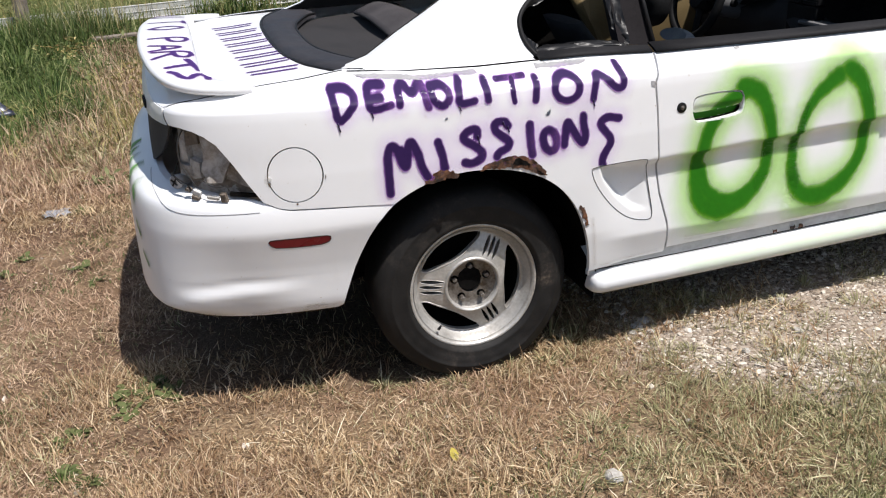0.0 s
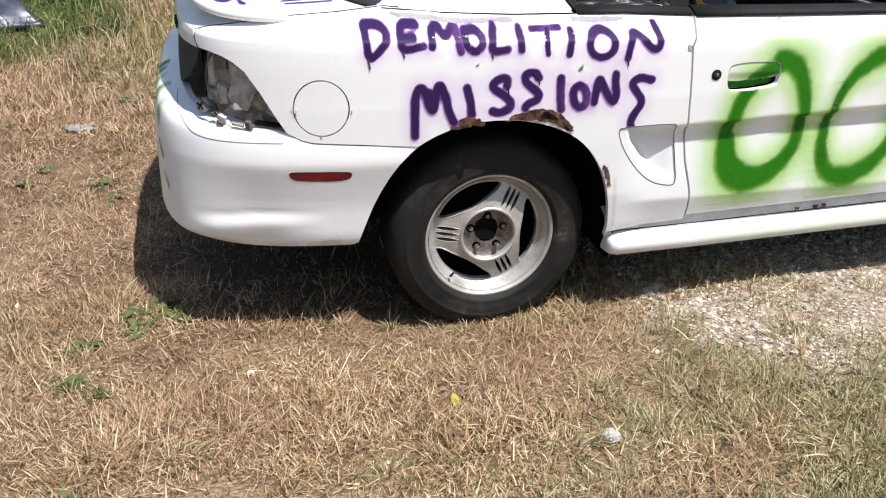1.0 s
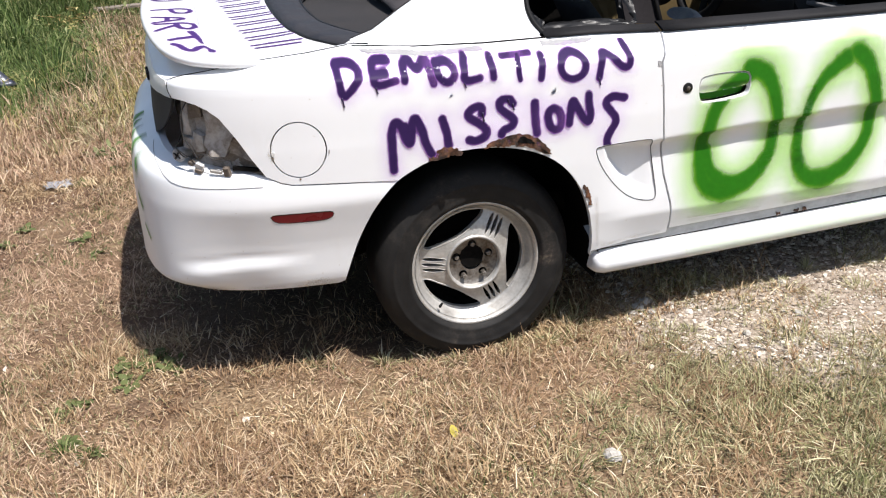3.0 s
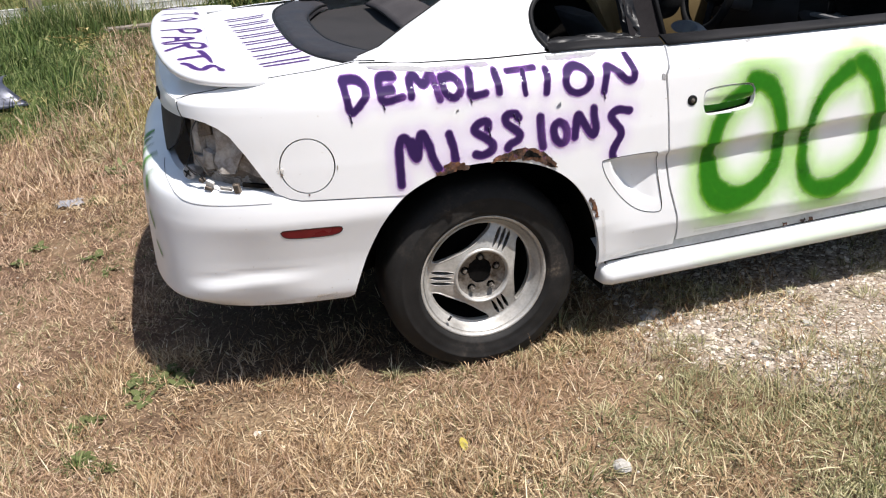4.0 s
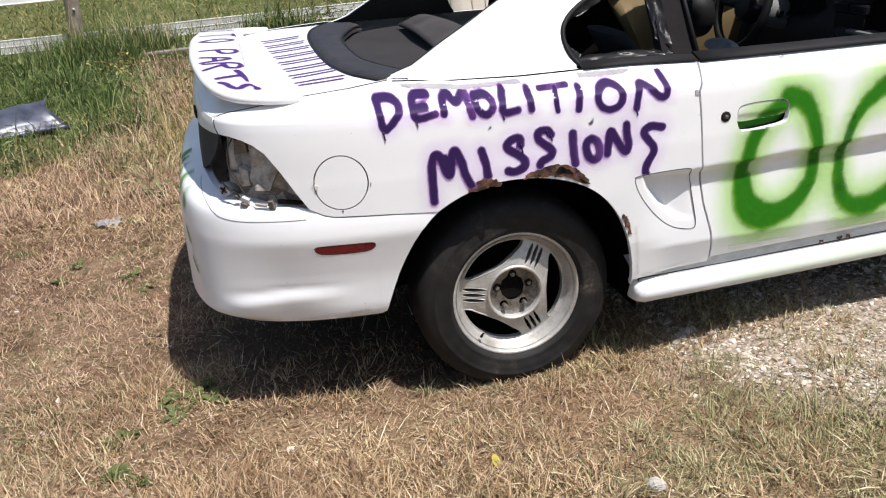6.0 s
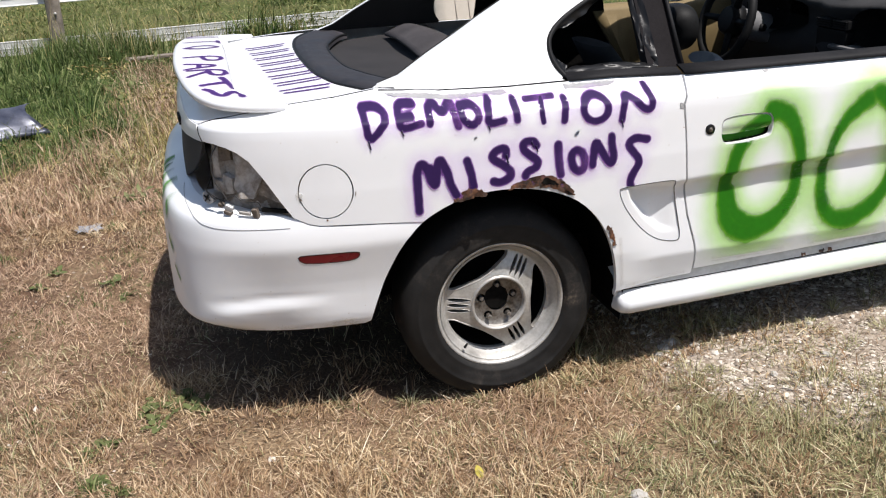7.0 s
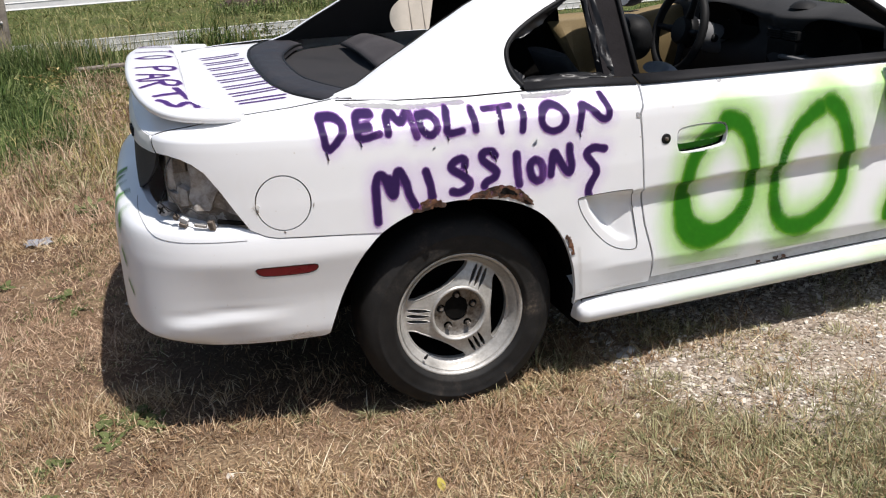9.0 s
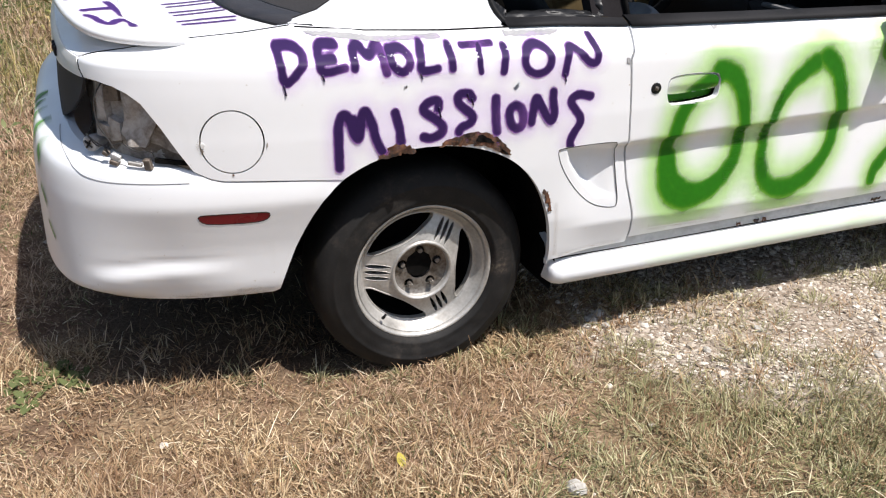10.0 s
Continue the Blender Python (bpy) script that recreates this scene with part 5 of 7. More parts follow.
purple("painted_letter", [[(-.021, .958), (-.034, .929), (-.036, .898), (.010, .905)]], .06, fat=1.02)
purple("painted_letter", [[(.052, .952), (.048, .935), (.050, .902)]], .08, fat=1.02)
purple("painted_letter", [[(.086, .949), (.172, .950)]], .05, fat=.62)
purple("painted_letter", [[(.134, .947), (.124, .921), (.128, .887)]], .20, fat=.72)
purple("painted_letter", [[(.202, .941), (.196, .916), (.191, .885)]], .10, fat=1.02)
purple("painted_letter", [loop(.290, .908, .039, .036)], fat=1.02)
purple("painted_letter", [[(.368, .867), (.376, .907), (.388, .937), (.415, .921), (.444, .887), (.469, .891), (.467, .927), (.464, .951)]], fat=1.02)
purple("painted_letter", [[(-.251, .673), (-.253, .732), (-.249, .804), (-.227, .812), (-.212, .751), (-.199, .740), (-.191, .805), (-.180, .817), (-.165, .778), (-.153, .727), (-.140, .706)], [(-.214, .794), (-.202, .754)]], fat=1.2)
purple("painted_letter", [[(-.105, .803), (-.095, .766), (-.091, .727)]], fat=1.2)
purple("painted_letter", [[(.011, .805), (.011, .826), (-.019, .824), (-.036, .802), (-.005, .782), (.021, .763), (.024, .740), (-.010, .727), (-.029, .735)]], fat=1.2)
purple("painted_letter", [[(.102, .824), (.094, .838), (.066, .838), (.061, .815), (.091, .791), (.109, .776), (.097, .756), (.070, .750), (.066, .739)]], fat=1.2)
purple("painted_letter", [[(.169, .818), (.169, .776), (.174, .730)]], fat=1.2)
purple("painted_letter", [loop(.229, .764, .021, .032, -.004)], fat=1.2)
purple("painted_letter", [[(.273, .746), (.279, .788), (.286, .818), (.306, .776), (.332, .738), (.342, .763), (.335, .798), (.336, .823)]], fat=1.2)
purple("painted_letter", [[(.448, .802), (.410, .811), (.385, .795), (.404, .769), (.428, .738), (.402, .702), (.392, .680), (.396, .666)]], fat=1.2)
PURPLE_DRIP = worn("purple_paint_drip", (.013, .005, .04), (.025, .01, .06), (.3, .45))
for u, v, fall in ((-.378, .888, .024), (.368, .868, .022), (.012, .808, .026), (.102, .823, .018), (-.284, .908, .016), (-.036, .896, .014), (.089, .837, .014)):
    part("paint_drip", tube([tuple(side_point(u + .001 * k, v - fall * k / 4, .0022)) for k in range(5)], [.0030, .0024, .0020, .0020, .0026], 6), PURPLE_DRIP, quarter)


# each stroke: place along the door, height, and how heavy the can lay it on
ZERO_A = [(.868, .846, 1.15), (.922, .829, 1.25), (.950, .776, .95), (.972, .699, .78), (.980, .614, .80), (.970, .559, .90), (.932, .508, 1.05), (.870, .466, 1.25), (.800, .450, 1.38), (.741, .484, 1.2), (.722, .548, .95), (.725, .621, .85), (.745, .720, .92), (.781, .778, 1.0), (.826, .812, .95), (.880, .832, 1.0)]
ZERO_B = [(1.247, .857, 1.25), (1.293, .819, 1.05), (1.320, .751, .92), (1.340, .665, .85), (1.336, .586, .82), (1.305, .523, .92), (1.258, .480, 1.1), (1.199, .449, 1.3), (1.131, .448, 1.25), (1.088, .486, 1.0), (1.070, .545, .85), (1.072, .620, .62), (1.080, .704, .56), (1.109, .766, .68), (1.152, .807, .92), (1.207, .842, 1.2)]
SEVEN = [[(1.490, .860, 1.25), (1.699, .860, 1.3), (1.881, .859, 1.3)], [(1.526, .432, .62), (1.533, .471, .85), (1.574, .519, .85), (1.635, .578, .8), (1.700, .640, .8), (1.790, .725, .85), (1.865, .820, 1.0)]]


def off_door(p):
    """Past the door's edges, where no paint lands on it."""
    return inside(p, HANDLE) | (p[:, 1] > .944) | (p[:, 1] < .376) | (p[:, 0] > 1.775) | (p[:, 0] < np.interp(p[:, 1], [.381, .443, .539, .615, .714, .813, .889, .93], [.643, .636, .611, .600, .591, .587, .582, .60]))


def green(name, lines, parent=door, fn=side_point, step=.0055, skip=off_door, **k):
    return strokes(name, [chaikin(l, 3) for l in lines], fn, GREEN, parent, .024, .145, step, lift_by=.0030, skip=skip, fat=1.07, **k)


PASS_A = [(.742, .600, .7), (.752, .525, .95), (.810, .480, 1.05), (.880, .486, .8), (.930, .520, .7)]
green("painted_number_zero", [ZERO_A, PASS_A], step=.0030)
green("painted_number_zero_on_flap", [ZERO_A], flap, flap_point, skip=lambda p: ~inside(p, FLAP), step=.002)
green("painted_number_zero_in_bowl", [ZERO_A, [(.715, .770, .7), (.78, .776, .9), (.86, .786, 1.0)]], handle, bowl_point, skip=lambda p: ~inside(p, HANDLE), step=.002)
green("painted_number_zero", [ZERO_B])
green("painted_number_seven", SEVEN)

for s, z0, z1, k in ((-1.63, .682, .692, 1.7), (-1.55, .680, .690, .8), (-1.46, .672, .682, 1.2), (-1.33, .664, .684, 2.1), (-1.17, .652, .668, 1.9), (-1.10, .555, .585, 1.0), (-1.06, .47, .50, .7)):
    strokes("green_streak", [[(s + .016, z0), (s - .016, z1)]], bumper_point, GREEN_THIN, bumper_cover, .0095, .024, .005, .0, lift_by=.0025, skip=lambda p: p[:, 1] > .702, fat=k)


def skirt_point(u, v, out=0.0):
    u, v = np.asarray(u, float), np.asarray(v, float)
    y = np.interp(v - .030 * smooth(.2, 1.9, u), [.228, .236, .250, .270, .290, .300, .304], [.034, .012, .0, -.004, .006, .024, .05])
    return np.stack([u, y - out, v], -1)


def off_skirt(p):
    h = p[:, 1] - .030 * smooth(.2, 1.9, p[:, 0])
    return (h > .3035) | (h < .234)


strokes("green_overspray", [[(.76, .44), (.96, .445)], [(1.08, .445), (1.34, .45)], [(1.50, .44), (1.70, .47)]], skirt_point, GREEN, bpy.data.objects["side_skirt"], .024, .085, .009, lift_by=.0014, skip=off_skirt, fat=2.1)


# dried dirt along the foot of the bumper, the arch and the fuel flap
for line, wear, k in (([(-.445, .333), (-.50, .336), (-.56, .333)], .16, 1.0), ([(-.47, .352), (-.52, .349)], .24, .8), ([(-.60, .340), (-.70, .337)], .26, .8), ([(-.75, .335), (-.92, .338)], .28, .7)):
    strokes("road_dirt", [line], bumper_point, ROAD_DIRT, bumper_cover, .0006, .022, .005, wear * .8, lift_by=.0016, fat=k)
for line, wear, k in (([(-.582, .735), (-.588, .752)], .12, .6), ([(-.590, .748), (-.584, .765)], .20, .5), ([(.400, .33), (.50, .336), (.60, .340)], .20, .8), ([(.378, .34), (.371, .42), (.364, .50)], .14, .6)):
    strokes("road_dirt", [line], side_point, ROAD_DIRT, quarter, .0006, .022, .005, wear * .8, lift_by=.0016, fat=k)
for line, wear in (([(.70, .368), (.95, .372)], .26), ([(1.05, .374), (1.30, .380)], .22)):
    strokes("road_dirt", [line], side_point, ROAD_DIRT, door, .0006, .022, .005, wear * .8, lift_by=.0016, fat=.7)


wing_tree = BVHTree.FromPolygons([v.co[:] for v in boot_wing.data.vertices], [tuple(p.vertices) for p in boot_wing.data.polygons])


def on_wing(u, v, out=0.0):
    """Letters on the boot wing: u runs from the far tip to the near one, v up the letter."""
    spots = []
    for a, b in zip(np.ravel(u), np.ravel(v)):
        hit = wing_tree.ray_cast(Vector((b, 2 * CAR_MID - a, 2.0)), Vector((0, 0, -1)))[0]
        spots.append((b, 2 * CAR_MID - a, (hit.z if hit else 1.0) + out))
    return np.array(spots)


def off_wing(p):
    return np.array([wing_tree.ray_cast(Vector((b, 2 * CAR_MID - a, 2.0)), Vector((0, 0, -1)))[0] is None for a, b in p])


def word(name, strokes_of, u0, wide, x0, tall, fn, parent, skip=None, fat=1.0):
    """One letter in a box: strokes_of in a unit square."""
    return strokes(name, [chaikin([(u0 + wide * a, x0 + tall * b) for a, b in l], 2) if len(l) > 2 else np.array([(u0 + wide * a, x0 + tall * b) for a, b in l]) for l in strokes_of], fn, PURPLE_THIN, parent, .0075, .026, .006, lift_by=.0018, up=(0, 0, 1), skip=skip, fat=fat)


GLYPH = {
    "a": [[(0, 0), (.5, 1), (1, 0)], [(.2, .35), (.8, .35)]],
    "u": [[(0, 1), (0, .25), (.5, 0), (1, .25), (1, 1)]],
    "t": [[(0, 1), (1, 1)], [(.5, 1), (.5, 0)]],
    "o": [[(.5, 0), (0, .3), (0, .7), (.5, 1), (1, .7), (1, .3), (.5, 0)]],
    "p": [[(0, 0), (0, 1), (.9, .95), (.9, .55), (0, .45)]],
    "r": [[(0, 0), (0, 1), (.9, .95), (.9, .6), (0, .5)], [(.3, .5), (1, 0)]],
}
for ch, at in zip("autopar", (.27, .44, .69, .87, 1.11, 1.225, 1.325)):
    near = float(smooth(1.2, 1.62, at))
    word("painted_letter", GLYPH[ch], at - .04, .080, -.842 + .040 * near, .118 - .020 * near, on_wing, boot_wing, off_wing, 1.0 + .35 * near)
# the last two letters lean and run down towards the wing's tip
word("painted_letter", [[(1.474, -.797), (1.445, -.724)], [(1.391, -.739), (1.499, -.709)]], 0, 1, 0, 1, on_wing, boot_wing, off_wing, 1.3)
word("painted_letter", [[(1.518, -.790), (1.530, -.776), (1.572, -.760), (1.582, -.740), (1.550, -.724), (1.535, -.708), (1.552, -.691), (1.586, -.690)]], 0, 1, 0, 1, on_wing, boot_wing, off_wing, 1.3)


def on_lid(u, v, out=0.0):
    return deck_point(np.asarray(v, float), 2 * CAR_MID - np.asarray(u, float), out)


for k in range(8):
    u = .47 + .137 * k
    word("painted_bar", [[(0, 0), (.12, 1)], [(.55, .05), (.62, .95)]], u, .085, -.614 + .045 * k / 7, .140, on_lid, boot)


# ---- ground ----
def ground_z(x, y):
    x, y = np.asarray(x, float), np.asarray(y, float)
    fade = np.exp(-((x / 9) ** 2 + (y / 14) ** 2))
    return fade * (.010 * np.sin(2.1 * x + .7) * np.cos(1.7 * y) + .006 * np.sin(5.3 * x - 2.2 * y) + .004 * np.sin(11 * y + 7 * x)) - .006 + .064 * smooth(.25, 1.0, x) * (1 - smooth(1.95, 2.4, x)) * (1 - smooth(1.6, 3.0, y)) * smooth(-4, -1.5, y) + .012 * smooth(-.05, -.5, y) * smooth(-3, -1.5, y) + .024 * smooth(-.34, -.60, x) * smooth(1.3, .6, y) * smooth(-1.2, -.2, y) * smooth(-2.2, -1.5, x)


def gravel_at(x, y):
    """How much gravel lies at a spot, 0 to 1."""
    wob = .16 * np.sin(3.1 * x + 1.3 * y) * np.cos(2.3 * y - 1.1 * x) + .12 * np.sin(9 * x + 4 * y)
    a = smooth(-.10, .12, y + x - .31 + wob * .25)
    b = smooth(.42, .66, x + wob * .5)
    return a * b * (1 - smooth(2.2, 3.0, y))


def axis_steps(near, far, fine):
    a = np.arange(-near, near + fine / 2, fine)
    out = near + np.cumsum(fine * 1.28 ** np.arange(1, 40))
    out = out[out < far]
    return np.r_[-out[::-1], a, out]


gx, gy = axis_steps(5, 900, .12), axis_steps(5, 900, .12)
gxx, gyy = np.meshgrid(gx, gy, indexing="ij")
gv = np.stack([gxx, gyy, ground_z(gxx, gyy)], -1).reshape(-1, 3)
idx = np.arange(len(gv)).reshape(gxx.shape)
gf = np.stack([idx[:-1, :-1], idx[1:, :-1], idx[1:, 1:], idx[:-1, 1:]], -1).reshape(-1, 4)
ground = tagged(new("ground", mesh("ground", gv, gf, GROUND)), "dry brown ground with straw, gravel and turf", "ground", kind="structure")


def fast_mesh(name, verts, tris, material):
    me = bpy.data.meshes.new(name)
    me.vertices.add(len(verts))
    me.vertices.foreach_set("co", np.asarray(verts, np.float32).ravel())
    me.loops.add(len(tris) * 3)
    me.loops.foreach_set("vertex_index", np.asarray(tris, np.int32).ravel())
    me.polygons.add(len(tris))
    me.polygons.foreach_set("loop_start", np.arange(0, len(tris) * 3, 3, dtype=np.int32))
    me.polygons.foreach_set("use_smooth", np.ones(len(tris), bool))
    me.materials.append(material)
    me.update()
    me.validate()
    return me


def blades(name, pts, length, width, lean, material, label, seed, category="grass", bend=.6, tall=None, comb=None):
    """Blades of grass at pts: length, width and lean are ranges; lean is the angle from upright in degrees."""
    rng = np.random.RandomState(seed)
    n = len(pts)
    l = rng.uniform(*length, n) * rng.uniform(.7, 1.15, n)
    if tall is not None:
        l = l * tall(pts[:, 0], pts[:, 1])
    w = rng.uniform(*width, n)
    az = rng.uniform(0, 2 * np.pi, n)
    if comb is not None:
        az = 9 * clumpy(pts[:, 0], pts[:, 1], comb, seed) + rng.normal(0, 1.5, n)
    a0 = np.radians(rng.uniform(*lean, n))
    a1 = np.minimum(a0 + rng.uniform(.1, 1, n) * bend, 1.62)
    way = np.stack([np.cos(az), np.sin(az), 0 * az], 1)
    side = np.stack([-np.sin(az), np.cos(az), rng.uniform(-.4, .4, n)], 1)
    base = np.stack([pts[:, 0], pts[:, 1], ground_z(pts[:, 0], pts[:, 1]) + rng.uniform(-.004, .010, n)], 1)
    up = np.array([0, 0, 1.0])
    m = base + (way * np.sin(a0)[:, None] + up * np.cos(a0)[:, None]) * (l * .5)[:, None]
    t = m + (way * np.sin(a1)[:, None] + up * np.cos(a1)[:, None]) * (l * .5)[:, None]
    s = side * (w / 2)[:, None]
    v = np.stack([base - s, base + s, m - s * .8, m + s * .8, t], 1).reshape(-1, 3)
    k = np.arange(n)[:, None] * 5
    tri = np.concatenate([k + [0, 1, 3], k + [0, 3, 2], k + [2, 3, 4]], 1).reshape(-1, 3)
    return tagged(new(name, fast_mesh(name, v, tri, material)), label, category, kind="stuff")


rng = np.random.RandomState(11)


def clumpy(x, y, f, seed):
    r = np.random.RandomState(seed)
    v = 0
    for k in range(5):
        a, p, q = r.uniform(0, 6.283), r.uniform(0, 6.283), f * (1.7 ** k)
        v = v + np.sin(q * (x * math.cos(a) + y * math.sin(a)) + p + 1.5 * np.sin(q * .6 * (y * math.cos(a) - x * math.sin(a)))) / (1.3 ** k)
    return .5 + .5 * np.tanh(v * .8)


def scatter(n, x0, x1, y0, y1, keep, seed):
    r = np.random.RandomState(seed)
    p = np.stack([r.uniform(x0, x1, n), r.uniform(y0, y1, n)], 1)
    return p[r.uniform(0, 1, n) < keep(p[:, 0], p[:, 1])]


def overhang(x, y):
    """How far grass is thinned under the rear overhang, to darken the shade there."""
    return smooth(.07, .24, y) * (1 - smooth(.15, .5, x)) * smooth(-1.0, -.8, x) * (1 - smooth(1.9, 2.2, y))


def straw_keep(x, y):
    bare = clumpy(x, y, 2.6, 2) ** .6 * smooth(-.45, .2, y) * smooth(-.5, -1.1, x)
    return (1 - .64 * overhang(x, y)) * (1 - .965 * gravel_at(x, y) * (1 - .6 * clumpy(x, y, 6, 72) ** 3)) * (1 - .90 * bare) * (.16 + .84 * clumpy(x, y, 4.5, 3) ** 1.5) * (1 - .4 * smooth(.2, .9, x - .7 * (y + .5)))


def olive_keep(x, y):
    where = .07 + .75 * smooth(-.2, .6, x - .7 * (y + .5)) + .35 * smooth(-.55, -1.0, y) + .25 * smooth(-1.0, -1.6, x) * clumpy(x, y, 2.2, 77)
    return (1 - .85 * overhang(x, y)) * (1 - .98 * gravel_at(x, y) * (1 - .6 * clumpy(x, y, 5.5, 73) ** 6)) * where * (.10 + .90 * clumpy(x, y, 5.5, 4) ** 1.3)


def seen_side(x, y):
    """Thin out what lies hidden under the car, and deepen the shade around it."""
    return 1 - .85 * smooth(-.55, -.35, x) * smooth(.18, .38, y) * (1 - smooth(1.9, 2.1, y))


def lumpy(x, y):
    """Mown grass stands in lumps a hand wide."""
    return .55 + .95 * clumpy(x, y, 8, 61) ** 1.5


def russet_keep(x, y):
    """Reddish thatch: beside the wheel, in front of the bumper and over the bare soil behind the tail."""
    spots = sum(np.exp(-(((x - cx) / w) ** 2 + ((y - cy) / h) ** 2)) for cx, cy, w, h in ((.25, -.10, .28, .16), (-.30, .05, .35, .10), (-1.50, 1.1, .65, 1.25), (-.15, -.35, .25, .12), (-1.35, -.15, .40, .35), (-.75, -.35, .30, .16)))
    return np.clip(spots, 0, 1) * (.15 + .85 * clumpy(x, y, 6, 62)) * (1 - gravel_at(x, y)) * (1 - .6 * overhang(x, y))


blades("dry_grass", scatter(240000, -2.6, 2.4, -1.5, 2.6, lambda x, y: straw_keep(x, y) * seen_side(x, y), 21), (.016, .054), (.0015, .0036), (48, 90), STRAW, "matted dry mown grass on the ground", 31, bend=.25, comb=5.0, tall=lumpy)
blades("dry_grass", scatter(190000, -2.0, 2.0, -1.3, .5, lambda x, y: straw_keep(x, y) * (.2 + .8 * clumpy(x, y, 8, 61)), 121), (.020, .066), (.0017, .0041), (30, 88), STRAW, "thick matted dry grass in front of the car", 131, bend=.28, comb=7.0, tall=lumpy)
blades("dry_grass", scatter(60000, -2.6, 2.4, -1.5, 2.6, lambda x, y: straw_keep(x, y) * seen_side(x, y) * clumpy(x, y, 9, 71) ** 2, 22), (.030, .085), (.0014, .0036), (5, 60), STRAW, "upright dry grass stubble", 32)
blades("reddish_grass", scatter(230000, -2.4, 1.2, -1.2, 2.6, russet_keep, 63), (.018, .066), (.0012, .0030), (40, 89), RUSSET, "reddish brown dead grass", 64, bend=.28, comb=7.0, tall=lumpy)
blades("bleached_straw", scatter(11000, -2.4, 2.2, -1.4, 1.6, lambda x, y: straw_keep(x, y) * (.15 + .85 * clumpy(x, y, 5, 65) ** 2) * (1 - .7 * smooth(-.7, -1.2, x) * smooth(-.3, .1, y)), 66), (.040, .105), (.0017, .0036), (52, 88), BLEACHED, "long bleached straws lying on the grass", 67, bend=.22)
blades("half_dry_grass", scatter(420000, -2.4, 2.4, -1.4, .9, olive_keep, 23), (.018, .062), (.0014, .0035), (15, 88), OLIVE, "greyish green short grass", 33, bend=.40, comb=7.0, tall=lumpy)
blades("dry_grass", scatter(90000, -7, 6, -7, 4, lambda x, y: (1 - .95 * gravel_at(x, y)) * (1 - smooth(-3.0, -2.2, x) * smooth(2.8, 2.0, x) * smooth(-1.9, -1.2, y) * smooth(3.0, 2.2, y)), 20), (.03, .085), (.002, .005), (45, 90), STRAW, "dry grass further from the car", 30)
shade = scatter(1600, -1.0, 2.2, -.1, 1.2, lambda x, y: (1 - gravel_at(x, y)) * clumpy(x, y, 6, 9), 24)
blades("dry_grass", shade, (.03, .085), (.0015, .003), (5, 55), STRAW, "tufts of grass beside the car", 34)
blades("green_grass", scatter(70000, -2.6, 1.2, -1.4, 2.6, lambda x, y: (1 - gravel_at(x, y)) * (1 - overhang(x, y)) * clumpy(x, y, 5.5, 81) ** 3.2 * clumpy(x, y, 1.6, 82), 83), (.014, .050), (.0016, .0036), (25, 85), LUSH, "sparse green grass among the straw", 84)


def bunches(name, centres, count, length, width, splay, material, label, seed, flat=1.25):
    """Bunch grass: blades that spring from one root and arch outwards on all sides."""
    r = np.random.RandomState(seed)
    c = np.repeat(np.array(centres, float), count, 0)
    n = len(c)
    az, out = r.uniform(0, 6.283, n), np.sqrt(r.uniform(0, 1, n))
    way = np.stack([np.cos(az), np.sin(az), 0 * az], 1)
    root = np.concatenate([c[:, :2], ground_z(c[:, 0], c[:, 1])[:, None]], 1) + way * (out * splay * c[:, 2])[:, None]
    l, w = r.uniform(*length, n) * c[:, 2], r.uniform(*width, n)
    drift = np.repeat(r.normal(0, .35, (len(centres), 2)), count, 0)
    a0 = np.abs(out * flat + r.normal(0, .28, n))
    way = way + np.concatenate([drift, np.zeros((n, 1))], 1)
    a1 = np.minimum(a0 + r.uniform(.3, 1.1, n), 1.75)
    side = np.stack([-np.sin(az), np.cos(az), r.uniform(-.3, .3, n)], 1) * (w / 2)[:, None]
    up = np.array([0, 0, 1.0])
    m = root + (way * np.sin(a0)[:, None] + up * np.cos(a0)[:, None]) * (l * .5)[:, None]
    t = m + (way * np.sin(a1)[:, None] + up * np.cos(a1)[:, None]) * (l * .5)[:, None]
    v = np.stack([root - side, root + side, m - side * .85, m + side * .85, t], 1).reshape(-1, 3)
    k = np.arange(n)[:, None] * 5
    tri = np.concatenate([k + [0, 1, 3], k + [0, 3, 2], k + [2, 3, 4]], 1).reshape(-1, 3)
    return tagged(new(name, fast_mesh(name, v, tri, material)), label, "grass", kind="stuff")


bunches("bunch_grass", [(.19, -.377, .8), (.421, -.40, 1.0), (.694, -.468, 1.15), (.797, -.667, 1.1), (.46, -.50, 1.0), (.95, -.72, 1.1), (.60, -.62, .9), (1.12, -.66, 1.0), (.30, -.58, .8), (.52, -.70, .9), (.05, -.60, .7), (.84, -.52, .8), (1.28, -.80, 1.1), (.70, -.82, 1.0), (-.45, -.60, .7), (-.95, -.45, .6)], 95, (.03, .095), (.0016, .0036), .085, OLIVE, "bunches of greyish green grass", 210)
bunches("bunch_grass", [(.593, -.092, 1.0), (.545, -.15, .8), (.65, -.13, .7), (1.10, .02, .7), (1.30, -.10, .8), (1.42, .12, .9), (.93, .10, .6), (1.62, -.02, .8), (1.5, -.35, .7), (1.8, .2, .8)], 90, (.03, .075), (.0014, .0030), .075, OLIVE, "dull dead bunches of grass in the gravel", 211)
bunches("bunch_grass", [(.30, .19, .8), (.345, .10, .9), (.40, .16, .7), (.22, .03, .7), (.10, .03, .6), (-.08, .04, .6), (-.30, .12, .6), (-.52, .16, .6), (.70, .16, .6), (.86, .14, .55), (1.25, .12, .6)], 60, (.05, .12), (.0014, .0032), .04, OLIVE, "tufts of grass by the wheel", 212)
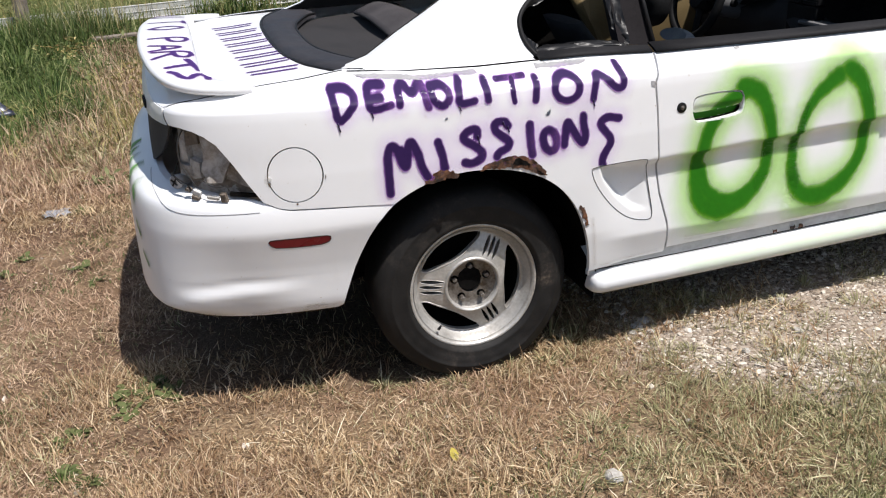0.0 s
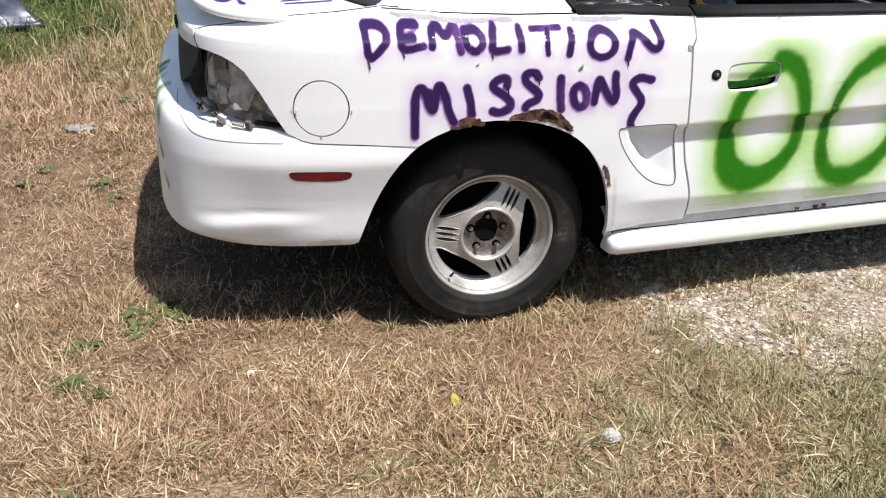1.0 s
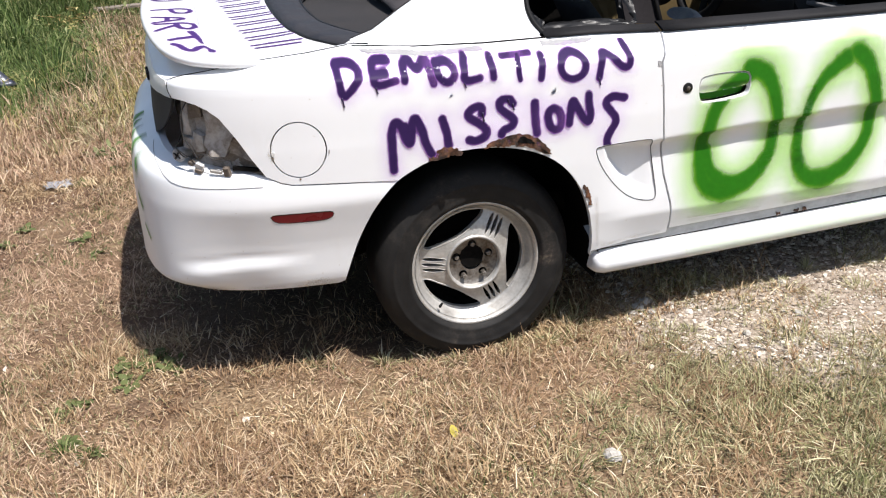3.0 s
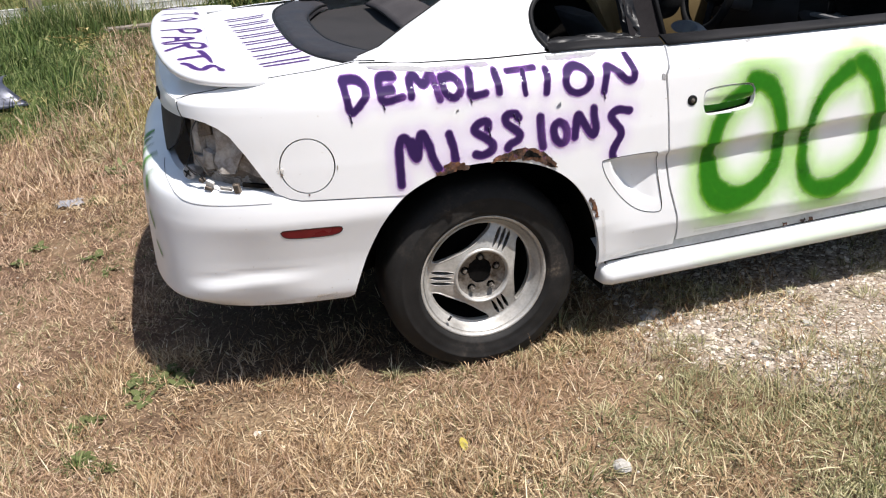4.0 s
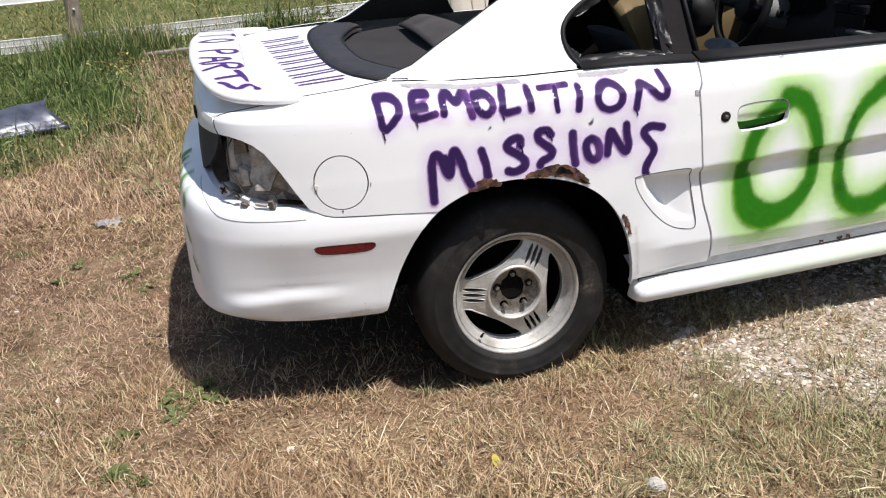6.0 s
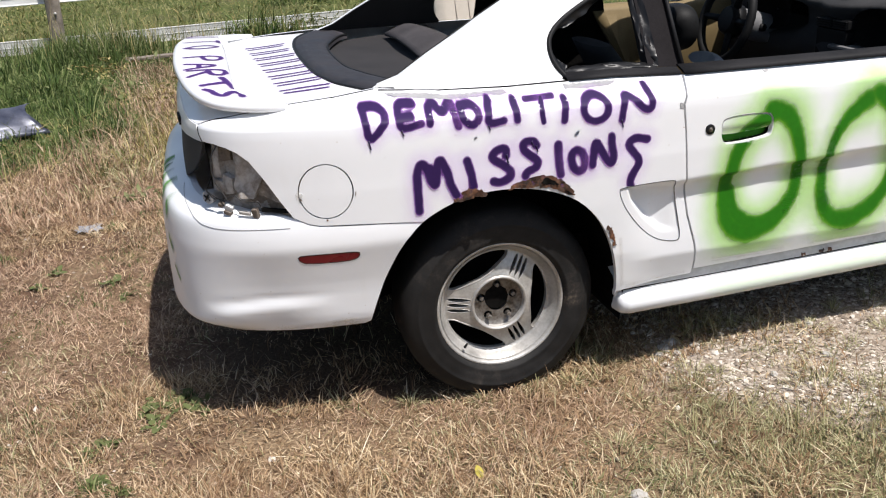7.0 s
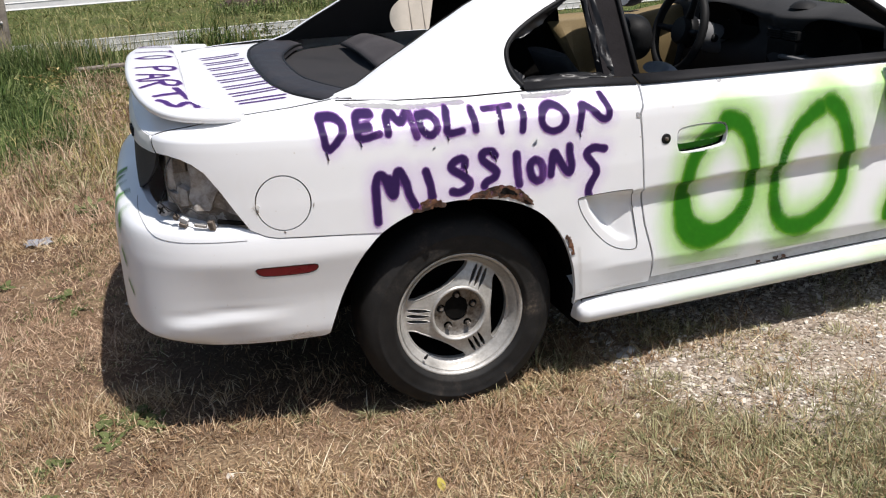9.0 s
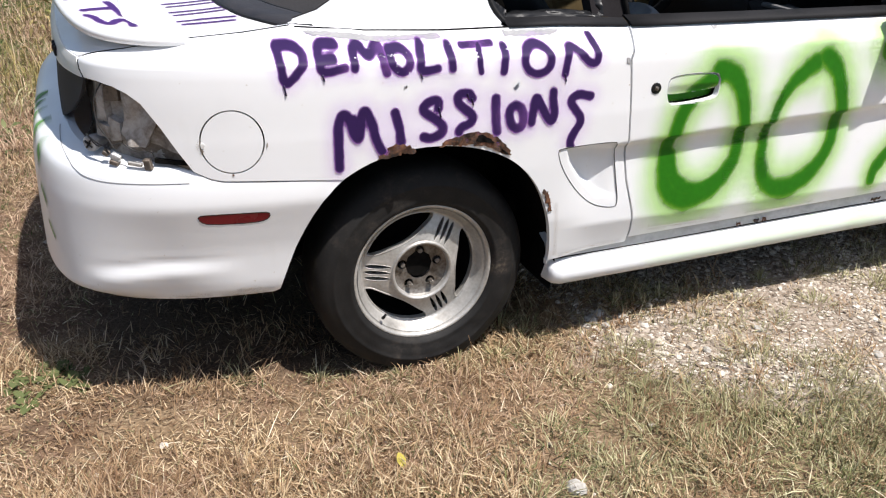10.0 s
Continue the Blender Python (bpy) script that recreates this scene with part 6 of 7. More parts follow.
bunches("bunch_grass", [(-.33, .055, .6), (-.43, .07, .6), (-.58, .10, .7), (-.68, .12, .6), (-.80, .15, .6), (-.22, .02, .6), (-1.26, -.32, 1.0), (-1.34, -.24, .9), (-1.16, -.36, .8), (-1.42, -.36, 1.0), (-1.6, -.25, .9), (-.2, -.45, .7), (.02, -.30, .7)], 55, (.03, .085), (.0016, .0036), .085, STRAW, "loose bunches of dry grass", 213)
bunches("bunch_grass", [(-1.257, -.067, .7), (-1.18, -.10, .6), (-1.79, .93, .9), (-1.47, .36, .5), (-1.85, 2.05, 1.0), (-1.35, 2.3, .8), (-.98, .36, .6)], 70, (.03, .075), (.0018, .0040), .05, LUSH, "small tufts of green grass", 214)


def far_keep(x, y):
    clear = np.exp(-(((x + 1.1) / .75) ** 2 + ((y - 7.6) / .30) ** 2))
    return smooth(3.95, 4.6, y + .5 * clumpy(x, y, 1.7, 6) + 1.2 * np.clip(-x - 1.75, -1.2, .7)) * (.30 + .70 * clumpy(x, y, 2.2, 7)) * (1 - .85 * clear) * (1 - .88 * smooth(-1.55, -1.25, x) * (1 - smooth(6.5, 7.4, y)) * (1 - smooth(.2, .8, x)))


def yellow_keep(x, y):
    mid = np.exp(-(((x + .85) / .55) ** 2 + ((y - 4.9) / 1.5) ** 2))
    return mid * (.2 + .8 * clumpy(x, y, 2.6, 10)) + .05 * smooth(3.0, 3.6, y) * (1 - smooth(4.6, 5.4, y))


def low_by_rail(x, y):
    """Grass stays short in front of the rails, but for the tuft round the post."""
    return (.55 + .75 * clumpy(x, y, 3.2, 68)) * (1 - .62 * smooth(7.0, 9.0, y) + .5 * np.exp(-(((x + 2.3) / .5) ** 2 + ((y - 8.9) / .5) ** 2)))


blades("yellowed_grass", scatter(26000, -3.0, .6, 2.8, 6.4, yellow_keep, 25), (.08, .26), (.003, .008), (8, 70), YELLOWED, "yellowing tall weeds behind the car", 35, bend=1.6)
blades("dry_grass", scatter(110000, -4.2, .4, 2.2, 5.2, lambda x, y: (.12 + .88 * clumpy(x, y, 3, 12)) * (1 - .9 * smooth(3.5, 4.1, y + .5 * (-x - 1.6))), 26), (.03, .10), (.0022, .0050), (35, 90), STRAW, "long bleached grass", 36, comb=4.0)
blades("reddish_grass", scatter(60000, -2.6, .4, 2.4, 6.0, lambda x, y: (.15 + .85 * clumpy(x, y, 2.8, 69) ** 2) * (1 - smooth(4.2, 5.6, y + 1.2 * np.clip(-x - 1.2, 0, 2))), 70), (.04, .17), (.0024, .0060), (20, 85), RUSSET, "brown dead weeds behind the car", 71, comb=4.0)
blades("reddish_grass", scatter(14000, -1.7, .3, 3.4, 7.2, lambda x, y: smooth(-1.6, -1.2, x + .3 * clumpy(x, y, 3, 97)) * (.15 + .85 * clumpy(x, y, 3.4, 96) ** 2), 98), (.10, .34), (.0024, .0060), (4, 45), RUSSET, "tall dead brown weeds behind the tail", 99, bend=1.5)
blades("half_dry_grass", scatter(18000, -4.2, .4, 2.4, 5.0, lambda x, y: clumpy(x, y, 2.4, 74) ** 4, 75), (.03, .10), (.002, .005), (20, 80), LUSH, "green tufts in the dry grass", 76)
blades("tall_grass", scatter(150000, -5.5, 2.5, 3.2, 9.3, far_keep, 27), (.07, .24), (.004, .0095), (12, 82), LUSH, "lush tall green grass", 37, bend=1.7, tall=low_by_rail, comb=2.2)
bunches("bunch_grass", [(-1.45 - 2.8 * abs(math.sin(7.3 * k)), 4.4 + 4.0 * ((k * .618) % 1), 1 + .5 * math.sin(3.1 * k)) for k in range(46)], 90, (.16, .36), (.005, .010), .14, LUSH, "arching bunches of lush grass", 215)
bunches("bunch_grass", [(-.75 - .65 * ((k * .618) % 1), 3.3 + 1.9 * ((k * .37) % 1), .8 + .35 * math.sin(5 * k)) for k in range(15)], 34, (.16, .36), (.005, .010), .14, YELLOWED, "arching yellow grass behind the tail", 216)
bunches("bunch_grass", [(-.85 - .75 * ((k * .618) % 1), 2.95 + 1.7 * ((k * .414) % 1), .75 + .3 * math.sin(4.1 * k)) for k in range(30)], 46, (.12, .30), (.0035, .0075), .13, OLIVE, "arching half dry grass behind the tail", 217)
bunches("bunch_grass", [(-.9 - .7 * ((k * .618) % 1), 3.1 + 1.6 * ((k * .29) % 1), .7 + .25 * math.sin(2.7 * k)) for k in range(12)], 40, (.12, .28), (.004, .008), .12, LUSH, "green bunches among the dead weeds", 218)
blades("tall_grass", scatter(60000, .6, 8.5, 3.4, 9.3, lambda x, y: smooth(3.4, 4.2, y + .4 * clumpy(x, y, 1.5, 92)) * (.3 + .7 * clumpy(x, y, 2, 93)), 94), (.08, .22), (.006, .013), (20, 80), LUSH, "green grass beyond the car", 95, bend=1.5, comb=2.0)
blades("tall_grass", scatter(60000, -9, 9, 9.7, 24, lambda x, y: .3 + .7 * clumpy(x, y, .9, 13), 28), (.08, .22), (.008, .020), (30, 85), MEADOW, "green meadow grass behind the rails", 38, bend=1.2, comb=1.2)
blades("yellowed_grass", scatter(14000, -9, 9, 9.7, 26, lambda x, y: clumpy(x, y, .7, 14) ** 2, 29), (.10, .22), (.008, .016), (30, 80), YELLOWED, "yellow patches in the meadow", 39)
tuft = np.random.RandomState(40).normal(0, 1, (4200, 2)) * (.32, .45) + (-1.98, 8.30)
blades("tall_grass", tuft, (.16, .46), (.005, .011), (3, 38), LUSH, "tall grass tuft round the wooden post", 41, bend=1.1)
edge_pts = np.stack([np.random.RandomState(42).uniform(-5, 3.5, 1500), np.random.RandomState(43).normal(9.15, .16, 1500)], 1)
blades("tall_grass", edge_pts, (.08, .26), (.003, .007), (3, 30), LUSH, "grass stalks in front of the rail", 44)
reeds = np.random.RandomState(90).normal(0, 1, (380, 2)) * (.22, .2) + (-.1, 8.9)
blades("tall_grass", reeds, (.25, .60), (.008, .020), (3, 45), LUSH, "tall leafy stalks beside the rail", 91, bend=1.6)
stalks = np.stack([np.random.RandomState(45).uniform(-4.8, 3, 620), np.random.RandomState(46).uniform(7.8, 9.3, 620)], 1)
blades("seed_stalks", stalks, (.40, .74), (.003, .006), (2, 24), YELLOWED, "thin dry seed stalks by the rail", 47)
dark_stalks = np.random.RandomState(48).normal(0, 1, (160, 2)) * (.28, .25) + (-1.75, 8.3)
blades("seed_stalks", dark_stalks, (.35, .66), (.004, .008), (2, 26), OLIVE, "dull dead stalks in the tuft by the post", 49)


def broad_leaves(name, pts, size, material, label, seed, high=.26):
    """Clumps of broad leaves: each leaf a folded lozenge."""
    r = np.random.RandomState(seed)
    n = len(pts)
    l, az, rise = r.uniform(*size, n), r.uniform(0, 6.283, n), r.uniform(-.1, 1.1, n)
    way = np.stack([np.cos(az) * np.cos(rise), np.sin(az) * np.cos(rise), np.sin(rise)], 1)
    side = np.stack([-np.sin(az), np.cos(az), r.uniform(-.5, .5, n)], 1)
    base = np.stack([pts[:, 0], pts[:, 1], r.uniform(.0, high, n) * r.uniform(.2, 1, n)], 1)
    mid = base + way * (l * .45)[:, None]
    tip = base + way * l[:, None] - np.array([0, 0, 1]) * (l * .25)[:, None]
    w = side * (l * r.uniform(.10, .22, n))[:, None]
    v = np.stack([base, mid - w, mid + np.array([0, 0, -.01]), mid + w, tip], 1).reshape(-1, 3)
    k = np.arange(n)[:, None] * 5
    tri = np.concatenate([k + [0, 2, 1], k + [0, 3, 2], k + [1, 2, 4], k + [2, 3, 4]], 1).reshape(-1, 3)
    return tagged(new(name, fast_mesh(name, v, tri, material)), label, "weeds", kind="stuff")


def clumps(centres, per, spread, seed):
    r = np.random.RandomState(seed)
    return np.vstack([np.array(c) + r.normal(0, spread, (per, 2)) * (1, .8) for c in centres])


bush = [(-1.35, 5.6), (-1.75, 6.3), (-1.2, 6.9), (-2.3, 6.9), (-1.5, 7.6), (-2.9, 7.4), (-1.9, 8.0), (-.95, 5.9), (-.8, 7.0), (-2.6, 8.3), (-3.4, 6.3), (-1.95, 8.6), (-.6, 8.9), (.2, 8.8), (-2.35, 3.95), (-2.55, 3.85)]
broad_leaves("leafy_weeds", clumps(bush, 38, .22, 61), (.04, .10), WEED, "leafy green weeds in the tall grass", 62)
broad_leaves("leafy_weeds", clumps([(-1.78, 7.05), (-1.72, 7.2), (-1.0, 4.2), (-.9, 4.9), (-1.15, 5.3)], 46, .13, 63), (.05, .12), YELLOWED, "yellowing leafy weeds", 64)
broad_leaves("leafy_weeds", clumps([(-1.20, 2.66), (-1.13, 2.72), (-1.27, 2.74)], 24, .045, 65), (.05, .10), WEED, "low rosette of leafy weeds on bare soil", 66, .06)


# bank of reddish soil beyond the rails, half grown over
BANK = worn("reddish_bank_soil", (.022, .010, .007), (.068, .033, .023), (.85, .95), 4, 40, .6, .01)
bank_rows = []
for k in np.linspace(0, 1, 26):
    row = []
    for t in np.linspace(0, 1, 18):
        h = (math.sin(math.pi * k) * math.sin(math.pi * t)) ** .8
        row.append((.35 + 2.9 * k + .12 * math.sin(9 * t), 13.3 + 2.6 * t + .25 * math.sin(5 * k), -.05 + h * (.30 + .08 * math.sin(13 * k + 5 * t) + .05 * math.sin(29 * k - 17 * t))))
    bank_rows.append(row)
tagged(part("soil_bank", skin(bank_rows), BANK, None), "low bank of bare reddish soil behind the rails", "soil bank")
on_bank = np.random.RandomState(140).uniform(0, 1, (1700, 2)) * (3.2, 1.4) + (.2, 12.5)
blades("tall_grass", on_bank, (.10, .34), (.006, .014), (4, 45), LUSH, "tall weeds in front of the soil bank", 141, bend=1.3)
broad_leaves("leafy_weeds", clumps([(.5, 12.9), (.9, 12.8), (2.2, 13.0), (2.7, 12.8), (1.9, 12.6), (3.2, 13.2)], 40, .20, 142), (.06, .13), WEED, "leafy weeds at the soil bank", 143, .45)
broad_leaves("leafy_weeds", clumps([(.42, 9.1), (.55, 9.05), (.70, 9.12), (.30, 9.0)], 60, .07, 144), (.05, .11), WEED, "tall leafy weeds at the rail", 145, .85)


# ---- stones ----
def rocks(name, pts, sizes, seed, label, fine=True):
    r = np.random.RandomState(seed)
    bm = bmesh.new()
    if fine:
        bmesh.ops.create_cube(bm, size=1.4)
        bmesh.ops.triangulate(bm, faces=bm.faces[:])
    else:
        bmesh.ops.create_icosphere(bm, subdivisions=1, radius=1)
    bv = np.array([v.co[:] for v in bm.verts])
    bt = np.array([[v.index for v in f.verts] for f in bm.faces])
    bm.free()
    n = len(pts)
    jig = bv[None] * r.uniform(.62, 1.25, (n, len(bv), 1))
    jig = jig * (sizes[:, None] * r.uniform(.7, 1.4, (n, 3)))[:, None] * np.array([1, 1, .6])
    a = r.uniform(0, 6.283, n)
    c, s = np.cos(a)[:, None], np.sin(a)[:, None]
    xy = np.stack([jig[:, :, 0] * c - jig[:, :, 1] * s, jig[:, :, 0] * s + jig[:, :, 1] * c], -1)
    base = np.concatenate([pts, (ground_z(pts[:, 0], pts[:, 1]) + sizes * .12)[:, None]], 1)
    v = (np.concatenate([xy, jig[:, :, 2:]], -1) + base[:, None]).reshape(-1, 3)
    t = (bt[None] + (np.arange(n) * len(bv))[:, None, None]).reshape(-1, 3)
    me = fast_mesh(name, v, t, GRAVEL)
    me.polygons.foreach_set("use_smooth", np.zeros(len(me.polygons), bool))
    return tagged(new(name, me), label, "gravel", kind="stuff")


def make_gravel():
    n = Nodes("mixed_gravel")
    geo = n.t.nodes.new("ShaderNodeNewGeometry")
    col = n.ramp(geo.outputs["Random Per Island"], (0, (.14, .11, .085)), (.25, (.33, .275, .215)), (.55, (.52, .455, .375)), (1.0, (.80, .74, .655)))
    col = n.mix(n.ramp(n.noise(150, 3), (.35, 0.0), (.7, .4)), col, (.22, .18, .15))
    n.bump(n.noise(300, 3), .4, .002)
    return n.done(col, .9, 0, 0, .2)


GRAVEL = make_gravel()
gp = scatter(70000, .3, 2.6, -1.1, .9, lambda x, y: gravel_at(x, y) * (.10 + .90 * clumpy(x, y, 7, 15) ** 1.4), 50)
rocks("gravel", gp, np.random.RandomState(51).gamma(1.5, .0013, len(gp)) + .0013, 52, "pale crushed limestone gravel beside the car")
gp = scatter(15000, .4, 2.5, -1.1, .8, lambda x, y: gravel_at(x, y) ** 1.5 * (.12 + .88 * clumpy(x, y, 5, 16)), 53)
rocks("gravel", gp, np.random.RandomState(54).gamma(1.8, .0016, len(gp)) + .0036, 55, "larger limestone pieces among the gravel", False)
# pale stones are kept out beside the tail so its shade stays dark
gp = scatter(700, -1.9, .6, -1.2, 2.4, lambda x, y: .8 * (1 - gravel_at(x, y)) * (1 - smooth(-.1, .1, y) * smooth(-1.1, -.9, x)), 56)
rocks("gravel", gp, np.random.RandomState(57).gamma(2.0, .0015, len(gp)) + .003, 58, "scattered small stones in the grass", False)
gp = np.random.RandomState(59).normal(0, 1, (150, 2)) * (.17, .16) + (-1.68, 2.56)
rocks("gravel", gp, np.random.RandomState(60).gamma(1.6, .0022, len(gp)) + .003, 61, "pale clods and chips on a bare patch", False)


def stone(x, y, r, seed):
    rr = random.Random(seed)
    bm = bmesh.new()
    bmesh.ops.create_icosphere(bm, subdivisions=2, radius=1)
    for v in bm.verts:
        k = 1 + .34 * noise.noise(v.co * 1.6 + Vector((seed, 0, 0))) + .22 * noise.noise(v.co * 4.1 + Vector((0, seed, 0)))
        v.co = Vector((v.co.x * r * k * 1.2, v.co.y * r * k, v.co.z * r * k * .65))
    o = tagged(part("stone", bm, STONE, None), "pale limestone piece lying on the ground", "stone", "loose stones")
    o.matrix_basis = pose(x, y, float(ground_z(x, y)) + r * .30, rr.uniform(-15, 15), rr.uniform(-15, 15), rr.uniform(0, 360))
    return o


for k, (x, y, r) in enumerate(((.148, -.592, .024), (.584, .106, .022), (.62, .13, .017), (.55, .08, .015), (.68, .08, .016), (.61, .06, .012), (.80, -.20, .012), (.86, -.22, .010), (1.02, -.16, .013), (1.24, -.42, .014), (1.45, -.30, .012), (1.10, .05, .013))):
    stone(x, y, r, 60 + k)


# ---- weeds and a fallen leaf ----
def leaf_rows(base, az, l, w, rise, droop):
    way, side = Vector((math.cos(az), math.sin(az), 0)), Vector((-math.sin(az), math.cos(az), 0))
    rows = []
    for t, k in ((0, .12), (.2, .65), (.45, 1), (.7, .8), (.9, .4), (1, .04)):
        c = base + way * l * t + Vector((0, 0, rise * t - droop * t * t))
        rows.append([c - side * w * k + Vector((0, 0, .15 * w * k)), c, c + side * w * k + Vector((0, 0, .15 * w * k))])
    return rows


def weed(x, y, size, count, seed, label="low green broad-leaved weed in the grass"):
    r = random.Random(seed)
    w = thing("weed", (x, y, 0), label, "weed", "weeds")
    z = float(ground_z(x, y))
    for k in range(count):
        az = k * 2.4 + r.uniform(-.4, .4)
        base = Vector((x + r.uniform(-.3, .3) * size, y + r.uniform(-.3, .3) * size, z + .004))
        part("leaf", skin(leaf_rows(base, az, size * r.uniform(.30, .66), size * r.uniform(.13, .22), size * r.uniform(.10, .55), size * r.uniform(.15, .5))), WEED, w)
    part("stem", tube([(x, y, z - .01), (x, y, z + size * .3), (x + .01, y, z + size * .5)], [.003, .0025, .001], 5), WEED, w)
    return w


for k, (x, y, s, c) in enumerate(((-1.037, .316, .07, 12), (-.98, .30, .055, 9), (-1.09, .27, .05, 8), (-.93, .34, .045, 7), (.71, .135, .045, 7), (-1.56, 1.74, .09, 11), (-1.24, -.02, .06, 9), (-1.16, -.10, .055, 8), (-1.25, 1.35, .07, 8), (-1.63, 1.60, .07, 10), (-1.15, 2.5, .13, 14), (-1.05, 2.9, .14, 14), (-1.55, .25, .05, 8), (.35, .16, .05, 6), (-1.20, -.55, .06, 9), (-1.07, .36, .085, 12), (-1.00, .36, .08, 12), (-.96, .27, .07, 10), (-1.12, .33, .075, 10), (-1.08, .22, .07, 10), (-1.235, .17, .08, 12), (-1.28, .13, .06, 9), (-1.31, 1.50, .085, 9), (-1.36, 1.30, .05, 7))):
    weed(x, y, s, c, 70 + k)
fallen = part("fallen_leaf", skin(leaf_rows(Vector((-.211, -.372, .012)), radians(95), .036, .012, .036, .01)), YELLOW_LEAF, None)
tagged(fallen, "yellow leaf standing up in dry grass", "leaf")


# ---- fence of crash rails ----
fence = thing("guardrail", (-2.42, 9.33, 0), "two steel crash rails on a grey wooden post", "guardrail")
prof = [(.004, .000), (-.006, .002), (-.008, .008), (-.006, .013), (-.001, .018), (.000, .030), (.001, .078), (-.003, .082), (-.004, .086), (-.003, .090), (.001, .094), (.002, .150), (-.001, .155), (-.002, .164), (.004, .170)]


def flat_faced(bm):
    for f in bm.faces:
        f.smooth = False
    return bm


def rail(x0, x1, y, z, tip, label, material, bow=0.0):
    rows = []
    for x in np.linspace(x0, x1, 14):
        t = (x - x0) / (x1 - x0)
        front = [(x, y + .04 * (x + 2.4) + a, z + h + tip * t + bow * math.sin(math.pi * t)) for a, h in prof]
        back = [(px, py + .006, pz) for px, py, pz in front[::-1]]
        rows.append(front + back)
    return part("rail", flat_faced(skin(rows, close_v=True, caps=True)), material, fence, label)


rail(-9.5, -2.50, 9.48, .525, .035, "chalky white painted rail", RAIL_WHITE)
rail(-2.46, 13.0, 9.48, .560, .13, "chalky white painted rail", RAIL_WHITE)
rail(-9.5, -2.42, 9.50, -.03, .025, "dull grey rail low in the grass", GALV, .01)
rail(-2.38, 1.8, 9.54, -.012, .03, "dull grey rail low in the grass", GALV)
rail(1.85, 9.0, 9.56, -.01, .03, "dull grey rail low in the grass", GALV)
post = []
for k, (z, r) in enumerate(((-.1, .085), (.2, .083), (.5, .082), (.8, .082), (1.10, .08), (1.12, .06))):
    post.append([(-2.44 + .03 * z + r * (1 + .05 * math.sin(3 * a + k)) * math.cos(a), 9.34 + r * math.sin(a), z) for a in np.linspace(0, 6.283, 18, endpoint=False)])
part("post", skin(post, close_v=True, caps=True), WOOD, fence, "grey weathered wooden post")
bolt = lathe([(.001, -.01), (.016, -.01), (.018, 0), (.018, .01)], 10)
bmesh.ops.translate(bolt, verts=bolt.verts, vec=Vector((-2.40, 9.245, .46)))
part("bolt", bolt, ALLOY, fence)
for x in (2.6, 7.6, -7.4):
    p2 = [[(x + r * math.cos(a), 9.36 + .04 * (x + 2.4) + r * math.sin(a), z) for a in np.linspace(0, 6.283, 14, endpoint=False)] for z, r in ((-.1, .10), (.4, .097), (.95, .094), (.97, .07))]
    part("post", skin(p2, close_v=True, caps=True), WOOD, fence)
board = block((-.55, -.045, 0), (.55, .045, .028), .006)
plank = tagged(part("plank", board, WOOD, None), "grey weathered board lying in the grass", "plank")
plank.matrix_basis = pose(-1.05, 7.72, .075, 4, 0, 7)


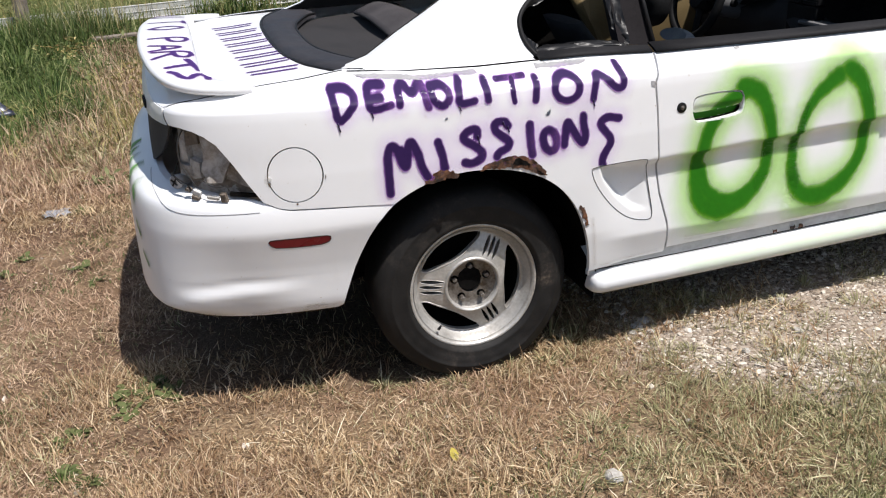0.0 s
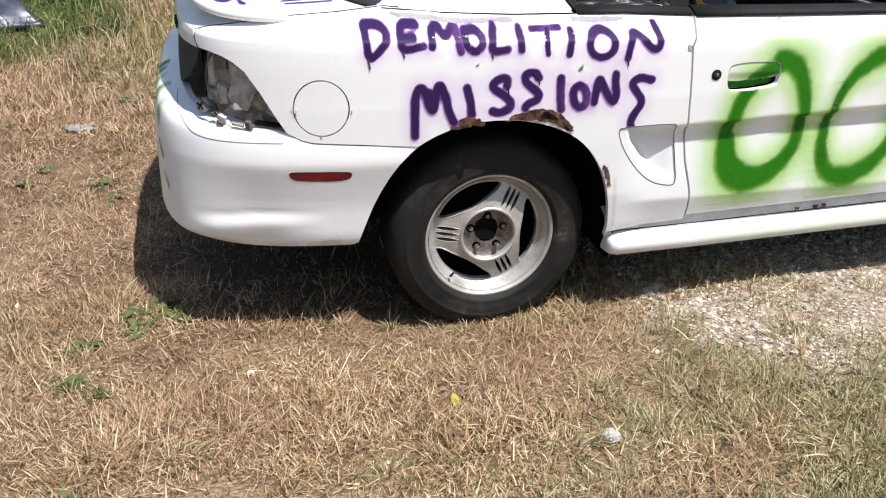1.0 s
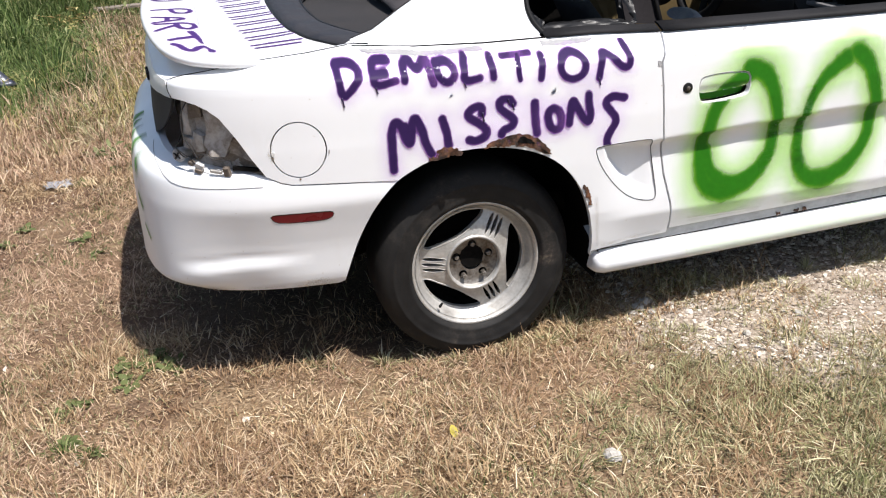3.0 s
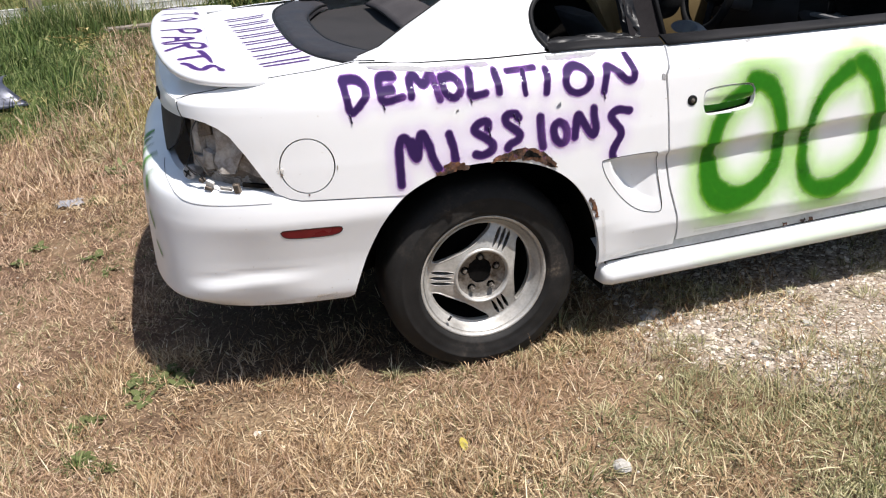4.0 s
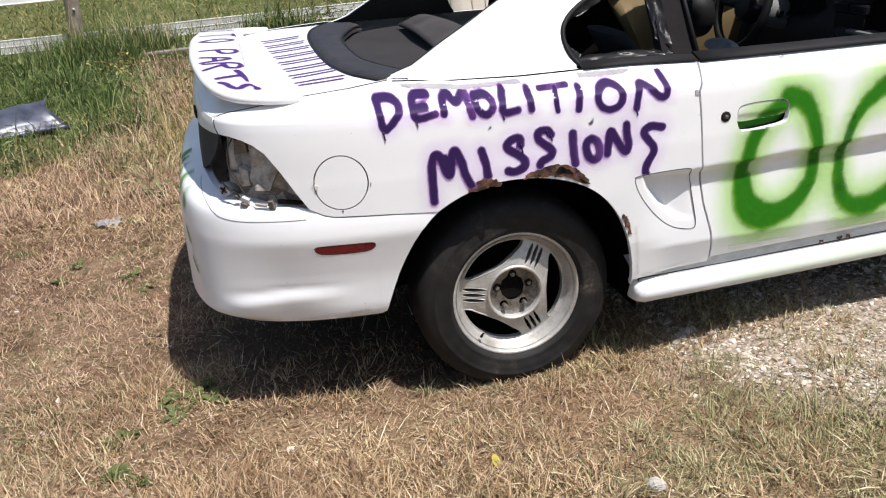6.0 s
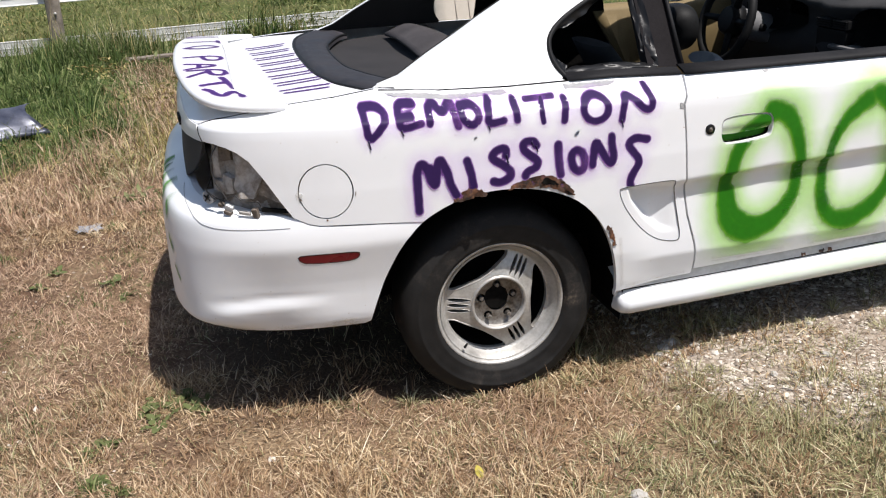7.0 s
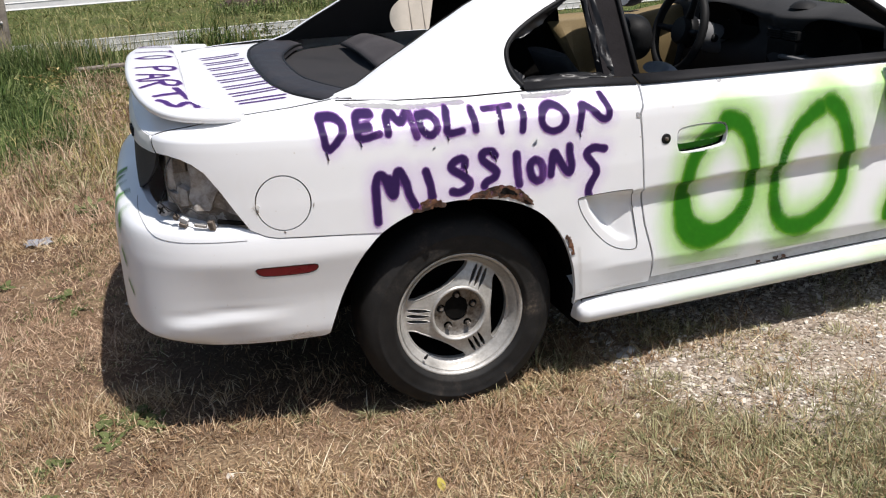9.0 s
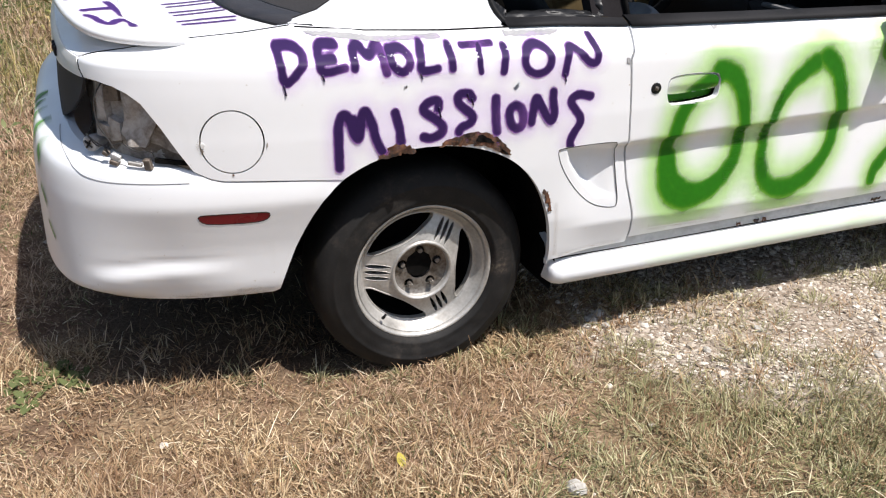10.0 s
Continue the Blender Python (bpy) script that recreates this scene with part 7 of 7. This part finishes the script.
# ---- silver car wing lying in the grass ----
def fender_rows():
    """A pressed wing: an arched plate with a wheel cut at one end and a flange bent up at the other."""
    low_a, low_b, top_a, top_b = (Vector(p) for p in ((-2.55, 4.50, .03), (-1.95, 4.74, .03), (-2.56, 4.87, .17), (-2.11, 4.99, .20)))
    end_low, end_top = Vector((-2.86, 5.10, .26)), Vector((-2.76, 5.32, .36))
    rows = []
    for t in np.linspace(-.6, 1, 30):
        if t < 0:
            k = -t / .6
            a, b = low_a.lerp(end_low, k), top_a.lerp(end_top, k)
            b = b + Vector((0, 0, .05 * math.sin(math.pi * k)))
        else:
            a, b = low_a.lerp(low_b, t), top_a.lerp(top_b, t)
        row = []
        for k in np.linspace(0, 1, 18):
            p = a.lerp(b, k)
            bulge = .045 * math.sin(math.pi * k) ** .7 * (1 if t > 0 else 1 + t * .8) + .008 * math.sin(9 * k + 5 * t) * math.sin(7 * t + 1) - .012 * math.exp(-((k - .12) / .04) ** 2)
            cut = .085 * math.sin(math.pi * k) ** .8 * float(smooth(.55, 1, t))
            row.append(p + Vector((-cut, -bulge * .5, bulge)))
        rows.append(row)
    return rows


fb = skin(fender_rows())
bmesh.ops.solidify(fb, geom=fb.faces[:], thickness=.006)
tagged(part("loose_fender", fb, SILVER, None), "silver blue car fender lying in the grass", "fender")

film_rows = [[(-1.475 + .062 * (t - .5) * 2 + .012 * math.sin(k * 9 + t * 4), 2.31 + .055 * (k - .5) * 2 + .01 * math.sin(t * 11), .012 + .012 * abs(math.sin(t * 7 + k * 5))) for k in np.linspace(0, 1, 8)] for t in np.linspace(0, 1, 10)]
tagged(part("plastic_scrap", skin(film_rows), SCRAP, None), "crumpled blue grey plastic scrap on bare soil", "scrap")


# ---- seat thrown out behind the car ----
def loose_seat():
    s = thing("loose_car_seat", (1.65, 6.1, 0), "beige cloth car seat standing in the grass", "seat")
    rows = []
    for t in np.linspace(0, 1, 10):
        cy, cz, w = 6.15 + .16 * t, .26 + .56 * t, .25 - .05 * t ** 4
        rows.append([(1.62 + w * math.copysign(abs(math.cos(a)) ** .7, math.cos(a)), cy + .07 * math.sin(a) * (1 + .12 * math.cos(6 * a)), cz) for a in np.linspace(0, 6.283, 28, endpoint=False)])
    part("backrest", skin(rows, close_v=True, caps=True), BEIGE, s)
    part("cushion", block((1.37, 5.60, .06), (1.87, 6.16, .28), .05, 3), BEIGE, s)
    for x in (1.57, 1.70):
        part("piping", tube([(x, 6.085, .30), (x, 6.16, .55), (x, 6.235, .80)], .004, 6), BEIGE, s)
    return s


loose_seat()


# ---- dark shed beyond the bonnet ----
def shed():
    s = thing("open_shed", (12, 8.6, 0), "dark open shed with pale posts", "shed")
    part("back_wall", block((8.86, 8.60, 0), (16, 8.70, 2.4), .01), SHED_WALL, s)
    part("roof", block((8.6, 8.1, 2.4), (16.2, 9.2, 2.55), .02), GALV, s)
    for x, w in ((8.84, .06), (9.345, .085), (10.35, .085), (11.8, .085), (13.3, .085), (14.8, .085), (15.9, .085)):
        part("post", block((x - w, 8.33, 0), (x + w, 8.45, 2.4), .01), RAIL_WHITE, s)


shed()
